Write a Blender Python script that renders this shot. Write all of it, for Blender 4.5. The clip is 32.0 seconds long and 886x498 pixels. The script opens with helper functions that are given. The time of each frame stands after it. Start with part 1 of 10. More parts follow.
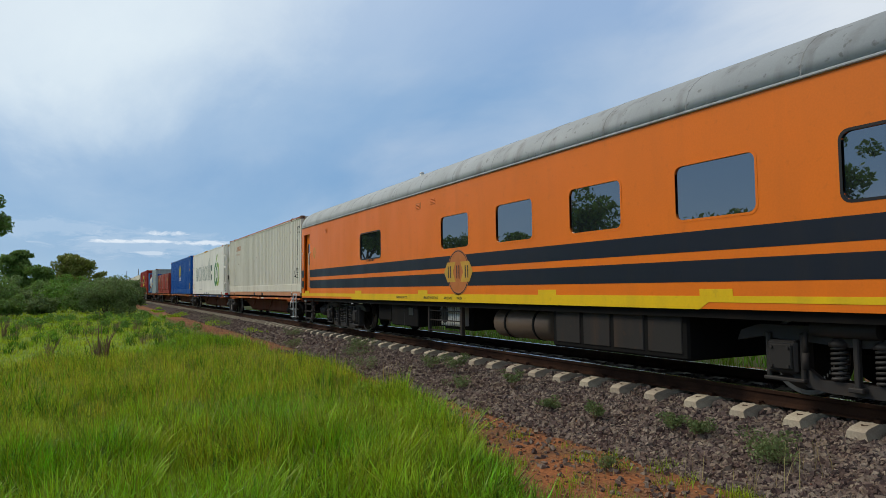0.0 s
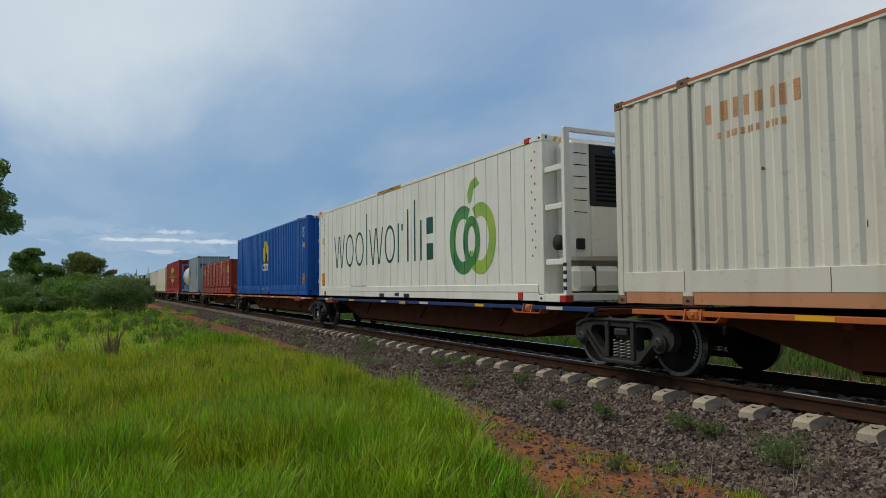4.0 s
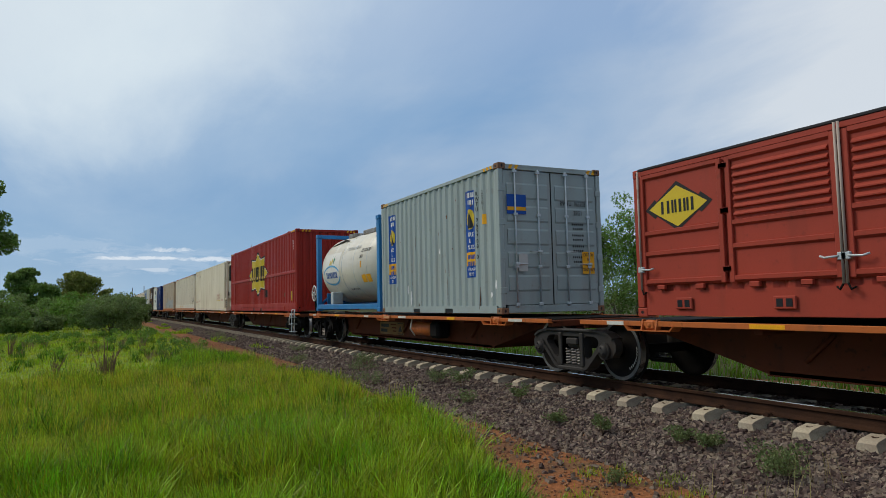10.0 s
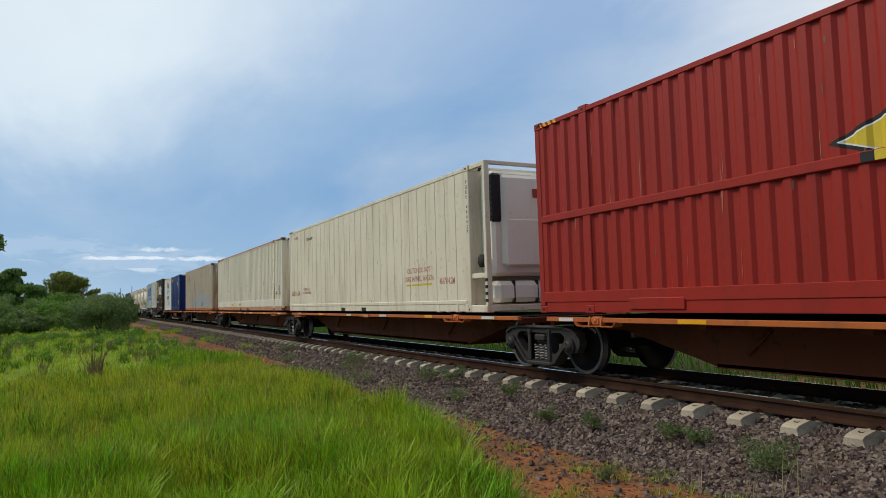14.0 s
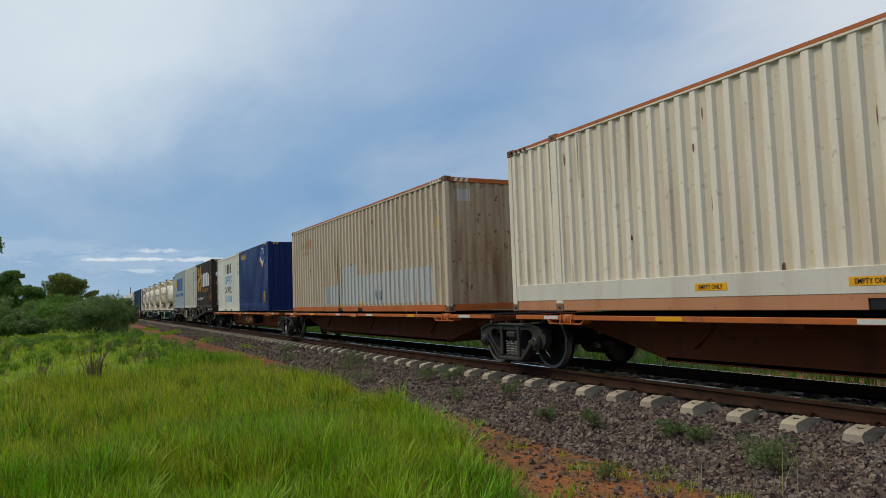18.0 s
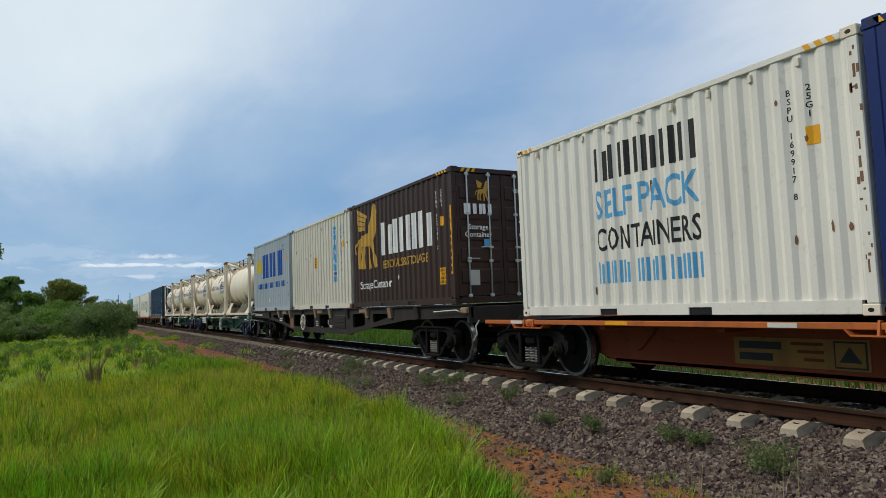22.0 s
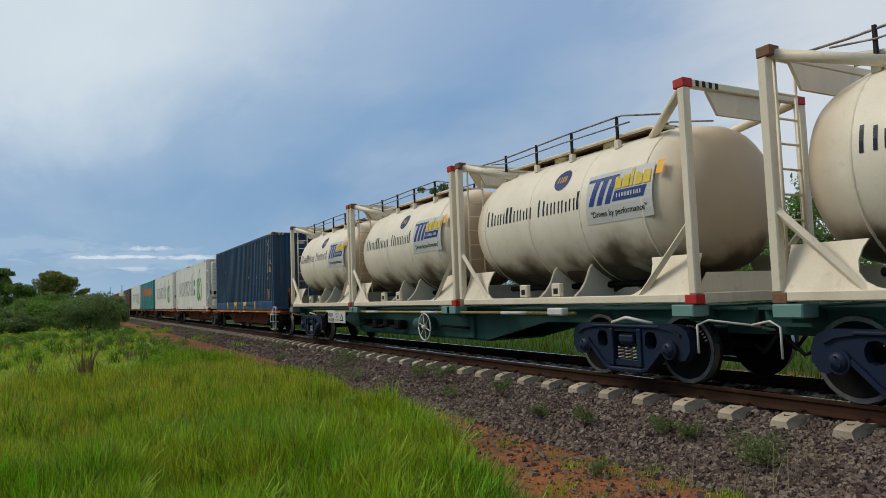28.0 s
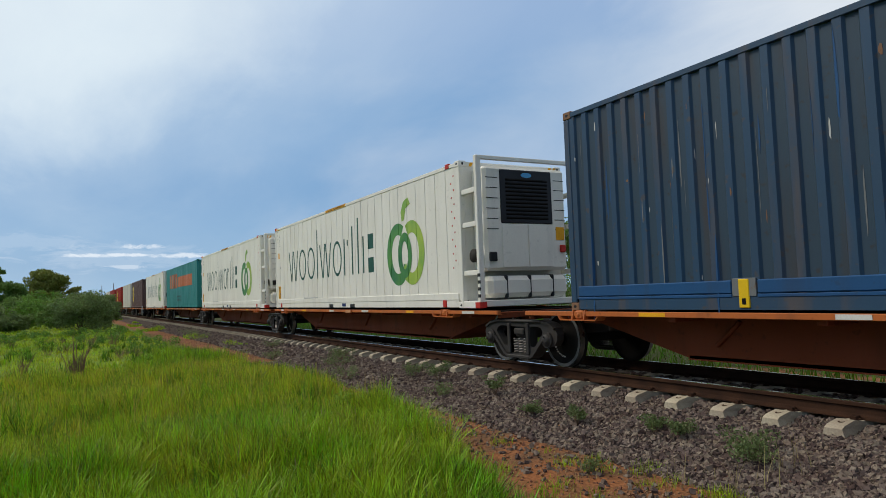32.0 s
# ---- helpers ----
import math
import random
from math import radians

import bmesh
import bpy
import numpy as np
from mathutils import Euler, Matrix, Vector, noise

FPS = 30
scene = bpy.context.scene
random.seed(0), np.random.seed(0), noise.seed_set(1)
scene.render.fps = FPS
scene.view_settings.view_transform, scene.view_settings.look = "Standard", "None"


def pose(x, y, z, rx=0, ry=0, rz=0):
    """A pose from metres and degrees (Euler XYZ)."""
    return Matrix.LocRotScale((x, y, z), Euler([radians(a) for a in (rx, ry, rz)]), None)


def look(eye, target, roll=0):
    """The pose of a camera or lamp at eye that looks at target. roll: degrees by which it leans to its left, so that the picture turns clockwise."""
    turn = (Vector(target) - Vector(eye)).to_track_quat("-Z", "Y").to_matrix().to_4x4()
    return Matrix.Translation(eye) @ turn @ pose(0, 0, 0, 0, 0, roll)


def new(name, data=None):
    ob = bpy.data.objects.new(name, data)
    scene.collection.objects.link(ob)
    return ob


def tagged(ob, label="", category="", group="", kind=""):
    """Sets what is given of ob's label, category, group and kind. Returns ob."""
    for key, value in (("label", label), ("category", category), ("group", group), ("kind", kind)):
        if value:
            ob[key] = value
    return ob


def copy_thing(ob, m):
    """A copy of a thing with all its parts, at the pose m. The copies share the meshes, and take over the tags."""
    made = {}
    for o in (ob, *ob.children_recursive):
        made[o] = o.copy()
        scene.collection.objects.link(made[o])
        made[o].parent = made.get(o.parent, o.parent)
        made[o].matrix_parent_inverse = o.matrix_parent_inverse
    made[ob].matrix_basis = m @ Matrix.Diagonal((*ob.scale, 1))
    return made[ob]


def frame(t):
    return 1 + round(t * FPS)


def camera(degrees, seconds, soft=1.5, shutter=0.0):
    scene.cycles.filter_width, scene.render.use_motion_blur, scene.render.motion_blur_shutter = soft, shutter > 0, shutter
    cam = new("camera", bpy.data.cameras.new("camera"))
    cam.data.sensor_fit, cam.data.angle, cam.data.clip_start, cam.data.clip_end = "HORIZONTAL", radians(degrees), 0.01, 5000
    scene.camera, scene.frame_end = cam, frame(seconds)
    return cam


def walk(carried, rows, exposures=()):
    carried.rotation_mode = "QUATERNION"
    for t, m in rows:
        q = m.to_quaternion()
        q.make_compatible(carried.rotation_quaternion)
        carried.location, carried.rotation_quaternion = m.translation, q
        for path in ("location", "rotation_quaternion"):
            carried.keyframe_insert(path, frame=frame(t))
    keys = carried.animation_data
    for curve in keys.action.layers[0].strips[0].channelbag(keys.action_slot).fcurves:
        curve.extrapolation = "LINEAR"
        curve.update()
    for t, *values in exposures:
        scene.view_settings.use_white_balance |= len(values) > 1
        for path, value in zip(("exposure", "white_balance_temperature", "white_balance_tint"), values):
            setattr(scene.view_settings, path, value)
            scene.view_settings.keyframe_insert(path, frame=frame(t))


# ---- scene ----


# ---- camera ----
EYE = Vector((0.0, 0.0, 1.268))  # rail tops lie at z = 0, the track runs along y


def aim(yaw, pitch, roll):
    a, b = radians(yaw), radians(pitch)
    way = Vector((-math.sin(a) * math.cos(b), math.cos(a) * math.cos(b), math.sin(b)))
    return look(EYE, EYE + way, roll)


cam = camera(65.67, 32.0, soft=0.8)
walk(cam, [
    (0, aim(-27.051, 3.184, -0.755)),
    (0.5, aim(-27.029, 3.234, -0.566)),
    (1, aim(-27.012, 3.267, -0.424)),
    (1.5, aim(-26.952, 3.322, -0.296)),
    (2, aim(-26.876, 3.320, -0.165)),
    (2.5, aim(-26.782, 3.294, -0.098)),
    (3, aim(-26.651, 3.274, -0.147)),
    (3.5, aim(-26.499, 3.223, -0.308)),
    (5.5, aim(-26.105, 3.032, -0.799)),
    (6, aim(-26.063, 3.003, -0.826)),
    (6.5, aim(-26.029, 3.079, -0.865)),
    (7, aim(-26.036, 3.160, -0.917)),
    (7.5, aim(-26.079, 3.331, -0.944)),
    (8, aim(-26.181, 3.605, -0.925)),
    (8.5, aim(-26.316, 3.890, -0.954)),
    (9, aim(-26.451, 4.120, -1.093)),
    (9.5, aim(-26.587, 4.275, -1.219)),
    (10, aim(-26.673, 4.365, -1.250)),
    (10.5, aim(-26.718, 4.369, -1.240)),
    (11, aim(-26.812, 4.362, -1.248)),
    (11.5, aim(-26.908, 4.336, -1.281)),
    (12, aim(-27.032, 4.290, -1.316)),
    (12.5, aim(-27.191, 4.253, -1.380)),
    (13, aim(-27.360, 4.212, -1.475)),
    (13.5, aim(-27.489, 4.210, -1.554)),
    (14, aim(-27.533, 4.210, -1.584)),
    (14.5, aim(-27.566, 4.174, -1.556)),
    (16.5, aim(-27.667, 4.095, -1.785)),
    (17, aim(-27.674, 4.086, -1.859)),
    (17.5, aim(-27.676, 4.107, -1.929)),
    (18, aim(-27.649, 4.135, -1.975)),
    (18.5, aim(-27.647, 4.222, -1.986)),
    (19, aim(-27.626, 4.260, -1.982)),
    (19.5, aim(-27.646, 4.332, -2.029)),
    (20, aim(-27.662, 4.378, -2.116)),
    (20.5, aim(-27.658, 4.417, -2.127)),
    (21, aim(-27.646, 4.460, -2.078)),
    (21.5, aim(-27.664, 4.511, -2.080)),
    (22, aim(-27.695, 4.561, -2.086)),
    (22.5, aim(-27.701, 4.599, -2.011)),
    (23, aim(-27.735, 4.686, -1.887)),
    (23.5, aim(-27.798, 4.768, -1.793)),
    (24, aim(-27.860, 4.808, -1.780)),
    (24.5, aim(-27.921, 4.761, -1.834)),
    (25, aim(-27.982, 4.689, -1.893)),
    (25.5, aim(-28.040, 4.579, -1.935)),
    (27.5, aim(-28.213, 4.044, -2.007)),
    (28, aim(-28.237, 3.932, -2.008)),
    (28.5, aim(-28.246, 3.850, -1.982)),
    (29, aim(-28.282, 3.765, -1.955)),
    (29.5, aim(-28.343, 3.675, -1.916)),
    (30, aim(-28.442, 3.652, -1.864)),
    (30.5, aim(-28.539, 3.675, -1.863)),
    (31, aim(-28.636, 3.670, -1.936)),
    (31.5, aim(-28.720, 3.699, -2.005)),
    (32, aim(-28.797, 3.760, -2.031)),
], exposures=((0, 0.12), (1.5, 0.02), (3, -0.15), (6, -0.12), (7, 0.08), (8.5, 0.17), (11.2, -0.12), (13, 0.15), (14.5, 0.12), (17, -0.05), (19, -0.05), (21, -0.05), (22, 0.08), (23, 0.1), (25.2, -0.15), (28, -0.08), (29, -0.06), (30, -0.04), (31, -0.05), (32, 0.12)))

# ---- light ----
DC = 7.98  # the track's centre line, x
world = bpy.data.worlds.new("world")
scene.world = world
world.use_nodes = True


def sky_nodes():
    nt = world.node_tree
    nt.nodes.clear()
    N, L = nt.nodes.new, nt.links.new
    out, bg = N("ShaderNodeOutputWorld"), N("ShaderNodeBackground")
    sky = N("ShaderNodeTexSky")
    sky.sky_type, sky.sun_disc = "NISHITA", False
    sky.sun_elevation, sky.sun_rotation = radians(48), radians(-50)
    sky.air_density, sky.dust_density, sky.ozone_density = 1.0, 1.5, 2.0
    co = N("ShaderNodeTexCoord")
    sep = N("ShaderNodeSeparateXYZ")
    L(co.outputs["Generated"], sep.inputs[0])

    def math_(op, a, b=None, clamp=False):
        n = N("ShaderNodeMath")
        n.operation, n.use_clamp = op, clamp
        for i, v in enumerate((a, b)):
            if v is None:
                continue
            if isinstance(v, (int, float)):
                n.inputs[i].default_value = v
            else:
                L(v, n.inputs[i])
        return n.outputs[0]

    # a flat cloud deck seen in perspective
    high = math_("ADD", math_("MAXIMUM", sep.outputs[2], 0.0), 0.22)
    px, py = math_("DIVIDE", sep.outputs[0], high), math_("DIVIDE", sep.outputs[1], high)
    deck = N("ShaderNodeCombineXYZ")
    L(px, deck.inputs[0]), L(py, deck.inputs[1])

    def noise_(scale, detail, rough, dist, move, sx=1.0, sy=1.0):
        mp = N("ShaderNodeMapping")
        mp.inputs["Location"].default_value = move
        mp.inputs["Scale"].default_value = (sx, sy, 1)
        L(deck.outputs[0], mp.inputs[0])
        t = N("ShaderNodeTexNoise")
        t.inputs["Scale"].default_value, t.inputs["Detail"].default_value = scale, detail
        t.inputs["Roughness"].default_value, t.inputs["Distortion"].default_value = rough, dist
        L(mp.outputs[0], t.inputs["Vector"])
        return t.outputs[0]

    def ramp_(v, *stops):
        r = N("ShaderNodeValToRGB")
        r.color_ramp.interpolation = "EASE"
        e = r.color_ramp.elements
        while len(e) < len(stops):
            e.new(0.5)
        for k, (p, c) in zip(e, stops):
            k.position, k.color = p, (*c, 1)
        L(v, r.inputs[0])
        return r.outputs[0]

    def mix_(f, a, b, mode="MIX"):
        n = N("ShaderNodeMix")
        n.data_type, n.blend_type = "RGBA", mode
        for i, v in ((0, f), (6, a), (7, b)):
            if isinstance(v, (int, float)):
                n.inputs[i].default_value = v
            elif isinstance(v, tuple):
                n.inputs[i].default_value = (*v, 1)
            else:
                L(v, n.inputs[i])
        return n.outputs[2]

    # height of the line of sight: pale at the horizon, slate blue above, paler again overhead
    deep = ramp_(sep.outputs[2], (0.0, (0.32, 0.51, 0.72)), (0.06, (0.215, 0.39, 0.62)), (0.16, (0.168, 0.335, 0.575)), (0.24, (0.195, 0.36, 0.595)), (0.40, (0.30, 0.435, 0.65)), (0.62, (0.56, 0.59, 0.63)), (1.0, (0.64, 0.64, 0.63)))
    base = mix_(0.12, deep, mix_(1.0, sky.outputs[0], (0.12, 0.12, 0.12), "MULTIPLY"))
    # a broad white veil over the field, thinning outwards, and a paler bank low beyond the track
    def lobe(way, *stops):
        dot = N("ShaderNodeVectorMath")
        dot.operation = "DOT_PRODUCT"
        L(co.outputs["Generated"], dot.inputs[0])
        dot.inputs[1].default_value = Vector(way).normalized()
        shift = math_("ADD", math_("MULTIPLY", math_("SUBTRACT", soft, 0.5), 0.13), math_("MULTIPLY", math_("SUBTRACT", wisp, 0.5), 0.10))
        r = ramp_(math_("ADD", dot.outputs["Value"], shift), *stops)
        r.node.color_ramp.interpolation = "LINEAR"
        return r

    soft = noise_(0.9, 5, 0.5, 0.6, (3.1, 1.7, 0), 1.0, 0.6)
    wisp = noise_(2.2, 8, 0.62, 0.35, (0.4, 6.2, 0), 1.0, 0.45)
    g = lambda v: (v, v, v)
    veil = lobe((-0.087, 0.825, 0.559), (0.80, g(0.0)), (0.86, g(0.10)), (0.905, g(0.26)), (0.93, g(0.52)), (0.965, g(0.88)), (0.99, g(1.0)))
    base = mix_(veil, base, (0.69, 0.785, 0.85))
    bank = lobe((0.905, 0.403, 0.150), (0.895, g(0.0)), (0.935, g(0.45)), (0.972, g(0.9)))
    base = mix_(bank, base, (0.70, 0.75, 0.80))
    wide = ramp_(noise_(1.0, 7, 0.52, 0.8, (7.3, 2.2, 0), 0.9, 0.45), (0.44, g(0.0)), (0.78, g(0.5)))
    base = mix_(wide, base, (0.58, 0.65, 0.74))
    # thin bright streaks low over the horizon: lens-shaped patches by bearing and height
    side = math_("DIVIDE", sep.outputs[0], math_("MAXIMUM", sep.outputs[1], 0.01))
    fray = math_("MULTIPLY", math_("SUBTRACT", noise_(7.0, 6, 0.65, 0.7, (1.9, 5.1, 0), 1.0, 1.0), 0.5), 4.5)
    for b, e, wb, we, st in ((2.7, 3.8, 3.0, 0.17, 0.72), (5.2, 4.45, 1.5, 0.24, 0.65), (8.0, 3.75, 2.2, 0.25, 0.65), (4.0, 2.9, 1.7, 0.14, 0.35), (-3.0, 4.6, 5.0, 0.8, 0.12), (3.5, 3.6, 7.0, 1.1, 0.14)):
        u = math_("DIVIDE", math_("SUBTRACT", side, math.tan(radians(b))), math.tan(radians(wb)))
        w = math_("DIVIDE", math_("SUBTRACT", sep.outputs[2], math.sin(radians(e))), math.sin(radians(we)))
        k = math_("SUBTRACT", math_("ADD", 1.0, fray), math_("ADD", math_("MULTIPLY", u, u), math_("MULTIPLY", w, w)))
        base = mix_(math_("MULTIPLY", math_("MULTIPLY", k, 1.3, True), st), base, (0.82, 0.87, 0.92))
    L(base, bg.inputs[0])
    bg.inputs[1].default_value = 1.0
    L(bg.outputs[0], out.inputs[0])


sky_nodes()
sun = new("sun", bpy.data.lights.new("sun", "SUN"))
sun.data.energy, sun.data.angle, sun.data.color = 1.85, radians(22), (1.0, 0.93, 0.80)
sun.matrix_world = look((-8, 7, 10), (0, 0, 0))
scene.view_settings.exposure = 0.0


# ---- materials ----
def material(name, rgb, rough=0.6, metal=0.0, second=None, patch=0.5, scale=3.0, stretch=(1, 1, 1), grain=0.06, grain_scale=60.0, bump=0.15, bump_scale=80.0, stain=None, stain_amount=0.0, spec=0.28, island=0.0, each=0.0):
    """A procedural surface: a base colour with broad patches, fine grain, streaked stains, bump and a varied gloss."""
    m = bpy.data.materials.new(name)
    m.use_nodes = True
    nt = m.node_tree
    N, L = nt.nodes.new, nt.links.new
    bsdf = nt.nodes["Principled BSDF"]
    co = N("ShaderNodeTexCoord")

    def noise_(sc, detail=4, st=(1, 1, 1)):
        mp = N("ShaderNodeMapping")
        mp.inputs["Scale"].default_value = st
        L(co.outputs["Object"], mp.inputs[0])
        t = N("ShaderNodeTexNoise")
        t.inputs["Scale"].default_value, t.inputs["Detail"].default_value = sc, detail
        L(mp.outputs[0], t.inputs["Vector"])
        return t.outputs[0]

    def span(v, a, b, lo=0.0, hi=1.0):
        r = N("ShaderNodeMapRange")
        for i, x in enumerate((a, b, lo, hi)):
            r.inputs[i + 1].default_value = x
        L(v, r.inputs[0])
        return r.outputs[0]

    def mix_(f, a, b, mode="MIX"):
        n = N("ShaderNodeMix")
        n.data_type, n.blend_type = "RGBA", mode
        for i, v in ((0, f), (6, a), (7, b)):
            if isinstance(v, (int, float)):
                n.inputs[i].default_value = v
            elif isinstance(v, tuple):
                n.inputs[i].default_value = (*v, 1)
            else:
                L(v, n.inputs[i])
        return n.outputs[2]

    broad = noise_(scale, 5, stretch)
    col = mix_(span(broad, 0.35, 0.68, 0, patch), rgb, second or tuple(c * 0.72 for c in rgb))
    if stain:
        streak = noise_(2.2, 6, (1.6, 1.6, 0.22))
        col = mix_(span(streak, 0.52, 0.72, 0, stain_amount), col, stain)
        spots = noise_(9.0, 6)
        col = mix_(span(spots, 0.62, 0.70, 0, stain_amount), col, tuple(c * 0.8 for c in stain))
    fine = noise_(grain_scale, 3)
    col = mix_(span(fine, 0.3, 0.7, 0, 1), mix_(1.0, col, (1 - grain,) * 3, "MULTIPLY"), mix_(1.0, col, (1 + grain,) * 3, "MULTIPLY"))
    if each or island:
        if each:
            r = N("ShaderNodeObjectInfo").outputs["Random"]
        else:
            r = N("ShaderNodeNewGeometry").outputs["Random Per Island"]
        a = each or island
        hsv = N("ShaderNodeHueSaturation")
        L(span(r, 0, 1, 1 - a, 1 + a), hsv.inputs["Value"])
        L(span(r, 0, 1, 0.5 - a * 0.05, 0.5 + a * 0.05), hsv.inputs["Hue"])
        L(col, hsv.inputs["Color"])
        col = hsv.outputs[0]
    L(col, bsdf.inputs["Base Color"])
    L(span(broad, 0.3, 0.7, max(rough - 0.1, 0.05), min(rough + 0.1, 1)), bsdf.inputs["Roughness"])
    bsdf.inputs["Metallic"].default_value = metal
    bsdf.inputs["Specular IOR Level"].default_value = spec
    if bump:
        b = N("ShaderNodeBump")
        b.inputs["Strength"].default_value, b.inputs["Distance"].default_value = bump, 0.01
        L(noise_(bump_scale, 4), b.inputs["Height"])
        L(b.outputs[0], bsdf.inputs["Normal"])
    return m


def leafy(name, rgb, second, translucent=0.35, rough=0.55, each=0.25, spec=0.3):
    """Leaves and blades: varied piece by piece, with light coming through."""
    m = material(name, rgb, rough, 0.0, second, 0.9, 0.8, grain=0.05, grain_scale=20, bump=0.0, island=each, spec=spec)
    nt = m.node_tree
    bsdf, out = nt.nodes["Principled BSDF"], nt.nodes["Material Output"]
    tr, mx = nt.nodes.new("ShaderNodeBsdfTranslucent"), nt.nodes.new("ShaderNodeMixShader")
    src = bsdf.inputs["Base Color"].links[0].from_socket
    nt.links.new(src, tr.inputs[0])
    mx.inputs[0].default_value = translucent
    nt.links.new(bsdf.outputs[0], mx.inputs[1])
    nt.links.new(tr.outputs[0], mx.inputs[2])
    nt.links.new(mx.outputs[0], out.inputs[0])
    return m


RUST = (0.16, 0.065, 0.03)
GRIME = (0.09, 0.07, 0.05)


def paint(name, rgb, stain=GRIME, amount=0.35, rough=0.5, second=None, spec=0.22, **kw):
    return material(name, rgb, rough, 0.0, second, 0.35, 1.1, (1, 1, 0.5), 0.03, 45, 0.06, 25, stain, amount, spec, **kw)


M_WHITE = paint("white paint", (0.80, 0.77, 0.68), GRIME, 0.10)
M_CREAM = paint("cream paint", (0.68, 0.64, 0.53), (0.28, 0.15, 0.07), 0.18)
M_CREAM2 = paint("weathered cream paint", (0.84, 0.75, 0.59), (0.36, 0.20, 0.09), 0.34)
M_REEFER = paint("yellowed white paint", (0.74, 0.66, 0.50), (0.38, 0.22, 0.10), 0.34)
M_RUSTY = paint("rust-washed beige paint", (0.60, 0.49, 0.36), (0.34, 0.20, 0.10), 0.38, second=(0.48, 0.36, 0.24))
M_BROWNV = paint("tan-brown recess paint with darker streaks", (0.42, 0.31, 0.19), (0.22, 0.12, 0.055), 0.6)
M_RUSTEND = paint("rust-streaked beige paint", (0.44, 0.34, 0.23), (0.19, 0.085, 0.035), 0.95, second=(0.34, 0.20, 0.11))
M_TANV = paint("tan recess and streak paint", (0.68, 0.58, 0.42), (0.42, 0.28, 0.15), 0.3)
M_BLUEV = paint("dark blue-grey recess paint with brown patches", (0.034, 0.060, 0.088), (0.06, 0.045, 0.035), 0.6)
M_PATCH = paint("grey touch-up paint", (0.50, 0.50, 0.47), (0.30, 0.22, 0.15), 0.2)
M_BLUE = paint("cobalt blue paint", (0.003, 0.085, 0.37), (0.008, 0.04, 0.16), 0.25, 0.38)
M_NAVY = paint("navy blue paint", (0.008, 0.024, 0.125), (0.03, 0.03, 0.06), 0.2, 0.42)
M_OLDBLUE = paint("weathered blue paint", (0.026, 0.066, 0.122), (0.12, 0.085, 0.06), 0.55, second=(0.036, 0.045, 0.055))
M_RED = paint("oxide red paint", (0.33, 0.023, 0.013), (0.14, 0.02, 0.014), 0.3, 0.5)
M_BRICK = paint("brick red paint", (0.36, 0.052, 0.030), (0.17, 0.04, 0.025), 0.35, 0.55)
M_GREY = paint("blue-grey paint", (0.33, 0.39, 0.38), (0.25, 0.16, 0.10), 0.2, 0.5)
M_AMG = paint("pale blue-grey paint", (0.40, 0.46, 0.50), (0.20, 0.18, 0.16), 0.2, 0.5)
M_BROWN = paint("dark brown paint", (0.048, 0.026, 0.019), (0.028, 0.014, 0.012), 0.3, 0.5)
M_TEAL = paint("teal green paint", (0.02, 0.20, 0.19), GRIME, 0.25)
M_ORANGE = paint("orange livery paint", (0.80, 0.185, 0.012), (0.42, 0.11, 0.02), 0.12, 0.38)
M_STRIPE = paint("black-blue stripe paint", (0.012, 0.016, 0.026), (0.03, 0.025, 0.02), 0.2, 0.4)
M_YELLOW = paint("yellow paint", (0.78, 0.50, 0.01), GRIME, 0.12, 0.45)
M_ROOF = paint("grey roof paint", (0.36, 0.38, 0.38), (0.16, 0.15, 0.13), 0.55, 0.6)
M_ROOFD = paint("sooty grey roof paint", (0.24, 0.25, 0.25), (0.14, 0.13, 0.11), 0.55, 0.7)
M_PEACH = paint("faded peach-orange paint", (0.52, 0.24, 0.12), (0.34, 0.13, 0.06), 0.4)
M_SILL = paint("orange wagon paint", (0.48, 0.13, 0.03), (0.14, 0.06, 0.03), 0.45)
M_SILLB = paint("blue wagon paint", (0.015, 0.04, 0.14), GRIME, 0.3)
M_BEAM = paint("rust-brown wagon paint", (0.120, 0.032, 0.012), (0.040, 0.018, 0.010), 0.55, 0.8, spec=0.15)
M_BEAMO = paint("rusty orange wagon paint", (0.19, 0.042, 0.013), (0.10, 0.030, 0.011), 0.6, 0.75, spec=0.2)
M_DARK = paint("grimy dark steel", (0.010, 0.0095, 0.009), (0.02, 0.015, 0.011), 0.5, 0.85, spec=0.08)
M_BOGIE = paint("oily grey-brown cast steel", (0.034, 0.030, 0.027), (0.055, 0.036, 0.024), 0.5, 0.6, spec=0.25)
M_BOGIEB = paint("blue-painted cast steel", (0.009, 0.018, 0.042), (0.014, 0.012, 0.011), 0.8, 0.5, spec=0.25)
M_GREEN = paint("dark green wagon paint", (0.025, 0.085, 0.07), (0.035, 0.04, 0.03), 0.45, 0.6)
M_MINT = paint("pale green paint", (0.16, 0.30, 0.26), GRIME, 0.25)
M_GREYW = paint("black-grey wagon paint", (0.032, 0.029, 0.026), (0.075, 0.042, 0.025), 0.5, 0.75, spec=0.15)
M_TANK = paint("cream-white tank paint", (0.80, 0.70, 0.53), (0.30, 0.19, 0.10), 0.16, 0.4)
M_TANKW = paint("white tank cladding", (0.70, 0.66, 0.56), GRIME, 0.08, 0.35)
M_SKYBLUE = paint("bright blue frame paint", (0.03, 0.19, 0.45), GRIME, 0.2, 0.4)
M_STEEL = material("bright worn steel", (0.50, 0.50, 0.49), 0.32, 1.0, (0.30, 0.29, 0.28), 0.6, 6)
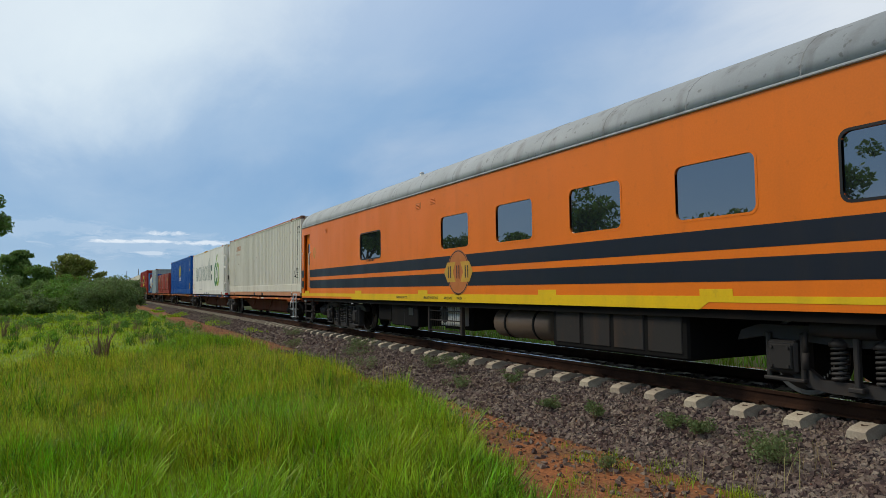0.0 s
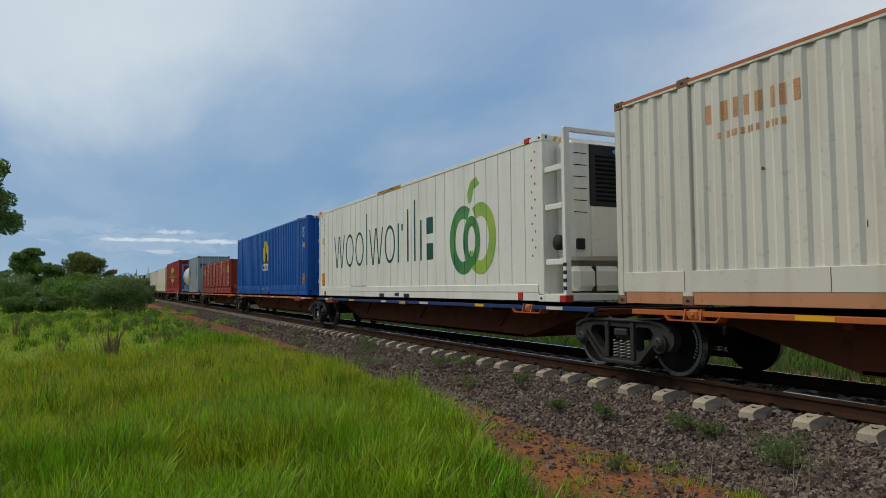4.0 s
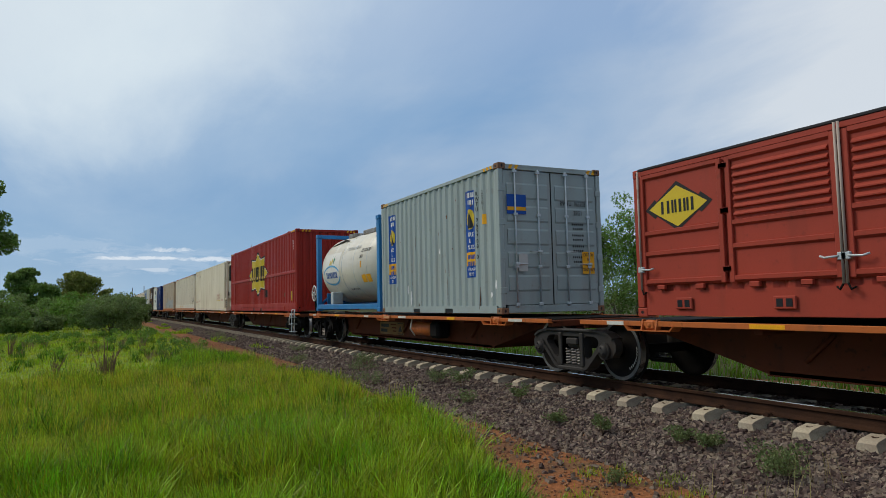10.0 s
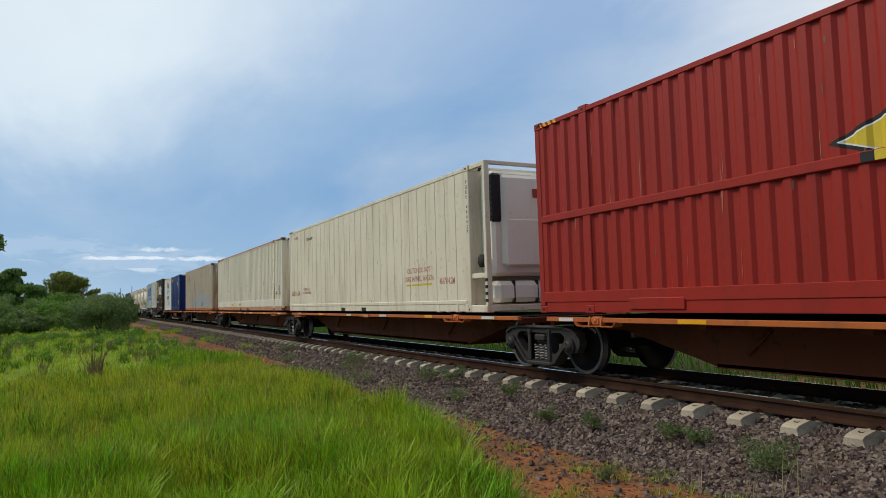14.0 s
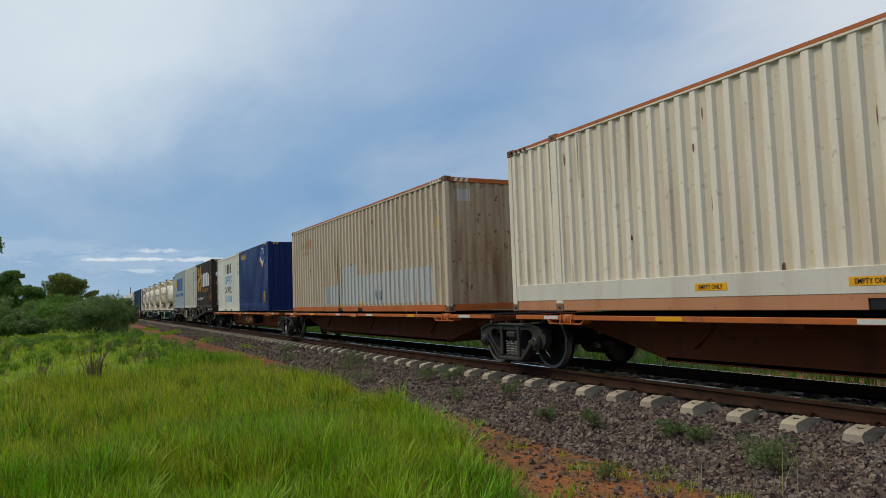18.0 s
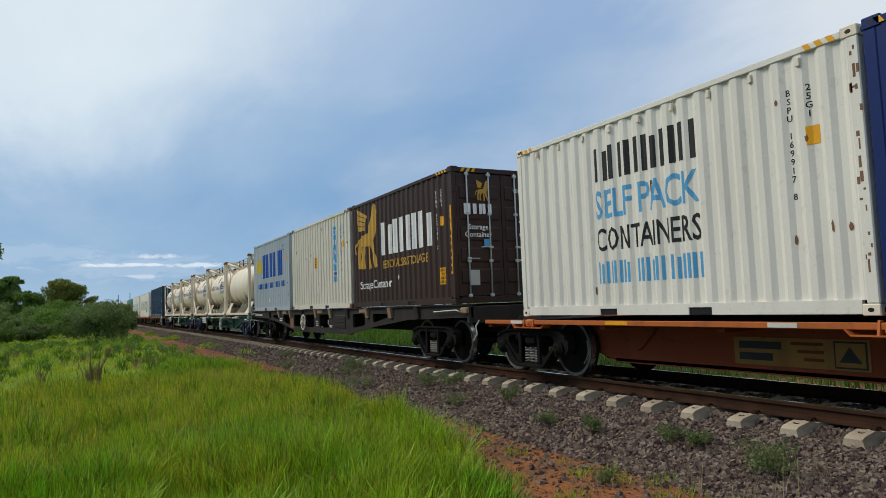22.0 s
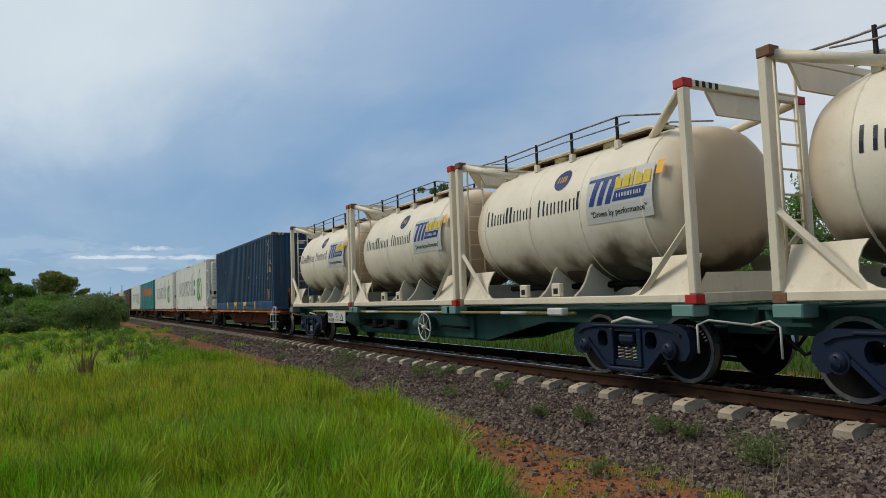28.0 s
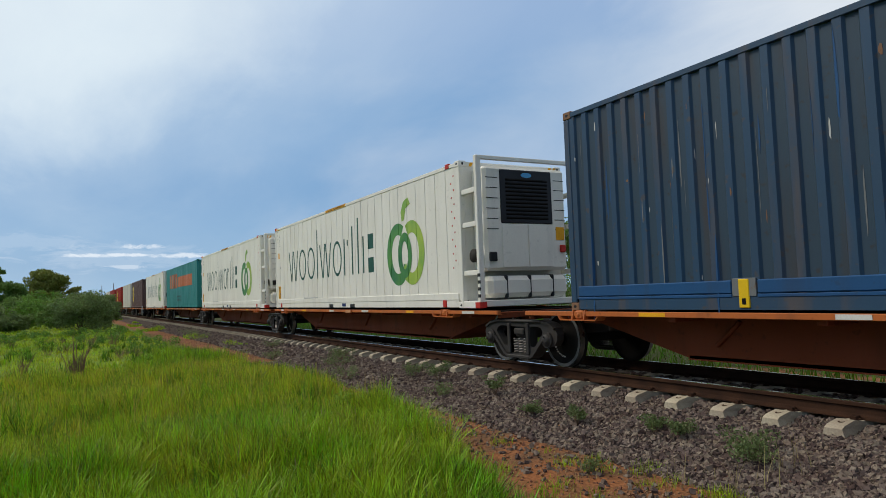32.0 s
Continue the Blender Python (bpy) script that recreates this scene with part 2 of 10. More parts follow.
M_GALV = material("galvanised steel", (0.52, 0.57, 0.58), 0.45, 0.25, (0.40, 0.43, 0.44), 0.5, 8)
M_SPRING = material("worn grey spring steel", (0.30, 0.28, 0.26), 0.5, 0.4, (0.12, 0.09, 0.07), 0.8, 9)
M_WHEEL = material("dark wheel steel", (0.013, 0.012, 0.011), 0.8, 0.0, (0.020, 0.016, 0.013), 0.6, 6, spec=0.06)
M_RIM = material("worn grey wheel rim", (0.17, 0.17, 0.165), 0.45, 0.4, (0.06, 0.055, 0.05), 0.6, 8)
M_RUBBER = material("black rubber", (0.015, 0.015, 0.015), 0.7)
M_BLACK = material("black plastic", (0.014, 0.014, 0.016), 0.45)
M_INKB = material("black lettering paint", (0.018, 0.018, 0.018), 0.6, grain=0.15)
M_INKW = material("white lettering paint", (0.82, 0.82, 0.80), 0.6, grain=0.08)
M_INKY = material("amber sign paint", (0.85, 0.40, 0.008), 0.5, grain=0.08)
M_INKO = material("faded orange lettering paint", (0.60, 0.30, 0.14), 0.6, grain=0.2, patch=0.8)
M_INKR = material("faded red lettering paint", (0.52, 0.20, 0.14), 0.6, grain=0.2, patch=0.8)
M_INKG = material("dark green lettering paint", (0.012, 0.085, 0.060), 0.5)
M_LEAFG = material("leaf green emblem paint", (0.09, 0.27, 0.05), 0.5, second=(0.02, 0.14, 0.07), patch=1.0, scale=1.6)
M_LIME = material("lime emblem paint", (0.36, 0.48, 0.06), 0.5, second=(0.18, 0.36, 0.07), patch=1.0, scale=1.6)
M_INKC = material("sky blue lettering paint", (0.10, 0.38, 0.66), 0.5)
M_INKBL = material("royal blue lettering paint", (0.006, 0.075, 0.36), 0.5)
M_GOLD = material("ochre gold emblem paint", (0.56, 0.32, 0.04), 0.5, second=(0.42, 0.22, 0.03))
M_EMBLEM = material("sun yellow emblem paint", (0.66, 0.48, 0.03), 0.5, second=(0.56, 0.40, 0.03))
M_TAN = material("copper-tan emblem paint", (0.50, 0.16, 0.04), 0.5)
M_REDP = material("bright red paint", (0.50, 0.03, 0.02), 0.5)
M_CASTR = paint("rusted corner steel", (0.22, 0.12, 0.07), RUST, 0.6, 0.8)
M_PALE = material("pale reflective tape", (0.66, 0.64, 0.58), 0.4)
M_GLASS = material("dark tinted coach glass", (0.012, 0.016, 0.020), 0.05, bump=0.0, grain=0.02, spec=1.0)


def sharpen_glass():
    nt = M_GLASS.node_tree
    bsdf = nt.nodes["Principled BSDF"]
    nt.links.remove(bsdf.inputs["Roughness"].links[0])
    bsdf.inputs["Roughness"].default_value, bsdf.inputs["IOR"].default_value = 0.012, 2.1


sharpen_glass()


# ---- mesh helpers ----
class Shape:
    """Gathers points and faces of one part; material slots by index."""

    def __init__(self):
        self.v, self.f, self.s, self.smooth = [], [], [], []

    def add(self, verts, faces, slot=0, smooth=False):
        n = len(self.v)
        self.v += [tuple(p) for p in verts]
        for f in faces:
            self.f.append(tuple(i + n for i in f))
            self.s.append(slot)
            self.smooth.append(smooth)
        return self

    def box(self, x0, x1, y0, y1, z0, z1, slot=0, c=0.0):
        """A box, its edges cut by c."""
        x0, x1, y0, y1, z0, z1 = min(x0, x1), max(x0, x1), min(y0, y1), max(y0, y1), min(z0, z1), max(z0, z1)
        if c <= 0:
            v = [(x, y, z) for z in (z0, z1) for y in (y0, y1) for x in (x0, x1)]
            return self.add(v, [(0, 2, 3, 1), (4, 5, 7, 6), (0, 1, 5, 4), (2, 6, 7, 3), (0, 4, 6, 2), (1, 3, 7, 5)], slot)
        c = min(c, (x1 - x0) * 0.45, (y1 - y0) * 0.45, (z1 - z0) * 0.45)
        v, idx = [], {}
        for sx in (0, 1):
            for sy in (0, 1):
                for sz in (0, 1):
                    for k in range(3):
                        p = [(x0, x1)[sx], (y0, y1)[sy], (z0, z1)[sz]]
                        for a, sg in enumerate((sx, sy, sz)):
                            if a != k:
                                p[a] += c if sg == 0 else -c
                        idx[sx, sy, sz, k] = len(v)
                        v.append(p)
        f = []
        for k in range(3):
            a, b = [i for i in range(3) if i != k]
            for s in (0, 1):
                q = []
                for u, w in ((0, 0), (1, 0), (1, 1), (0, 1)):
                    t = [0, 0, 0]
                    t[k], t[a], t[b] = s, u, w
                    q.append(idx[(*t, k)])
                f.append(q if (s == 1) == (k != 1) else q[::-1])
            for u in (0, 1):
                for w in (0, 1):
                    e = []
                    for s in (0, 1):
                        t = [0, 0, 0]
                        t[k], t[a], t[b] = s, u, w
                        e.append((idx[(*t, a)], idx[(*t, b)]))
                    q = [e[0][0], e[0][1], e[1][1], e[1][0]]
                    f.append(q if ((u == w) == (k == 1)) else q[::-1])
        for sx in (0, 1):
            for sy in (0, 1):
                for sz in (0, 1):
                    q = [idx[sx, sy, sz, k] for k in range(3)]
                    f.append(q if (sx + sy + sz) % 2 == 1 else q[::-1])
        return self.add(v, f, slot)

    def sweep(self, outline, axis, a, b, slot=0, smooth=False, caps=True):
        """A flat outline swept from a to b along an axis. Outline pairs: y,z for x; x,z for y; x,y for z."""
        n = len(outline)

        def place(p, h):
            return {"x": (h, p[0], p[1]), "y": (p[0], h, p[1]), "z": (p[0], p[1], h)}[axis]

        v = [place(p, a) for p in outline] + [place(p, b) for p in outline]
        area = sum(outline[i][0] * outline[(i + 1) % n][1] - outline[(i + 1) % n][0] * outline[i][1] for i in range(n))
        flip = (area < 0) ^ (b < a) ^ (axis == "y")
        sides = [(i, (i + 1) % n, n + (i + 1) % n, n + i) for i in range(n)]
        ends = [tuple(range(n))[::-1], tuple(range(n, 2 * n))] if caps else []
        if flip:
            sides, ends = [q[::-1] for q in sides], [q[::-1] for q in ends]
        self.add(v, sides, slot, smooth)
        if ends:
            m = len(self.v) - 2 * n
            for q in ends:
                self.f.append(tuple(i + m for i in q)), self.s.append(slot), self.smooth.append(False)
        return self

    def tube(self, points, r, sides=6, slot=0, caps=True):
        """A round bar along a line of points."""
        pts = [Vector(p) for p in points]
        rings, last = [], None
        for i, p in enumerate(pts):
            d = (pts[min(i + 1, len(pts) - 1)] - pts[max(i - 1, 0)]).normalized()
            ref = Vector((0, 0, 1)) if abs(d.z) < 0.9 else Vector((1, 0, 0))
            u = d.cross(ref).normalized()
            if last is not None and u.dot(last) < 0:
                u = -u
            last = u
            w = d.cross(u)
            rr = r[i] if isinstance(r, (list, tuple)) else r
            rings.append([p + (u * math.cos(t) + w * math.sin(t)) * rr for t in (2 * math.pi * k / sides for k in range(sides))])
        v = [q for ring in rings for q in ring]
        f = [(j * sides + k, j * sides + (k + 1) % sides, (j + 1) * sides + (k + 1) % sides, (j + 1) * sides + k) for j in range(len(pts) - 1) for k in range(sides)]
        self.add(v, f, slot, sides > 5)
        if caps:
            n = len(self.v) - len(v)
            for q in (tuple(range(sides))[::-1], tuple(range(len(v) - sides, len(v)))):
                self.f.append(tuple(i + n for i in q)), self.s.append(slot), self.smooth.append(False)
        return self

    def lathe(self, profile, axis="x", at=(0, 0, 0), sides=24, slot=0, smooth=True):
        """A profile of (along, radius) turned round an axis through at."""
        v, f, n = [], [], len(profile)
        for k in range(sides):
            t = 2 * math.pi * k / sides
            for a, r in profile:
                c, s = r * math.cos(t), r * math.sin(t)
                p = {"x": (a, c, s), "y": (c, a, s), "z": (c, s, a)}[axis]
                v.append((p[0] + at[0], p[1] + at[1], p[2] + at[2]))
        for k in range(sides):
            for j in range(n - 1):
                q = (k * n + j, k * n + j + 1, ((k + 1) % sides) * n + j + 1, ((k + 1) % sides) * n + j)
                f.append(q if axis == "y" else q[::-1])
        return self.add(v, f, slot, smooth)

    def mesh(self, name, *mats):
        me = bpy.data.meshes.new(name)
        me.from_pydata(self.v, [], self.f)
        for m in mats:
            me.materials.append(m)
        if len(mats) > 1:
            me.polygons.foreach_set("material_index", self.s)
        me.polygons.foreach_set("use_smooth", self.smooth)
        me.update()
        return me


def part(name, shape, mats, parent, label="", at=None):
    """Links a shape as one mesh under a thing or a part."""
    me = shape if isinstance(shape, bpy.types.Mesh) else shape.mesh(name, *(mats if isinstance(mats, (list, tuple)) else (mats,)))
    ob = new(name, me)
    ob.parent = parent
    if at is not None:
        ob.matrix_basis = at if isinstance(at, Matrix) else Matrix.Translation(at)
    return tagged(ob, label) if label else ob


def thing(name, label, category, group="", kind="", at=None):
    ob = new(name)
    ob.empty_display_size = 0.3
    if at is not None:
        ob.matrix_basis = at
    return tagged(ob, label, category, group, kind)


def bulk(name, verts, faces, mats, slots=None, smooth=False):
    """A mesh from large arrays; all faces have the same number of corners."""
    me = bpy.data.meshes.new(name)
    verts, faces = np.asarray(verts, np.float32), np.asarray(faces, np.int32)
    k = faces.shape[1]
    me.vertices.add(len(verts)), me.loops.add(faces.size), me.polygons.add(len(faces))
    me.vertices.foreach_set("co", verts.ravel())
    me.loops.foreach_set("vertex_index", faces.ravel())
    me.polygons.foreach_set("loop_start", np.arange(0, faces.size, k, dtype=np.int32))
    me.polygons.foreach_set("loop_total", np.full(len(faces), k, np.int32))
    for m in mats if isinstance(mats, (list, tuple)) else (mats,):
        me.materials.append(m)
    if slots is not None:
        me.polygons.foreach_set("material_index", np.asarray(slots, np.int32))
    me.polygons.foreach_set("use_smooth", np.full(len(faces), smooth, bool))
    me.update(calc_edges=True)
    me.validate()
    return me


# ---- letters of the built-in font, one by one ----
def letters(chars):
    """Each character's outline at size 1 and its advance."""
    made, objs = {}, []
    for ch in chars:
        for body in (ch, "H" + ch + "H"):
            cu = bpy.data.curves.new("letter", "FONT")
            cu.body, cu.size, cu.resolution_u, cu.offset = body, 1.0, 2, 0.012
            ob = bpy.data.objects.new("letter", cu)
            scene.collection.objects.link(ob)
            objs.append((ch, body, ob))
    dg = bpy.context.evaluated_depsgraph_get()
    width = {}
    for ch, body, ob in objs:
        me = bpy.data.meshes.new_from_object(ob.evaluated_get(dg))
        if body == ch:
            made[ch] = ([(v.co.x, v.co.y) for v in me.vertices], [tuple(p.vertices) for p in me.polygons])
        if body != ch or ch == "H":
            width[body] = max(v.co.x for v in me.vertices)
        bpy.data.meshes.remove(me)
    for ch, body, ob in objs:
        cu = ob.data
        bpy.data.objects.remove(ob)
        bpy.data.curves.remove(cu)
    step = width["HHH"] - width["H"]
    return {ch: (*made[ch], width["H" + ch + "H"] - width["H"] - step / 2 if ch != "H" else step / 2) for ch in made}


GLYPHS = letters(sorted(set("ABCDEFGHIJKLMNOPQRSTUVWXYZageCnotinrmvdbyfpckh0123456789&'/.,-")))


# ---- ground and track ----
M_STONE = material("brown-grey crushed stone", (0.155, 0.117, 0.097), 0.9, 0, (0.112, 0.073, 0.056), 0.8, 4, grain=0.22, grain_scale=40, bump=0.5, bump_scale=50, island=0.62, spec=0.25)
M_PEBBLE = material("rust-red gravel stones", (0.24, 0.115, 0.060), 0.9, 0, (0.18, 0.105, 0.07), 0.8, 5, grain=0.2, bump=0.3, island=0.4)
M_CONC = material("pale weathered concrete", (0.47, 0.41, 0.30), 0.9, 0, (0.36, 0.29, 0.21), 0.8, 3.5, grain=0.14, grain_scale=50, bump=0.4, bump_scale=35, stain=(0.16, 0.10, 0.06), stain_amount=0.3, each=0.12, spec=0.15)
M_RAIL = material("rust-brown rail steel", (0.055, 0.027, 0.016), 0.95, 0.0, (0.028, 0.016, 0.012), 0.8, 4, grain=0.15, bump=0.3, spec=0.06)
M_HEAD = material("polished rail head", (0.72, 0.71, 0.69), 0.14, 1.0, (0.55, 0.54, 0.52), 0.5, 5, bump=0.02)

FIELD = -0.52
HALF = 1.25  # half a sleeper's length


def lie(x, y):
    """The ground's height: a low track bed with gentle shoulders in a nearly flat field."""
    d = abs(x - DC)
    if d < 1.45:
        bed = -0.235 - 0.075 * min(1.0, max(0.0, (d - 0.95) / 0.15))
    else:
        bed = -0.31 - (d - 1.45) * 0.160
    roll = 0.05 * noise.noise((x * 0.13, y * 0.11, 0.3)) + 0.03 * noise.noise((x * 0.4, y * 0.37, 2.1))
    field = FIELD + roll - max(0.0, -x - 6) * 0.004
    return max(bed, field) if d < 4 else field


def ground_cover():
    """Field soil, short turf, red gravelly earth and the dark track bed in one sheet, parted by ragged borders that follow the track."""
    m = bpy.data.materials.new("field, red earth and track bed")
    m.use_nodes = True
    nt = m.node_tree
    N, L = nt.nodes.new, nt.links.new
    bsdf = nt.nodes["Principled BSDF"]
    co, sep = N("ShaderNodeTexCoord"), N("ShaderNodeSeparateXYZ")
    L(co.outputs["Object"], sep.inputs[0])

    def noise_(sc, detail=5):
        t = N("ShaderNodeTexNoise")
        t.inputs["Scale"].default_value, t.inputs["Detail"].default_value = sc, detail
        L(co.outputs["Object"], t.inputs["Vector"])
        return t.outputs[0]

    def span(v, a, b, lo=0.0, hi=1.0):
        r = N("ShaderNodeMapRange")
        for i, x in enumerate((a, b, lo, hi)):
            r.inputs[i + 1].default_value = x
        L(v, r.inputs[0])
        return r.outputs[0]

    def sum_(op, a, b):
        n = N("ShaderNodeMath")
        n.operation = op
        for i, v in enumerate((a, b)):
            if isinstance(v, (int, float)):
                n.inputs[i].default_value = v
            else:
                L(v, n.inputs[i])
        return n.outputs[0]

    def mix_(f, a, b, mode="MIX"):
        n = N("ShaderNodeMix")
        n.data_type, n.blend_type = "RGBA", mode
        for i, v in ((0, f), (6, a), (7, b)):
            if isinstance(v, (int, float)):
                n.inputs[i].default_value = v
            elif isinstance(v, tuple):
                n.inputs[i].default_value = (*v, 1)
            else:
                L(v, n.inputs[i])
        return n.outputs[2]

    broad, mid, fine = noise_(0.35), noise_(2.4, 7), noise_(26, 4)
    ragged = sum_("MULTIPLY", sum_("SUBTRACT", mid, 0.5), 0.9)
    d = sum_("ABSOLUTE", sum_("SUBTRACT", sep.outputs[0], DC), 0.0)
    off = sum_("ADD", d, ragged)
    soil = mix_(span(broad, 0.35, 0.65), (0.034, 0.048, 0.011), (0.055, 0.056, 0.018))
    turf = mix_(span(mid, 0.35, 0.65), (0.120, 0.200, 0.022), (0.185, 0.235, 0.036))
    earth = mix_(span(mid, 0.36, 0.66), (0.27, 0.105, 0.042), (0.155, 0.085, 0.045))
    bed = mix_(span(mid, 0.35, 0.65), (0.050, 0.037, 0.030), (0.078, 0.056, 0.044))
    open_ = sum_("MULTIPLY", span(sum_("ADD", sep.outputs[1], sum_("MULTIPLY", ragged, 6.0)), 15, 19), span(sep.outputs[0], 5.0, 3.0))
    col = mix_(open_, soil, turf)
    reach = sum_("SUBTRACT", off, span(sep.outputs[1], 8.0, 14.0, 4.75, 3.65))
    col = mix_(span(reach, 0.2, -0.2), col, earth)
    near = span(sep.outputs[1], 18.0, 20.0, 3.0, 2.62)
    col = mix_(span(sum_("SUBTRACT", off, near), 0.10, -0.10), col, bed)
    col = mix_(span(fine, 0.3, 0.7), mix_(1.0, col, (0.68,) * 3, "MULTIPLY"), mix_(1.0, col, (1.32,) * 3, "MULTIPLY"))
    L(col, bsdf.inputs["Base Color"])
    bsdf.inputs["Roughness"].default_value, bsdf.inputs["Specular IOR Level"].default_value = 0.95, 0.12
    b = N("ShaderNodeBump")
    b.inputs["Strength"].default_value, b.inputs["Distance"].default_value = 0.9, 0.02
    L(sum_("ADD", fine, mid), b.inputs["Height"])
    L(b.outputs[0], bsdf.inputs["Normal"])
    return m


def make_ground():
    xs = [-1500, -700, -350, -160, -90, -60, -40, -28, -20] + [-16 + 0.8 * i for i in range(24)] + [3.3 + 0.2 * i for i in range(48)] + [13.2, 14.5, 17, 20, 26, 31, 36, 50, 80, 150, 350, 700, 1500]
    ys = [-1500, -600, -250, -100, -50, -30] + [-22 + 0.75 * i for i in range(24)] + [-4 + 0.4 * i for i in range(75)] + [26.5 + 1.5 * i for i in range(40)] + [87 + 5 * i for i in range(24)] + [230, 280, 340, 420, 520, 700, 1000, 1600]
    v = [(x, y, lie(x, y)) for y in ys for x in xs]
    n = len(xs)
    f = [(j * n + i, j * n + i + 1, (j + 1) * n + i + 1, (j + 1) * n + i) for j in range(len(ys) - 1) for i in range(n - 1)]
    ob = new("ground", bulk("ground", v, f, ground_cover(), None, True))
    tagged(ob, "flat green field with a low stone track bed and red earth edge", "ground", kind="structure")
    return ob


make_ground()


def rail_outline(cx):
    h = [(-0.073, -0.172), (0.073, -0.172), (0.073, -0.160), (0.016, -0.142), (0.009, -0.125), (0.009, -0.055), (0.036, -0.042), (0.036, -0.010), (0.028, 0.0), (-0.028, 0.0), (-0.036, -0.010), (-0.036, -0.042), (-0.009, -0.055), (-0.009, -0.125), (-0.016, -0.142), (-0.073, -0.160)]
    return [(cx + x, z) for x, z in h]


for side in (-1, 1):
    s = Shape()
    cx = DC + side * 0.7535
    s.sweep(rail_outline(cx), "y", -60, 420)
    s.box(cx - 0.027, cx + 0.027, -60, 420, 0.0005, 0.003, 1)
    tagged(new("rail", s.mesh("rail", M_RAIL, M_HEAD)), "rusty brown steel rail with a polished running head", "rail", "running rails", "structure")


def sleeper_mesh():
    """A concrete sleeper: a waisted beam with raised, sloped ends and a rail seat."""
    s = Shape()
    out = [(-1.25, -0.40), (1.25, -0.40), (1.25, -0.215), (1.20, -0.185), (1.02, -0.150), (0.88, -0.176), (0.62, -0.176), (0.50, -0.20), (0.25, -0.23), (-0.25, -0.23), (-0.50, -0.20), (-0.62, -0.176), (-0.88, -0.176), (-1.02, -0.150), (-1.20, -0.185), (-1.25, -0.215)]
    n = len(out)
    w = {i: 0.150 if out[i][1] < -0.3 else 0.092 for i in range(n)}
    v = [(x, -w[i], z) for i, (x, z) in enumerate(out)] + [(x, w[i], z) for i, (x, z) in enumerate(out)]
    s.add(v, [(i, (i + 1) % n, n + (i + 1) % n, n + i)[::-1] for i in range(n)])
    s.add([v[i] for i in range(n)], [tuple(range(n))])
    s.add([v[n + i] for i in range(n)], [tuple(range(n))[::-1]])
    return s.mesh("sleeper", M_CONC)


def clip_mesh():
    """A spring clip beside the rail foot."""
    s = Shape()
    s.tube([(-0.13, -0.05, -0.17), (-0.11, 0.02, -0.13), (-0.06, 0.05, -0.145), (-0.055, -0.02, -0.15), (-0.11, -0.04, -0.125)], 0.009, 5)
    s.box(-0.15, -0.10, -0.035, 0.035, -0.18, -0.135, 0, 0.006)
    return s.mesh("rail_clip", M_RAIL)


SL, CL = sleeper_mesh(), clip_mesh()
SOCKET = Shape().lathe([(-0.02, 0.0), (-0.02, 0.030), (0.004, 0.034), (0.004, 0.024), (-0.004, 0.022), (-0.004, 0.0)], "z", sides=12).mesh("lifting_socket", M_RAIL)
for k in range(-8, 120):
    y = 4.284 + 0.703 * k
    ob = new("sleeper", SL)
    ob.matrix_basis = pose(DC, y, random.uniform(-0.008, 0.006), 0, 0, random.uniform(-0.5, 0.5))
    tagged(ob, "pale weathered concrete sleeper bedded in stone ballast", "sleeper", "sleepers under the rails")
    if -4 < k < 26:
        for m in (-1.10, 1.10):
            part("lifting_socket", SOCKET, None, ob, "dark round socket in the sleeper end", at=pose(m, 0, -0.1585 if abs(m) < 1.05 else -0.1665))
    if k < 40:
        for r in (-0.7535, 0.7535):
            for m in (0, 180):
                part("rail_clip", CL, None, ob, at=pose(r, 0, 0, 0, 0, m))
far = Shape()
for k in range(120, 470):
    y = 4.284 + 0.703 * k
    far.box(DC - HALF, DC + HALF, y - 0.11, y + 0.11, -0.35, -0.18)
tagged(new("far_sleepers", far.mesh("far_sleepers", M_CONC)), "distant run of pale concrete sleepers", "sleepers", kind="stuff")


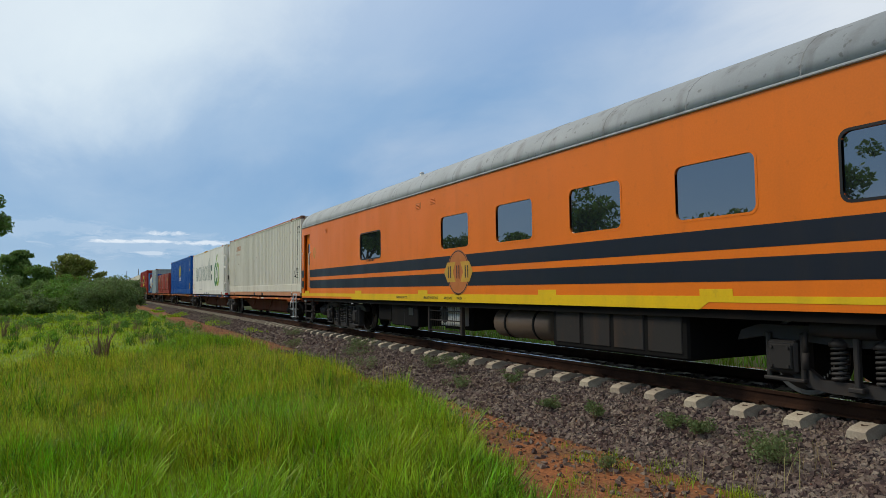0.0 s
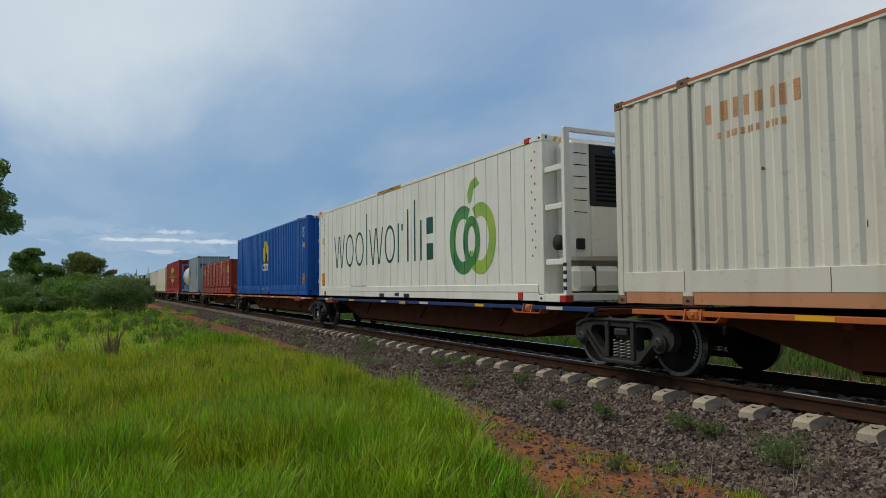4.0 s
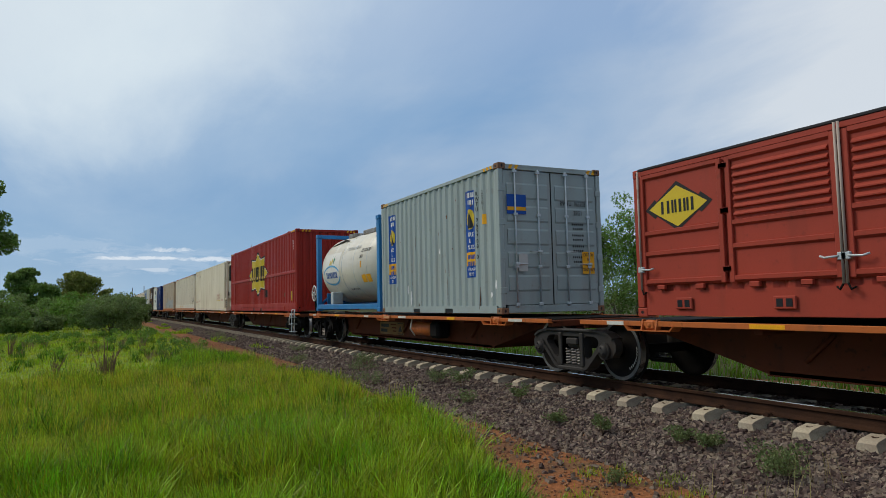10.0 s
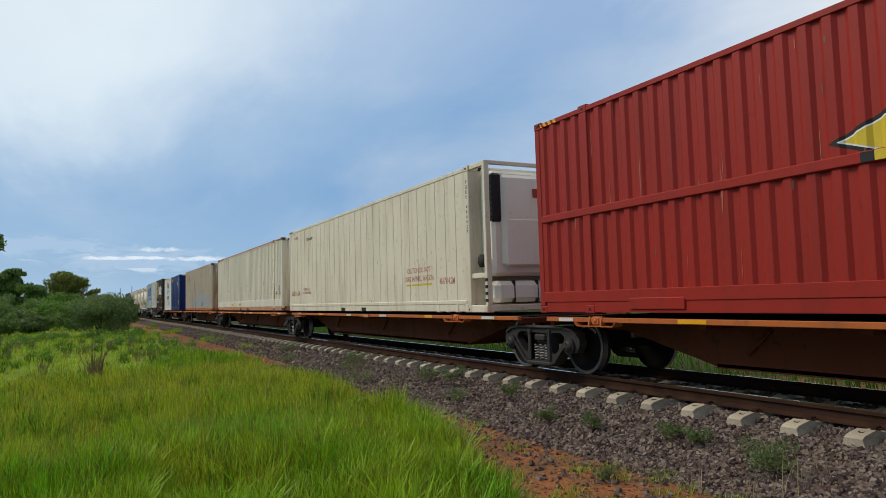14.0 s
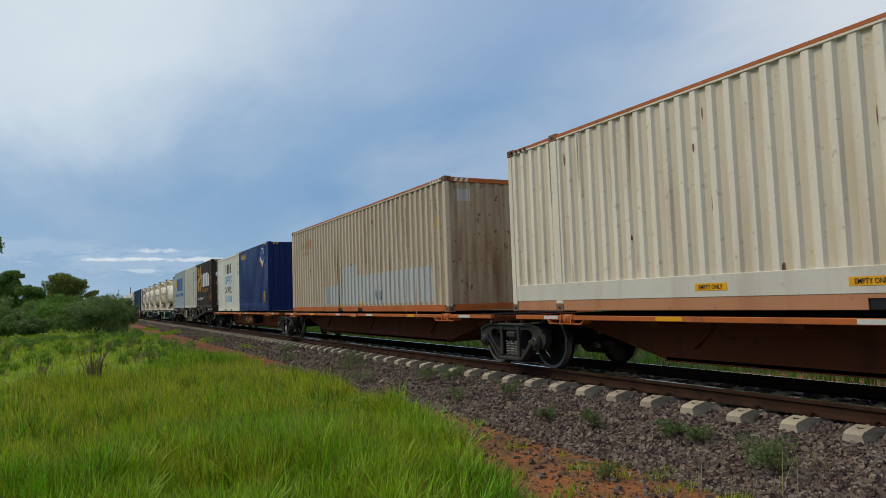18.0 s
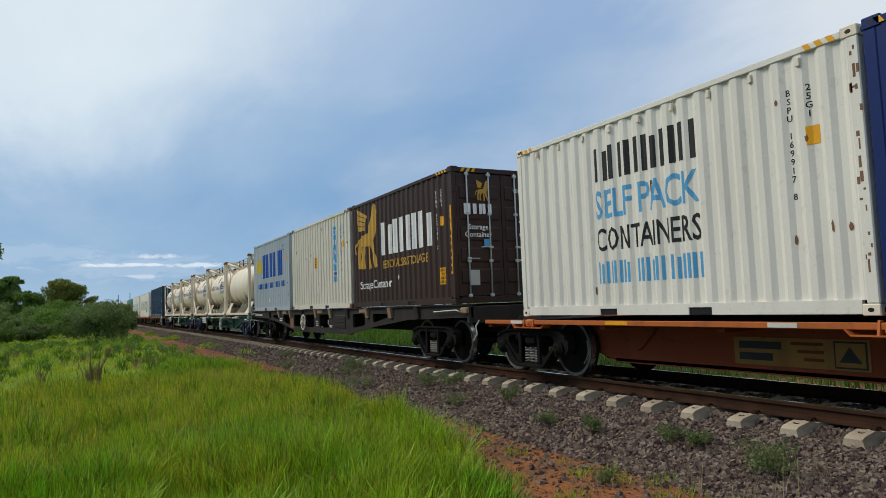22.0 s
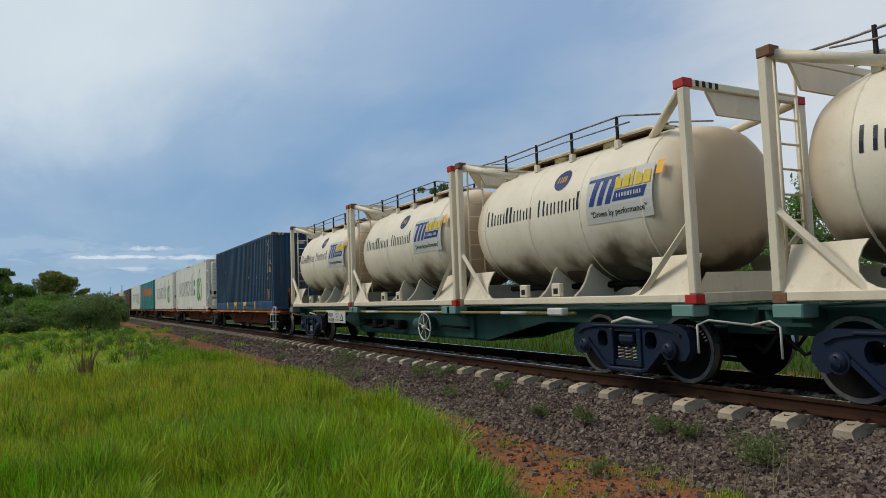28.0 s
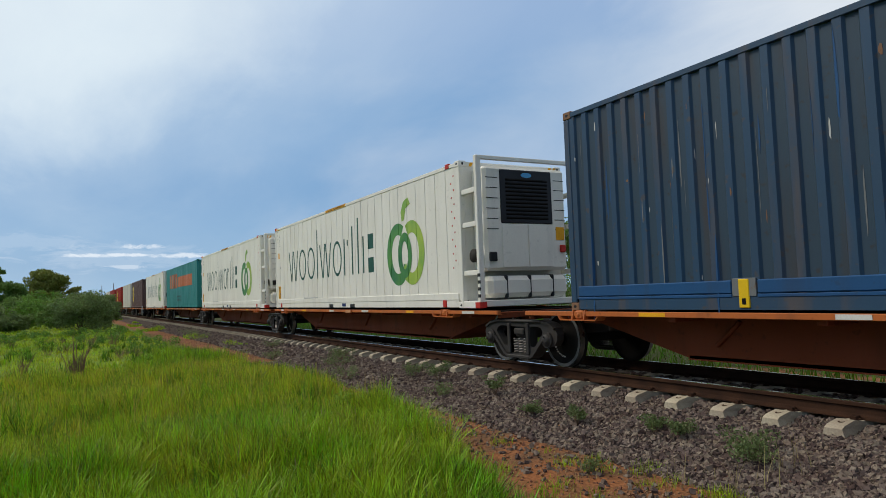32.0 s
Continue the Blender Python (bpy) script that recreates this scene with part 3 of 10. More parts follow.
def stones(n, x0, x1, y0, y1, size, rng, mat, name, label, keep=None):
    """Crushed stone: small irregular lumps strewn over the ground."""
    # a lump with eight rough corners and split, flat faces
    ico = np.array([(i, j, k) for i in (-0.62, 0.62) for j in (-0.62, 0.62) for k in (-0.62, 0.62)])
    tri = np.array([(0, 1, 3), (0, 3, 2), (4, 7, 5), (4, 6, 7), (0, 5, 1), (0, 4, 5), (2, 3, 7), (2, 7, 6), (0, 2, 6), (0, 6, 4), (1, 5, 7), (1, 7, 3)])
    x, y = rng.uniform(x0, x1, n), y0 + (y1 - y0) * rng.uniform(0, 1, n) ** 1.5
    if keep is not None:
        ok = keep(x, y)
        x, y = x[ok], y[ok]
        n = len(x)
    z = np.array([lie(a, b) for a, b in zip(x, y)])
    s = rng.uniform(0.6, 1.25, n) * size
    ax = rng.uniform(0.7, 1.35, (n, 1, 3))
    v = ico[None] * ax + rng.uniform(-0.26, 0.26, (n, 8, 3))
    q = rng.normal(size=(n, 4))
    q /= np.linalg.norm(q, axis=1, keepdims=True)
    w, a, b, c = q.T
    R = np.stack([1 - 2 * (b * b + c * c), 2 * (a * b - c * w), 2 * (a * c + b * w), 2 * (a * b + c * w), 1 - 2 * (a * a + c * c), 2 * (b * c - a * w), 2 * (a * c - b * w), 2 * (b * c + a * w), 1 - 2 * (a * a + b * b)], 1).reshape(n, 3, 3)
    v = np.einsum("nij,nkj->nki", R, v) * s[:, None, None]
    v += np.stack([x, y, z + s * rng.uniform(-0.35, 0.6, n)], 1)[:, None]
    f = (tri[None] + 8 * np.arange(n)[:, None, None]).reshape(-1, 3)
    ob = new(name, bulk(name, v.reshape(-1, 3), f, mat))
    return tagged(ob, label, "gravel", kind="stuff")


def clear_of_sleepers(x, y):
    k = np.abs(((y - 4.284) / 0.703 + 0.5) % 1 - 0.5) * 0.703
    return ~((np.abs(x - DC) < 1.27) & (k < 0.135)) & ~(np.abs(np.abs(x - DC) - 0.7535) < 0.09)


RNG = np.random.default_rng(7)
stones(72000, 4.9, 8.9, 2.5, 20, 0.031, RNG, M_STONE, "ballast_stones", "brown-grey crushed stone ballast along the track", clear_of_sleepers)
stones(18000, 5.35, 7.6, 18, 60, 0.050, RNG, M_STONE, "distant_ballast_stones", "brown-grey crushed stone ballast further along the track", clear_of_sleepers)
stones(9000, 5.1, 8.9, -9, 1.6, 0.045, RNG, M_STONE, "rear_ballast_stones", "grey-brown crushed stone ballast behind the viewpoint", clear_of_sleepers)
stones(900, 3.9, 5.1, 2, 12, 0.028, RNG, M_STONE, "loose_stones", "loose grey stones strayed on the red earth")
stones(14000, 3.3, 5.6, 2, 46, 0.014, RNG, M_PEBBLE, "red_gravel", "small red stones on bare earth beside the ballast")


# ---- grass ----
M_GRASS = leafy("fresh green grass", (0.180, 0.345, 0.010), (0.375, 0.440, 0.018), 0.30, each=0.60, rough=0.5, spec=0.25)
M_GRASS2 = leafy("yellow-green field grass", (0.420, 0.450, 0.024), (0.530, 0.460, 0.040), 0.30, each=0.50, rough=0.55, spec=0.2)
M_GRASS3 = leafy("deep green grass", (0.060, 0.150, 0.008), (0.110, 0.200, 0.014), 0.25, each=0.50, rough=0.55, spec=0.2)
M_TURFG = leafy("short lime green turf", (0.310, 0.420, 0.020), (0.420, 0.470, 0.034), 0.30, each=0.35, rough=0.6, spec=0.15)
M_STRAW = leafy("dry straw stalks", (0.40, 0.33, 0.15), (0.30, 0.24, 0.10), 0.2)
M_DRY = leafy("withered brown grass", (0.17, 0.11, 0.06), (0.24, 0.17, 0.08), 0.15, each=0.3)
M_SEED = leafy("ripening golden grass stems", (0.46, 0.40, 0.07), (0.42, 0.30, 0.08), 0.25, each=0.35)


def grass_edge(b):
    """Where the long grass ends beside the bare earth."""
    return np.interp(b, (-9, 3, 4.6, 5.5, 7, 9, 12, 17, 20, 30, 45), (3.0, 2.55, 3.0, 3.3, 3.65, 3.95, 4.3, 4.4, 4.15, 4.0, 3.7)) + 0.22 * noise.noise((0.0, b * 0.55, 9.0)) + 0.16 * noise.noise((0.0, b * 1.9, 4.0))


def blades(x, y, height, width, rng, mat, name, label, lean=0.55, segs=3, category="grass", comb=0.0):
    """Bent, tapering blades; tufts differ in height, and comb turns neighbours the same way."""
    n = len(x)
    z = np.array([lie(a, b) for a, b in zip(x, y)])
    tuft = np.array([0.78 + 0.5 * noise.noise((a * 0.9, b * 0.9, 3.3)) + 0.32 * noise.noise((a * 2.6, b * 2.6, 1.3)) for a, b in zip(x, y)])
    h = height * rng.uniform(0.62, 1.12, n) * tuft
    w = width * rng.uniform(0.7, 1.3, n)
    way = rng.uniform(0, 2 * np.pi, n)
    if comb:
        lay = np.array([2 * math.pi * noise.noise((a * 1.1, b * 1.1, 6.1)) for a, b in zip(x, y)])
        way = np.where(rng.uniform(0, 1, n) < comb, lay + rng.normal(0, 0.5, n), way)
    turn = way + np.pi / 2 + rng.normal(0, 0.5, n)
    bend = lean * rng.uniform(0.15, 1.2, n)
    V = []
    for k in range(segs + 1):
        u = k / segs
        off = bend * h * u ** 1.8
        cx, cy = x + np.cos(way) * off, y + np.sin(way) * off
        cz = z - 0.02 + h * (u - 0.30 * bend * u ** 2)
        ww = w * (1 - u ** 1.6) * 0.5 + 0.0006
        dx, dy = np.cos(turn) * ww, np.sin(turn) * ww
        V += [np.stack([cx - dx, cy - dy, cz], 1), np.stack([cx + dx, cy + dy, cz], 1)]
    V = np.stack(V, 1)
    m = 2 * (segs + 1)
    q = np.array([(2 * k, 2 * k + 1, 2 * k + 3, 2 * k + 2) for k in range(segs)])
    f = (q[None] + m * np.arange(n)[:, None, None]).reshape(-1, 4)
    return tagged(new(name, bulk(name, V.reshape(-1, 3), f, mat, smooth=True)), label, category, kind="stuff")


def scatter(n, x0, x1, y0, y1, rng, edge=True, clump=0.0, power=1.0, where=None, fray=0.3):
    """Points on the field, kept off the bare strip beside the track, gathered in clumps where wanted; thinned towards the borders."""
    x, y = rng.uniform(x0, x1, n), y0 + (y1 - y0) * rng.uniform(0, 1, n) ** power
    if clump:
        cx, cy = rng.uniform(x0, x1, n // 40 + 1), y0 + (y1 - y0) * rng.uniform(0, 1, n // 40 + 1) ** power
        k = rng.integers(0, len(cx), n)
        pick = rng.uniform(0, 1, n) < clump
        x = np.where(pick, cx[k] + rng.normal(0, 0.09, n), x)
        y = np.where(pick, cy[k] + rng.normal(0, 0.09, n), y)
    if edge:
        lim = np.array([grass_edge(b) for b in y])
        ok = x < lim - rng.uniform(-0.35, fray, n) ** 3
        x, y = x[ok], y[ok]
    if where is not None:
        ok = np.array([where(a, b) for a, b in zip(x, y)])
        x, y = x[ok], y[ok]
    return x, y


def open_turf(a, b):
    """The part of the field that is short and open: from about eighteen metres on, away from the track, with ragged borders."""
    return b + 3.5 * noise.noise((a * 0.35, b * 0.3, 8.8)) + 1.5 * noise.noise((a * 1.1, b * 1.1, 2.8)) > 17.5 + max(0.0, a - 1.2) * 5.5


def make_grass():
    r = np.random.default_rng(11)
    long_ = lambda a, b: not open_turf(a, b)
    blades(*scatter(60000, -2.2, 4.4, 1.6, 9.0, r, clump=0.78, power=1.1), 0.60, 0.0130, r, M_GRASS, "near_grass", "lush bright green long grass beside the track", 0.50, segs=2, comb=0.3)
    blades(*scatter(24000, -2.2, 4.4, 1.8, 8.0, r, clump=0.7, power=1.1), 0.62, 0.0225, r, M_GRASS, "broad_grass", "broad bright green grass blades in the near field", 0.7, comb=0.3)
    # darker blades put the shade between tufts into the grass colour
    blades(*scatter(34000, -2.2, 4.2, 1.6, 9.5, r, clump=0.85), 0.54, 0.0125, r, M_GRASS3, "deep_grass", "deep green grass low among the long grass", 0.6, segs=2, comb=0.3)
    blades(*scatter(1500, -2.2, 3.9, 2.5, 9.5, r, clump=0.4), 0.58, 0.011, r, M_STRAW, "pale_grass", "pale withered blades fallen over in the grass", 1.2)
    blades(*scatter(90000, -8.0, 4.4, 8.0, 24, r, clump=0.6, power=1.25, where=long_), 0.52, 0.0145, r, M_GRASS, "tall_grass", "tall green grass along the edge of the track bed", 0.45, segs=2, comb=0.25)
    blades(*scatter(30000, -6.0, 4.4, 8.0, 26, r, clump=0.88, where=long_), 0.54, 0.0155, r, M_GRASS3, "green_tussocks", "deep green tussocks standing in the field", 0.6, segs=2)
    blades(*scatter(56000, -6.0, 4.2, 6.0, 19, r, clump=0.45, where=long_), 0.52, 0.0115, r, M_GRASS2, "yellowish_grass", "yellow-green grass mixed through the field", 0.4, segs=2)
    blades(*scatter(7000, -6.0, 3.9, 6.5, 19, r, clump=0.6, where=long_), 0.62, 0.007, r, M_SEED, "grass_stems", "thin golden grass stems above the green blades", 0.25, segs=2)
    blades(*scatter(70000, -18, 4.2, 15, 48, r, clump=0.25, power=1.15, where=open_turf), 0.17, 0.026, r, M_TURFG, "field_grass", "short bright green turf across the open field", 0.8, segs=2)
    blades(*scatter(6000, -18, 4.0, 19, 60, r, clump=0.75), 0.34, 0.022, r, M_GRASS, "field_tussocks", "green tussocks scattered over the open field", 0.6, segs=2)
    blades(*scatter(40000, -45, 4.6, 44, 130, r, clump=0.6), 0.28, 0.07, r, M_TURFG, "distant_grass", "pale green grass of the distant field", segs=2)
    blades(*scatter(5500, -9, 3.2, 13, 44, r, clump=0.93), 0.50, 0.020, r, M_GRASS3, "field_weeds", "dark green weed clumps in the open field", 0.8, segs=2)
    blades(*scatter(2600, -9, 3.2, 13, 44, r, clump=0.93), 0.46, 0.012, r, M_DRY, "brown_tufts", "brown withered tufts in the open field", 0.6, segs=2, category="dry grass")
    x, y = r.uniform(4.6, 5.9, 9000), r.uniform(26, 95, 9000)
    ok = np.array([noise.noise((a * 0.5, b * 0.16, 7.7)) > 0.18 for a, b in zip(x, y)])
    blades(x[ok], y[ok], 0.24, 0.035, r, M_GRASS, "verge_grass", "patchy green grass on the distant track verge", segs=2)
    # the field beside and behind the camera
    blades(*scatter(40000, -12, 4.0, -12, 1.6, r, clump=0.6), 0.52, 0.018, r, M_GRASS, "rear_grass", "green grass of the field around the viewpoint", segs=2)
    blades(*scatter(18000, -5.5, 4.2, -4.5, 1.5, r, clump=0.6), 0.50, 0.018, r, M_GRASS, "trodden_grass", "green grass close around the viewpoint", segs=2)
    blades(*scatter(42000, -12, -2.3, 1.2, 9.0, r, clump=0.6), 0.55, 0.018, r, M_GRASS, "side_grass", "long green grass further out in the field", segs=2)
    x, y = r.uniform(11.2, 40, 60000), r.uniform(2, 60, 60000)
    blades(x, y, 0.42, 0.03, r, M_GRASS3, "far_side_grass", "green grass beyond the far side of the track", segs=2)


make_grass()


import collections

# ---- train ----
TRAIN = []  # every vehicle and load, with its place at the start: moved together in motions()


def on_train(ob, y, z=0.0):
    ob.matrix_basis = pose(DC, y, z)
    TRAIN.append(ob)
    return ob


def wave(width, pitch, depth, inner=0.34, slope=0.15, margin=0.02):
    """Corrugation: a list of (along, inset) over a width, trapezoid ribs."""
    n = max(1, round((width - 2 * margin) / pitch))
    p = (width - 2 * margin) / n
    pts = [(0.0, 0.0)]
    for i in range(n):
        a = margin + i * p
        s, flat = p * slope, inner
        pts += [(a + p * 0.02, 0.0), (a + p * 0.02 + s, depth), (a + p * (0.02 + flat) + s, depth), (a + p * (0.02 + flat) + 2 * s, 0.0)]
    return pts + [(width, 0.0)]


def seams(width, pitch):
    """A flat wall with narrow upright joints: pairs of (along, inset)."""
    n = round(width / pitch)
    pts = [(0.0, 0.0)]
    for i in range(1, n):
        a = width * i / n
        pts += [(a - 0.014, 0.0), (a - 0.006, 0.012), (a + 0.006, 0.012), (a + 0.014, 0.0)]
    return pts + [(width, 0.0)]


def inset_at(pts, u):
    for (a, da), (b, db) in zip(pts, pts[1:]):
        if u <= b:
            return da if b - a < 1e-6 else da + (db - da) * (u - a) / (b - a)
    return 0.0


def corrugated(pts, start, place, z0, z1, thick=0.02):
    """A ribbed sheet with thickness. place(along, inset, z) gives a point."""
    s = Shape()
    n = len(pts)
    v = [place(start + a, d, z) for z in (z0, z1) for a, d in pts] + [place(start + a, d + thick, z) for z in (z0, z1) for a, d in pts]
    f = [(i, i + 1, n + i + 1, n + i) for i in range(n - 1)] + [(2 * n + i, 3 * n + i, 3 * n + i + 1, 2 * n + i + 1) for i in range(n - 1)]
    f += [(n + i, n + i + 1, 3 * n + i + 1, 3 * n + i) for i in range(n - 1)] + [(i, 2 * n + i, 2 * n + i + 1, i + 1) for i in range(n - 1)]
    f += [(0, n, 3 * n, 2 * n), (n - 1, 3 * n - 1, 4 * n - 1, 2 * n - 1)]
    return s.add(v, f)


FONTS = {}


def lettering(text, size, squeeze=1.0, space=1.0):
    """The flat outline of a text as points and faces, in x (along) and y (up), centred."""
    key = (text, size, squeeze, space)
    if key not in FONTS:
        v, f, at = [], [], 0.0
        for ch in text:
            if ch == " ":
                at += 0.3 * space
                continue
            p, q, adv = GLYPHS[ch]
            n = len(v)
            v += [(x + at, y) for x, y in p]
            f += [tuple(k + n for k in g) for g in q]
            at += adv * space
        lo, hi = min(x for x, _ in v), max(x for x, _ in v)
        FONTS[key] = ([((x - (lo + hi) / 2) * size * squeeze, (y - 0.34) * size) for x, y in v], f)
    return FONTS[key]


def fit_word(text, height, width):
    """A word of a given cap height and width."""
    fl = lettering(text, height / 0.68)
    return lettering(text, height / 0.68, width / (max(x for x, _ in fl[0]) - min(x for x, _ in fl[0])))


def stacked(text, size, step):
    """Letters one below the other."""
    v, f = [], []
    for i, ch in enumerate(text):
        if ch == " ":
            continue
        a, b = lettering(ch, size)
        n = len(v)
        v += [(x, y - (i - (len(text) - 1) / 2) * step) for x, y in a]
        f += [tuple(k + n for k in q) for q in b]
    return v, f


def flat_shape(*rings):
    """Outlines as flat faces."""
    v, f = [], []
    for ring in rings:
        f.append(tuple(range(len(v), len(v) + len(ring))))
        v += ring
    return v, f


def bar(x0, x1, z0, z1):
    return flat_shape([(x0, z0), (x1, z0), (x1, z1), (x0, z1)])


def ellipse(cx, cy, rx, ry, n=28, a0=0.0, a1=360.0):
    return [(cx + rx * math.cos(radians(a0 + (a1 - a0) * k / n)), cy + ry * math.sin(radians(a0 + (a1 - a0) * k / n))) for k in range(n if a1 - a0 >= 360 else n + 1)]


def ring(cx, cy, rx, ry, w, n=28, a0=0.0, a1=360.0):
    """A ring or an arc of width w, as quads."""
    v, f = [], []
    for k in range(n + 1):
        t = radians(a0 + (a1 - a0) * k / n)
        v += [(cx + rx * math.cos(t), cy + ry * math.sin(t)), (cx + (rx - w) * math.cos(t), cy + (ry - w) * math.sin(t))]
    f = [(2 * k, 2 * k + 2, 2 * k + 3, 2 * k + 1) for k in range(n)]
    return v, f


def joined(*flats):
    v, f = [], []
    for a, b in flats:
        n = len(v)
        v += a
        f += [tuple(k + n for k in q) for q in b]
    return v, f


def moved(flat, dx, dy, sx=1.0, sy=1.0):
    return [(x * sx + dx, y * sy + dy) for x, y in flat[0]], flat[1]


def islands(flat):
    """The separate pieces of a flat shape."""
    v, f = flat
    root = list(range(len(v)))

    def top(i):
        while root[i] != i:
            i = root[i]
        return i

    for q in f:
        for k in q[1:]:
            root[top(k)] = top(q[0])
    out = collections.OrderedDict()
    for q in f:
        out.setdefault(top(q[0]), []).append(q)
    res = []
    for fs in out.values():
        ids = sorted({k for q in fs for k in q})
        at = {k: i for i, k in enumerate(ids)}
        res.append(([v[k] for k in ids], [tuple(at[k] for k in q) for q in fs]))
    return res


def blocky(name):
    return name.endswith("_blocks") or name.endswith("_bars") or name == "painted_word_shape"


def marking(name, flat, u, z, mat, parent, surface, knots=(), label="", lift=0.003):
    """Paint on a surface: a flat shape at (u, z), cut along the ribs it crosses and laid on them. surface(u, z, lift) gives a point."""
    if blocky(name):
        for k in islands(flat):
            marking("painted_block", k, u, z, mat, parent, surface, knots, label, lift)
        return None
    bm = bmesh.new()
    vs = [bm.verts.new((x + u, y + z, 0)) for x, y in flat[0]]
    for q in flat[1]:
        try:
            bm.faces.new([vs[i] for i in q])
        except ValueError:
            pass
    if knots:
        lo, hi = min(x for x, _ in flat[0]) + u, max(x for x, _ in flat[0]) + u
        for k in knots:
            if lo < k < hi:
                bmesh.ops.bisect_plane(bm, geom=bm.verts[:] + bm.edges[:] + bm.faces[:], plane_co=(k, 0, 0), plane_no=(1, 0, 0))
    for v in bm.verts:
        v.co = surface(v.co.x, v.co.y, lift)
    me = bpy.data.meshes.new(name)
    bm.to_mesh(me)
    bm.free()
    me.materials.append(mat)
    return part(name, me, None, parent, label)


class Box:
    """A freight container: frame, castings, ribbed walls, roof and floor. Its front end faces -y, its near side -x."""

    def __init__(self, label, length, mat, width=2.438, height=2.896, frame=None, pitch=0.28, depth=0.032, doors=False, post_at=None, rail=0.12, flatside=False, name="freight_container", group="containers on the train", roof=None, casting=None, bottom=None, endmat=None, ribs=(0.27, 0.22), valley=None, endrail=None):
        self.L, self.W, self.H, self.mat = length, width, height, mat
        frame = frame or mat
        self.frame = frame
        ob = self.ob = thing(name, label, "container", group)
        l, w = length / 2, width / 2
        self.sets = 0.012  # panels lie a little behind the frame
        cast = casting or frame
        # corner posts and castings
        for sx in (-1, 1):
            for sy in (-1, 1):
                part("corner_post", Shape().box(sx * w, sx * (w - 0.10), sy * l, sy * (l - 0.13), 0.118, height - 0.118, 0, 0.012), frame, ob)
                for z in (0, height - 0.118):
                    s = Shape().box(sx * (w + 0.003), sx * (w - 0.162), sy * (l + 0.003), sy * (l - 0.178), z, z + 0.118, 0, 0.01)
                    s.sweep(ellipse(sy * (l - 0.09), z + 0.059, 0.032, 0.022, 10), "x", sx * (w - 0.02), sx * (w + 0.0045), 1)
                    s.sweep(ellipse(sx * (w - 0.08), z + 0.059, 0.022, 0.032, 10), "y", sy * (l - 0.02), sy * (l + 0.0045), 1)
                    part("corner_casting", s, (cast, M_BLACK), ob)
        inner = post_at
        if inner:
            for sx in (-1, 1):
                for sy in (-1, 1):
                    y = sy * (inner - 0.06)
                    part("lifting_post", Shape().box(sx * (w + 0.002), sx * (w - 0.09), y - 0.09, y + 0.09, 0.118, height - 0.10, 0, 0.01), frame, ob)
                    for z in (0, height - 0.118):
                        s = Shape().box(sx * (w + 0.006), sx * (w - 0.15), y - 0.10, y + 0.10, z, z + 0.124, 0, 0.01)
                        s.sweep(ellipse(y, z + 0.06, 0.032, 0.022, 10), "x", sx * (w - 0.02), sx * (w + 0.0075), 1)
                        part("lifting_casting", s, (cast, M_BLACK), ob)
        self.rail, self.top = rail, height - 0.09
        # rails
        for sx in (-1, 1):
            y, r = l - 0.178, rail - 0.01
            s = Shape()
            edge = [(-y, 0.018), (-1.02, 0.018), (-1.02, r), (-0.66, r), (-0.66, 0.018), (0.66, 0.018), (0.66, r), (1.02, r), (1.02, 0.018), (y, 0.018), (y, rail + 0.04), (-y, rail + 0.04)]
            s.sweep(edge, "x", sx * (w - 0.06), sx * (w - 0.004))
            part("bottom_rail", s, bottom or frame, ob)
            for a in (-1.02, 0.66):
                part("fork_pocket", Shape().box(sx * (w - 0.02), sx * (w - 0.12), a, a + 0.36, 0.02, rail - 0.01), M_BLACK, ob)
            part("top_rail", Shape().box(sx * w, sx * (w - 0.06), -l + 0.17, l - 0.17, height - 0.10, height - 0.025, 0, 0.006), frame, ob)
        for sy in (-1, 1):
            part("top_end_rail", Shape().box(-w + 0.16, w - 0.16, sy * l, sy * (l - 0.07), height - 0.12, height - 0.02, 0, 0.006), endrail or frame, ob)
            part("bottom_end_rail", Shape().box(-w + 0.16, w - 0.16, sy * l, sy * (l - 0.07), 0.02, rail + 0.04, 0, 0.006), bottom or frame, ob)
        # walls
        z0, z1 = rail + 0.035, height - 0.095
        self.z0, self.z1 = z0, z1
        a0, a1 = -l + 0.125, l - 0.125
        if flatside:
            self.pts = seams(a1 - a0, 0.46)
        else:
            self.pts = wave(a1 - a0, pitch, depth, *ribs)
        self.a0 = a0
        for sx in (-1, 1):
            def place(u, d, z, sx=sx):
                return (sx * (w - self.sets - d), u, z)
            sheet = corrugated(self.pts, a0, place, z0, z1)
            # rib floors and one slope of each rib take the valley colour
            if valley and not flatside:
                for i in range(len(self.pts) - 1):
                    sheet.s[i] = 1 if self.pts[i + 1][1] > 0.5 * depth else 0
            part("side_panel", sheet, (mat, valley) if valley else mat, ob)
        self.epts = wave(width - 0.19, 0.25, 0.045) if not (flatside or doors) else [(0, 0), (width - 0.19, 0)]
        b0 = -w + 0.095
        em = endmat or mat
        for sy in (-1, 1):
            if doors and sy == -1:
                self.doors(em)
                continue
            def place(u, d, z, sy=sy):
                return (u, sy * (l - self.sets - d), z)
            part("end_panel", corrugated(self.epts, b0, place, z0, z1), em, ob)
        part("roof", Shape().box(-w + 0.05, w - 0.05, -l + 0.06, l - 0.06, height - 0.075, height - 0.04, 0, 0.01), roof or mat, ob)
        part("floor_pan", Shape().box(-w + 0.055, w - 0.055, -l + 0.065, l - 0.065, 0.05, 0.15), M_DARK, ob)
        self.knots = [a0 + a for a, _ in self.pts]
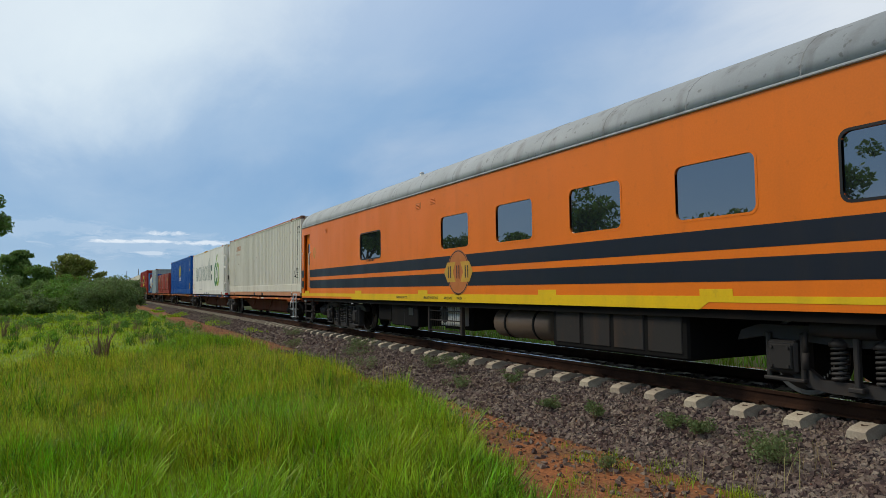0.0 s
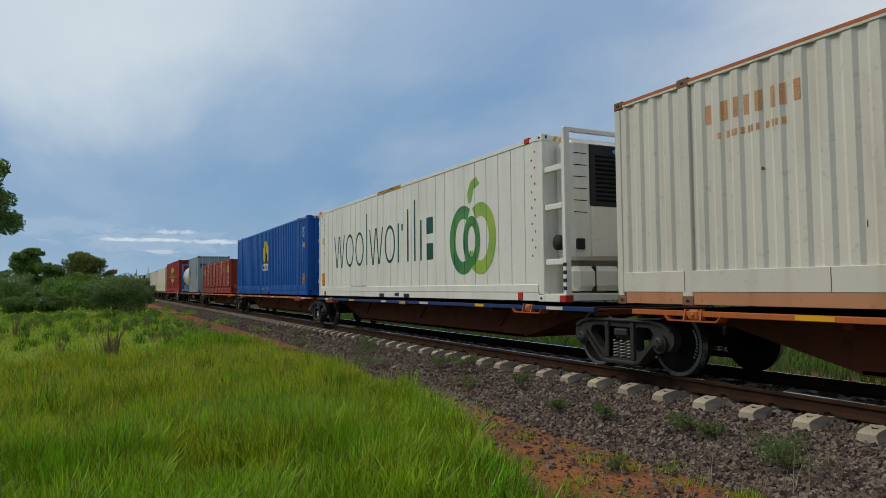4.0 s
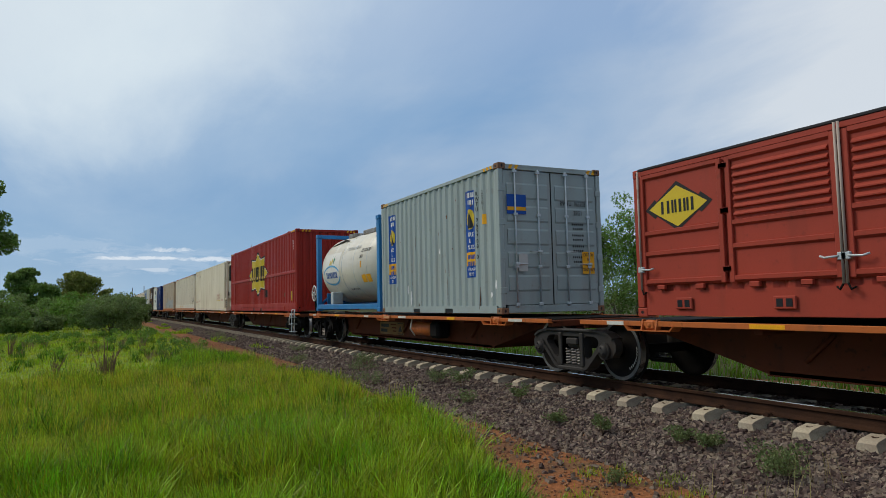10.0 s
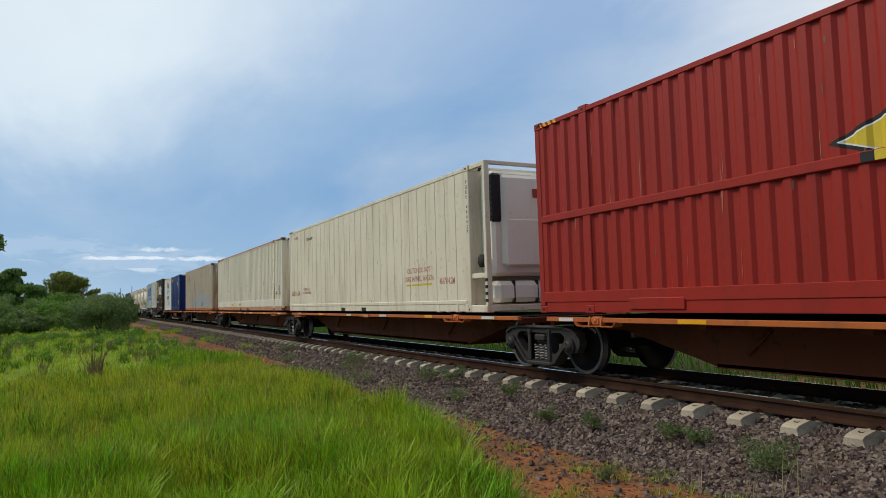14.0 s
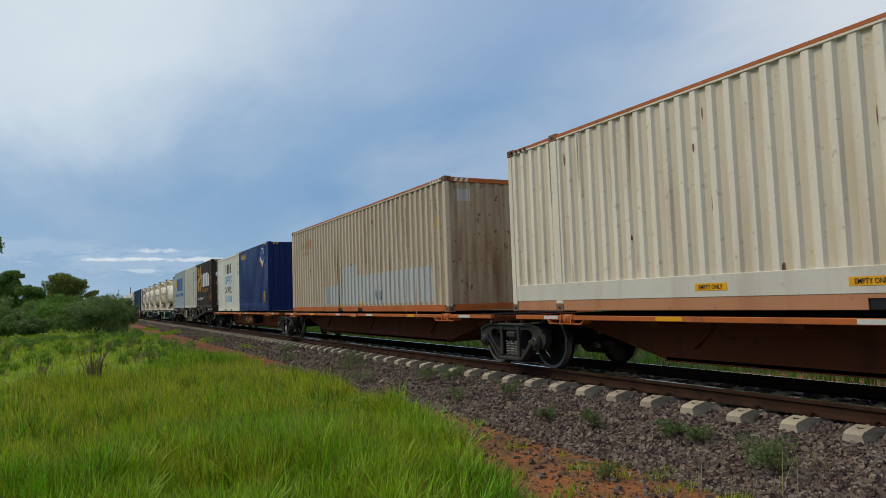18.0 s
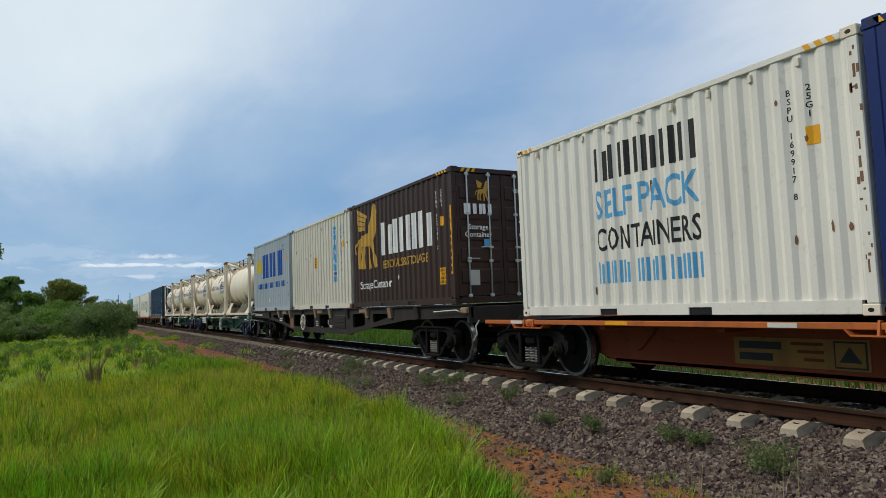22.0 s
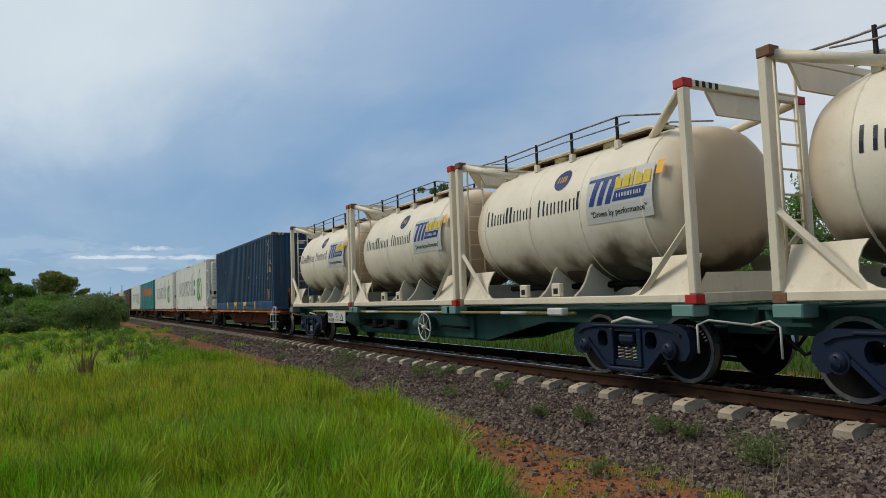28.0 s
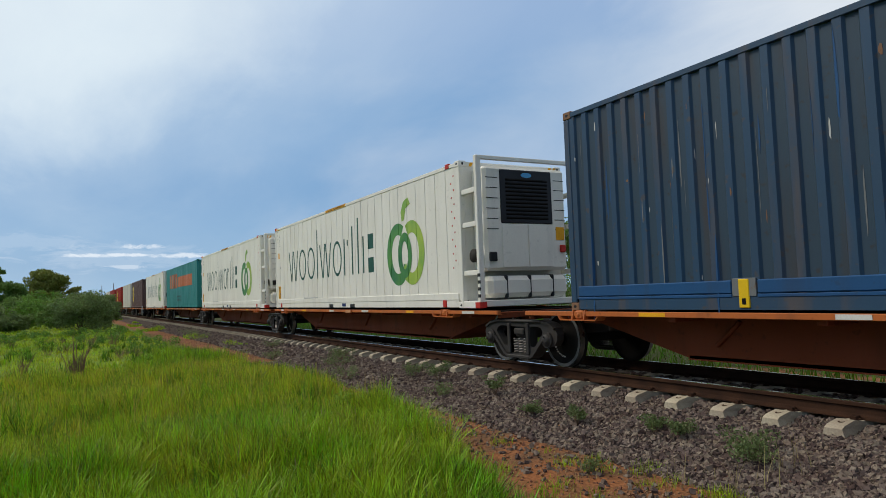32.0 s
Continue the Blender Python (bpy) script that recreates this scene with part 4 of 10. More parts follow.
        self.eknots = [b0 + a for a, _ in self.epts]
        self.b0 = b0

    def side(self, u, z, lift):
        """A point on the near wall: u runs along the train from its front, z from the base."""
        d = inset_at(self.pts, u - self.a0) if self.a0 < u < -self.a0 and self.z0 < z < self.z1 else -self.sets
        return (-self.W / 2 + self.sets + d - lift, u, z)

    def end(self, u, z, lift):
        d = inset_at(self.epts, u - self.b0) if self.b0 < u < -self.b0 else -self.sets
        return (u, -self.L / 2 + self.sets + d - lift, z)

    def mark(self, name, flat, u, z, mat, label="", lift=0.003):
        """Paint on the near wall; the flat shape reads from the far end towards the front, as seen from the camera's side."""
        return marking(name, ([(-x, y) for x, y in flat[0]], [q[::-1] for q in flat[1]]), u, z, mat, self.ob, self.side, self.knots, label, lift)

    def mark_end(self, name, flat, u, z, mat, label="", lift=0.003):
        """Paint on the front end: u runs from the middle towards the near side."""
        return marking(name, flat, -u, z, mat, self.ob, self.end, self.eknots, label, lift)

    def hazard(self, ys=(1,), n=5, mats=None):
        """Black and yellow edge stripes at the upper corners."""
        for sy in ys:
            for k in range(n):
                y = sy * (self.L / 2 - 0.22 - k * 0.13)
                part("hazard_stripe", Shape().sweep([(y, self.H - 0.095), (y + 0.07, self.H - 0.095), (y + 0.11, self.H - 0.03), (y + 0.04, self.H - 0.03)], "x", -self.W / 2 - 0.003, -self.W / 2 + 0.01), mats or M_INKY, self.ob)
        for sx in (-1, 1):
            for k in range(n - 1):
                x = sx * (self.W / 2 - 0.22 - k * 0.13)
                part("hazard_stripe", Shape().sweep([(x, self.H - 0.11), (x + 0.07, self.H - 0.11), (x + 0.11, self.H - 0.03), (x + 0.04, self.H - 0.03)], "y", -self.L / 2 - 0.003, -self.L / 2 + 0.01), mats or M_INKY, self.ob)

    def notice(self, u, z, w=0.30, h=0.42, rows=("CAUTION", "9'6''", "HIGH", "CONTAINER"), mat=None, ink=None, end=False):
        """A yellow warning plate with its words."""
        mk = self.mark_end if end else self.mark
        if end:
            mk("warning_plate", bar(-w / 2, w / 2, -h / 2, h / 2), u, z, mat or M_INKY, "yellow warning plate", 0.004)
        else:
            mk("warning_plate", bar(-w / 2, w / 2, -h / 2, h / 2), u, z, mat or M_INKY, "yellow warning plate", 0.004)
        st = h / (len(rows) + 0.3)
        for i, r in enumerate(rows):
            fl = lettering(r, st * 0.9, min(1.0, w * 0.85 / max(0.01, len(r) * st * 0.52)))
            mk("warning_word", fl, u, z + h / 2 - st * (i + 0.65), ink or M_INKB, "", 0.008)

    def serial(self, text, code, u, z, mat, size=0.13, step=0.15):
        self.mark("serial_number", stacked(text, size, step), u, z, mat)
        if code:
            self.mark("size_code", stacked(code, size, step), u - 0.24, z + (len(text) - len(code)) / 2 * step, mat)

    def doors(self, mat):
        """Two ribbed doors with locking bars."""
        l, w, h = self.L / 2, self.W / 2, self.H
        for sx in (-1, 1):
            x0, x1 = sorted((sx * 0.012, sx * (w - 0.11)))
            s = Shape().box(x0, x1, -l + 0.03, -l + 0.075, self.rail + 0.05, h - 0.13, 0, 0.006)
            door = part("door", s, mat, self.ob, "ribbed steel container door, shut")
            zz = np.linspace(self.rail + 0.2, h - 0.35, 6)
            g = zz[1] - zz[0]
            for z in zz[:-1]:
                part("door_rib", Shape().sweep([(-l + 0.031, z + 0.10), (-l + 0.012, z + 0.14), (-l + 0.012, z + g - 0.06), (-l + 0.031, z + g - 0.02)], "x", x0 + 0.08, x1 - 0.08), mat, door)
            part("door_gasket", Shape().box(sx * 0.004, sx * 0.013, -l + 0.035, -l + 0.07, self.rail + 0.05, h - 0.13), M_RUBBER, door)
            for k in (0.30, 0.78):
                x = sx * (w - 0.11) * k
                part("locking_bar", Shape().tube([(x, -l - 0.012, self.rail + 0.02), (x, -l - 0.012, h - 0.10)], 0.017, 8), M_GALV, door)
                for z in (self.rail + 0.06, 0.9, 1.9, h - 0.16):
                    part("bar_bracket", Shape().box(x - 0.045, x + 0.045, -l - 0.034, -l + 0.012, z - 0.03, z + 0.03, 0, 0.008), M_GALV, door)
                z = 0.95 + (0.24 if k < 0.5 else 0)
                part("door_handle", Shape().tube([(x, -l - 0.045, z), (x + sx * 0.16 * (1 if k < 0.5 else -1), -l - 0.05, z), (x + sx * 0.24 * (1 if k < 0.5 else -1), -l - 0.04, z)], 0.011, 6).box(x - 0.05, x + 0.05, -l - 0.055, -l - 0.015, z - 0.025, z + 0.025, 0, 0.008), M_GALV, door)
            for z in (0.45, 1.1, 1.75, 2.4):
                part("hinge", Shape().box(sx * (w - 0.13), sx * (w + 0.002), -l - 0.004, -l + 0.05, z - 0.06, z + 0.06, 0, 0.008), mat, door)


# bogies -----------------------------------------------------------------
def frame_plate(outer, holes, x0, x1):
    """A cast side frame: an outline with openings, cut as a bridged ring by scan strips."""
    s = Shape()
    ys = sorted({p[0] for p in outer} | {p[0] for h in holes for p in h})

    def spans(poly, y):
        z = []
        n = len(poly)
        for i in range(n):
            (a, b), (c, d) = poly[i], poly[(i + 1) % n]
            if (a <= y < c) or (c <= y < a):
                z.append(b + (d - b) * (y - a) / (c - a))
        return sorted(z)

    for a, b in zip(ys, ys[1:]):
        if b - a < 1e-5:
            continue
        e = 1e-5
        za, zb = spans(outer, a + e), spans(outer, b - e)
        for h in holes:
            ha, hb = spans(h, a + e), spans(h, b - e)
            if ha and hb:
                za, zb = sorted(za + ha), sorted(zb + hb)
        for k in range(0, min(len(za), len(zb)) - 1, 2):
            q = [(a, za[k]), (b, zb[k]), (b, zb[k + 1]), (a, za[k + 1])]
            s.sweep(q, "x", x0, x1)
    # one welded piece: shared corners, no walls inside
    ids, vs = {}, []
    def vid(p):
        k = tuple(round(c, 4) for c in p)
        if k not in ids:
            ids[k] = len(vs)
            vs.append(p)
        return ids[k]
    faces = [tuple(vid(s.v[i]) for i in q) for q in s.f]
    count = collections.Counter(frozenset(q) for q in faces)
    out = Shape()
    out.add(vs, [q for q in faces if count[frozenset(q)] == 1 and len(set(q)) > 2])
    return out


AXLE = 0.46
BASE = 0.838  # half the wheelbase


def wheel_mesh():
    s = Shape()
    for sx in (-1, 1):
        o = sx * 0.7175
        prof = [(o - sx * 0.075, 0.10), (o - sx * 0.06, 0.14), (o - sx * 0.02, 0.20), (o - sx * 0.02, 0.36), (o - sx * 0.045, 0.40), (o - sx * 0.05, 0.475), (o - sx * 0.02, 0.485), (o - sx * 0.005, 0.462), (o + sx * 0.085, 0.455), (o + sx * 0.09, 0.40), (o + sx * 0.03, 0.375), (o + sx * 0.015, 0.22), (o + sx * 0.06, 0.16), (o + sx * 0.075, 0.10)]
        s.lathe(prof, "x", sides=36)
        s.lathe([(o - sx * 0.004, 0.4635), (o + sx * 0.083, 0.4565)], "x", sides=36, slot=1)
        s.lathe([(o + sx * 0.0905, 0.400), (o + sx * 0.0905, 0.452)][::1], "x", sides=36, slot=2)
        for k in range(9):
            t = radians(200 + 9 * k)
            c, d = math.cos(t) * 0.30, math.sin(t) * 0.30
            s.box(o + sx * 0.021, o + sx * 0.026, c - 0.008, c + 0.008, d - 0.02, d + 0.02, 3)
    s.lathe([(-0.80, 0.075), (0.80, 0.075)], "x", sides=12)
    return s.mesh("wheelset", M_WHEEL, M_STEEL, M_RIM, M_PALE)


WHEEL = wheel_mesh()
WHEELS = []


def side_frame_mesh(kind, mat):
    s = Shape()
    if kind == "cast":
        half = [(0.34, 0.12), (0.46, 0.17), (0.74, 0.43), (0.82, 0.45), (0.90, 0.36), (1.04, 0.36), (1.13, 0.46), (1.14, 0.56), (1.08, 0.66), (0.94, 0.73), (0.70, 0.765)]
        outer = half + [(-y, z) for y, z in half[::-1]]
        holes = [[(sg * y, z) for y, z in ((0.355, 0.34), (0.42, 0.31), (0.50, 0.34), (0.70, 0.53), (0.73, 0.58), (0.69, 0.64), (0.60, 0.67), (0.40, 0.67), (0.355, 0.64))] for sg in (-1, 1)] + [[(-0.25, 0.66), (0.25, 0.66), (0.25, 0.20), (-0.25, 0.20)]]
    else:
        outer = [(-1.22, 0.44), (-1.23, 0.58), (-1.19, 0.69), (-1.10, 0.76), (-0.98, 0.79), (0.98, 0.79), (1.10, 0.76), (1.19, 0.69), (1.23, 0.58), (1.22, 0.44), (1.14, 0.34), (1.05, 0.32), (0.98, 0.36), (0.90, 0.46), (0.76, 0.46), (0.62, 0.40), (0.52, 0.28), (0.40, 0.20), (-0.40, 0.20), (-0.52, 0.28), (-0.62, 0.40), (-0.76, 0.46), (-0.90, 0.46), (-0.98, 0.36), (-1.05, 0.32), (-1.14, 0.34)]
        holes = [[(s * y, z) for y, z in ((0.40, 0.50), (0.44, 0.46), (0.52, 0.44), (0.60, 0.47), (0.63, 0.53), (0.63, 0.60), (0.59, 0.67), (0.50, 0.69), (0.43, 0.67), (0.40, 0.62))] for s in (-1, 1)] + [ [(-0.25, 0.68), (0.25, 0.68), (0.25, 0.28), (-0.25, 0.28)]]
    s = frame_plate(outer, holes, -0.07, 0.07)
    # raised flanges along the top and foot
    s.box(-0.11, 0.11, -0.72, 0.72, 0.735, 0.775, 0, 0.012)
    s.box(-0.12, 0.12, -0.36, 0.36, 0.115, 0.175, 0, 0.014)
    for sy in (-1, 1):
        s.sweep([(sy * 0.34, 0.12), (sy * 0.46, 0.17), (sy * 0.78, 0.455), (sy * 0.745, 0.50), (sy * 0.44, 0.225), (sy * 0.34, 0.17)], "x", -0.11, 0.11)
        s.sweep([(sy * 0.70, 0.735), (sy * 0.93, 0.70), (sy * 1.07, 0.63), (sy * 1.09, 0.66), (sy * 0.94, 0.74), (sy * 0.70, 0.775)], "x", -0.10, 0.10)
        s.box(-0.105, 0.105, sy * 0.255, sy * 0.30, 0.60, 0.70, 0, 0.01)
        s.box(-0.10, 0.10, sy * 0.25, sy * 0.34, 0.19, 0.72, 0, 0.01)
        s.tube([(-0.12, sy * 0.89, 0.46), (-0.06, sy * 0.89, 0.46)], 0.13, 14)
    s.v = [(x, y * BASE / 0.89, z) for x, y, z in s.v]
    return s.mesh("side_frame", mat)


def make_bogie(mat, kind="cast"):
    """One bogie as a set of meshes; bogie() links them under a wagon."""
    d = {"frame": side_frame_mesh(kind, mat)}
    d["bolster"] = Shape().box(-1.02, 1.02, -0.22, 0.22, 0.46, 0.68, 0, 0.03).box(-0.35, 0.35, -0.30, 0.30, 0.66, 0.82, 0, 0.03).box(-1.10, 1.10, -0.15, 0.15, 0.52, 0.63, 0, 0.02).mesh("bogie", mat)
    coil = [(0.055 * math.cos(2 * math.pi * k / 9), 0.055 * math.sin(2 * math.pi * k / 9), 0.20 + 0.25 * k / 50) for k in range(51)]
    d["spring"] = Shape().tube(coil, 0.014, 5).mesh("coil_spring", M_SPRING)
    s = Shape().lathe([(-0.10, 0.0), (-0.10, 0.075), (-0.06, 0.105), (0.10, 0.115), (0.10, 0.0)], "x", sides=14)
    for k in range(3):
        t = radians(90 + 120 * k)
        s.tube([(-0.125, 0.055 * math.cos(t), 0.055 * math.sin(t)), (-0.10, 0.055 * math.cos(t), 0.055 * math.sin(t))], 0.014, 6)
    d["cap"] = s.mesh("axle_box", mat)
    d["shoe"] = Shape().sweep([(-0.06, -0.16), (0.02, -0.16), (0.05, 0.0), (0.02, 0.16), (-0.06, 0.16)], "x", -0.05, 0.05).mesh("brake_shoe", M_BOGIE)
    return d


BOGIE, BOGIE_B, BOGIE_D = make_bogie(M_BOGIE), make_bogie(M_BOGIEB, "blue"), make_bogie(M_DARK)


def bogie(parent, y, kit):
    b = part("bogie", kit["bolster"], None, parent, "two-axle cast steel freight bogie", (0, y, 0))
    for sx in (-1, 1):
        m = pose(sx * 1.02, 0, 0, 0, 0, 0 if sx < 0 else 180)
        part("side_frame", kit["frame"], None, b, at=m)
        for y in (-0.15, 0.0, 0.15):
            part("coil_spring", kit["spring"], None, b, at=m @ pose(0.0, y, 0))
        for sy in (-1, 1):
            part("axle_box", kit["cap"], None, b, at=pose(sx * 1.08, sy * BASE, AXLE, 0, 0, 0 if sx < 0 else 180))
            part("brake_shoe", kit["shoe"], None, b, at=pose(sx * 0.74, sy * 0.36, AXLE, 0, 0, 0 if sy > 0 else 180))
    for sy in (-1, 1):
        w = part("wheelset", WHEEL, None, b, at=(0, sy * BASE, AXLE))
        WHEELS.append((w, sy))
    return b


M_TANB = paint("rust-tan bracket paint", (0.30, 0.21, 0.13), (0.12, 0.06, 0.03), 0.6, spec=0.15)
M_FADED = paint("faded ochre panel paint", (0.24, 0.125, 0.03), (0.12, 0.05, 0.02), 0.5, spec=0.15)


# wagons -----------------------------------------------------------------
def lug(s, y, sx, slot=0):
    """A container spigot bracket on the side sill."""
    s.sweep([(y - 0.46, 0.86), (y - 0.40, 0.80), (y + 0.40, 0.80), (y + 0.46, 0.86), (y + 0.46, 0.875), (y + 0.39, 0.815), (y - 0.39, 0.815), (y - 0.46, 0.875)], "x", sx * 1.10, sx * 1.275, slot)
    for a in (-0.15, 0.12):
        s.sweep([(sx * 1.18, 0.81), (sx * 1.27, 0.81), (sx * 1.235, 0.96), (sx * 1.18, 0.96)], "y", y + a, y + a + 0.025, slot)
    s.box(sx * 1.16, sx * 1.245, y - 0.10, y + 0.10, 0.812, 0.955, slot, 0.03)
    s.lathe([(sx * 1.255, 0.0), (sx * 1.255, 0.03), (sx * 1.24, 0.035)], "x", (0, y, 0.885), 10, slot)


def well_wagon(y0, y1, beam, sill, lugs, label, bogies=(), ladder=0, wheel=False, gear=0):
    """One platform of an articulated container wagon, from y0 to y1 on the train: sills and a deep fish-bellied spine."""
    mid, l = (y0 + y1) / 2, (y1 - y0) / 2
    ob = thing("container_wagon", label, "wagon", "wagons of the train")
    s = Shape()
    b = l - 3.0
    belly = [(-l + 0.15, 0.90), (l - 0.15, 0.90), (l - 0.15, 0.72), (l - 1.3, 0.72), (b, 0.29), (-b, 0.29), (-l + 1.3, 0.72), (-l + 0.15, 0.72)]
    for x in (-0.62, 0.54):
        s.sweep(belly, "x", x, x + 0.08)
    s.box(-0.62, 0.62, -b, b, 0.29, 0.33)
    s.box(-0.66, 0.66, -b, b, 0.275, 0.29)
    for sy in (-1, 1):
        s.add([(x, sy * y, z) for x in (-0.62, 0.62) for y, z in ((b, 0.29), (l - 1.3, 0.72), (l - 1.3, 0.76), (b, 0.33))], [(0, 1, 5, 4), (2, 3, 7, 6), (1, 2, 6, 5), (3, 0, 4, 7)])
    for k in (-0.5, 0, 0.5):
        s.tube([(-0.64, k * b * 1.7 - 0.2, 0.80), (-0.66, k * b * 1.7 + 0.15, 0.48)], 0.03, 6)
    part("spine", s, beam, ob, "fish-bellied rusty steel spine")
    for sx in (-1, 1):
        s = Shape()
        s.box(sx * 1.235, sx * 1.16, -l + 0.1, l - 0.1, 0.865, 0.935, 0, 0.006)
        s.box(sx * 1.17, sx * 1.0, -l + 0.1, l - 0.1, 0.865, 0.88)
        part("side_sill", s, sill, ob)
    for y in (-l + 0.16, *np.linspace(-l + 1.2, l - 1.2, 7), l - 0.16):
        part("cross_member", Shape().box(-1.16, 1.16, y - 0.06, y + 0.06, 0.80, 0.91, 0, 0.01), beam, ob)
    part("deck", Shape().box(-0.9, 0.9, -l + 0.25, l - 0.25, 0.90, 0.93), M_DARK, ob)
    for y in lugs:
        for sx in (-1, 1):
            s = Shape()
            lug(s, y - mid, sx)
            part("container_bracket", s, M_SILL, ob)
    k = 0
    for y in np.arange(-l + 0.9, l - 0.7, 2.6):
        w = 0.46 if k % 2 == 0 else 0.36
        part("reflector_tape", Shape().box(-1.239, -1.234, y, y + w, 0.875, 0.928), (M_PALE, M_INKY, M_PALE)[k % 3], ob)
        k += 1
    part("tare_plate", Shape().box(-1.262, -1.225, -0.35, 0.10, 0.845, 0.935, 0, 0.006).box(-1.266, -1.262, -0.31, 0.06, 0.86, 0.92, 1), (sill, M_INKO), ob)
    if gear:
        tank = Shape().lathe([(-0.56, 0.0), (-0.56, 0.11), (-0.50, 0.165), (0.50, 0.165), (0.56, 0.11), (0.56, 0.0)], "y", (-0.86, gear - mid, 0.62), 16)
        part("air_reservoir", tank, M_SILL, ob, "orange cylindrical air reservoir under the deck")
        part("valve_box", Shape().box(-1.05, -0.7, gear - mid - 1.05, gear - mid - 0.62, 0.42, 0.8, 0, 0.06), M_DARK, ob)
        part("reservoir_strap", Shape().tube([(-1.06, gear - mid + 0.3, 0.9), (-1.12, gear - mid + 0.3, 0.62), (-1.0, gear - mid + 0.3, 0.45)], 0.02, 6), M_PALE, ob)
        # faded data panel on the spine, with bars for its figures and a warning sign
        p = gear - mid + 1.85
        part("data_panel", Shape().box(-0.631, -0.622, p, p + 1.72, 0.38, 0.72, 0, 0.002), M_FADED, ob, "faded gold data panel")
        for i in range(2):
            part("number_bar", Shape().box(-0.635, -0.630, p + 1.05 + 0.12 * i, p + 1.64, 0.58 - i * 0.14, 0.67 - i * 0.14), M_INKB, ob)
        for i in range(3):
            part("data_bar", Shape().box(-0.635, -0.630, p + 0.52, p + 0.92 - 0.08 * i, 0.64 - i * 0.09, 0.675 - i * 0.09), M_BEAM, ob)
        part("sign_border", Shape().box(-0.636, -0.630, p + 0.03, p + 0.40, 0.40, 0.70, 0, 0.002), M_INKB, ob)
        part("sign_face", Shape().box(-0.640, -0.634, p + 0.05, p + 0.38, 0.42, 0.68, 0, 0.002), M_FADED, ob)
        part("sign_triangle", Shape().sweep([(p + 0.09, 0.47), (p + 0.34, 0.47), (p + 0.215, 0.64)], "x", -0.644, -0.638), M_INKB, ob)
    for y, kit in bogies:
        bogie(ob, y - mid, kit)
        part("centre_plate", Shape().box(-0.25, 0.25, y - mid - 0.3, y - mid + 0.3, 0.76, 0.88, 0, 0.02), beam, ob)
    if ladder:
        end_steps(ob, ladder * l, ladder, wheel)
    return on_train(ob, mid)


def end_steps(ob, y, sy, wheel):
    """Shunter's steps with a grab rail, a draft gear box, coupler and hand brake wheel at a wagon's end."""
    if wheel and sy > 0:
        spoked_wheel(ob, -0.98, y + sy * 0.12, 1.66, 0.27, M_PALE)
    if wheel:
        part("brake_stand", Shape().sweep([(y - sy * 0.02, 0.90), (y + sy * 0.18, 0.90), (y + sy * 0.14, 1.78), (y + sy * 0.02, 1.78)], "x", -0.90, -0.78), M_BEAMO, ob, "rusty orange hand brake stand")
        part("brake_chain", Shape().tube([(-0.95, y + sy * 0.12, 1.62), (-0.93, y + sy * 0.12, 1.2), (-0.9, y + sy * 0.1, 0.9)], 0.035, 6), M_DARK, ob)
    coupler(ob, y, sy)
    if sy > 0:
        return
    s = Shape()
    y1, y2 = y - sy * 0.75, y - sy * 0.35
    for yy in (y1, y2):
        s.tube([(-1.30, yy, 1.08), (-1.32, yy, 0.98), (-1.32, yy, 0.22)], 0.022, 6)
    s.tube([(-1.30, y1, 1.08), (-1.30, y2, 1.08)], 0.022, 6)
    for z in (0.24, 0.52, 0.78):
        s.box(-1.42, -1.22, min(y1, y2), max(y1, y2), z, z + 0.025, 0, 0.004)
    part("shunter_step", s, M_GALV, ob, "pale grey steel steps and grab rail")
    part("grab_rail", Shape().tube([(-1.28, y - sy * 0.9, 0.95), (-1.36, y - sy * 0.95, 0.8), (-1.36, y - sy * 1.0, 0.5)], 0.018, 6), M_PALE, ob)


def coupler(ob, y, sy):
    part("coupler", Shape().box(-0.10, 0.10, y - sy * 0.5, y + sy * 0.25, 0.70, 0.92, 0, 0.03).box(-0.18, 0.18, y + sy * 0.1, y + sy * 0.42, 0.66, 0.98, 0, 0.05), M_BOGIE, ob, "knuckle coupler")
    for x in (-0.32, 0.3):
        part("air_hose", Shape().tube([(x, y - sy * 0.1, 0.80), (x - 0.05, y + sy * 0.15, 0.62), (x, y + sy * 0.35, 0.42), (x + 0.05, y + sy * 0.5, 0.50)], 0.025, 7), M_RUBBER, ob)


def spoked_wheel(ob, x, y, z, r, mat, axis="x", label="spoked hand brake wheel", thick=0.022):
    s = Shape()
    n = 20
    rim = [(0, r * math.cos(2 * math.pi * k / n), r * math.sin(2 * math.pi * k / n)) for k in range(n + 1)]
    s.tube(rim, thick, 6)
    wheel = part("brake_wheel", s, mat, ob, label, pose(x, y, z, 0, 0, 0 if axis == "x" else 90))
    part("hub", Shape().lathe([(-0.05, 0), (-0.05, 0.05), (0.05, 0.05), (0.05, 0)], "x", sides=10), mat, wheel)
    for k in range(6):
        t = 2 * math.pi * k / 6 + 0.3
        part("spoke", Shape().tube([(0, 0, 0), (0, r * math.cos(t), r * math.sin(t))], thick * 0.6, 5), mat, wheel)
    return wheel


L5 = "articulated container wagon platform with orange sills and a rusty belly"
JOINTS_A = (39.35, 55.35, 71.30, 86.95)
JOINTS_B = (118.45, 134.30, 150.15, 165.97)
JOINTS_C = (256.2, 272.05, 287.9, 303.75)


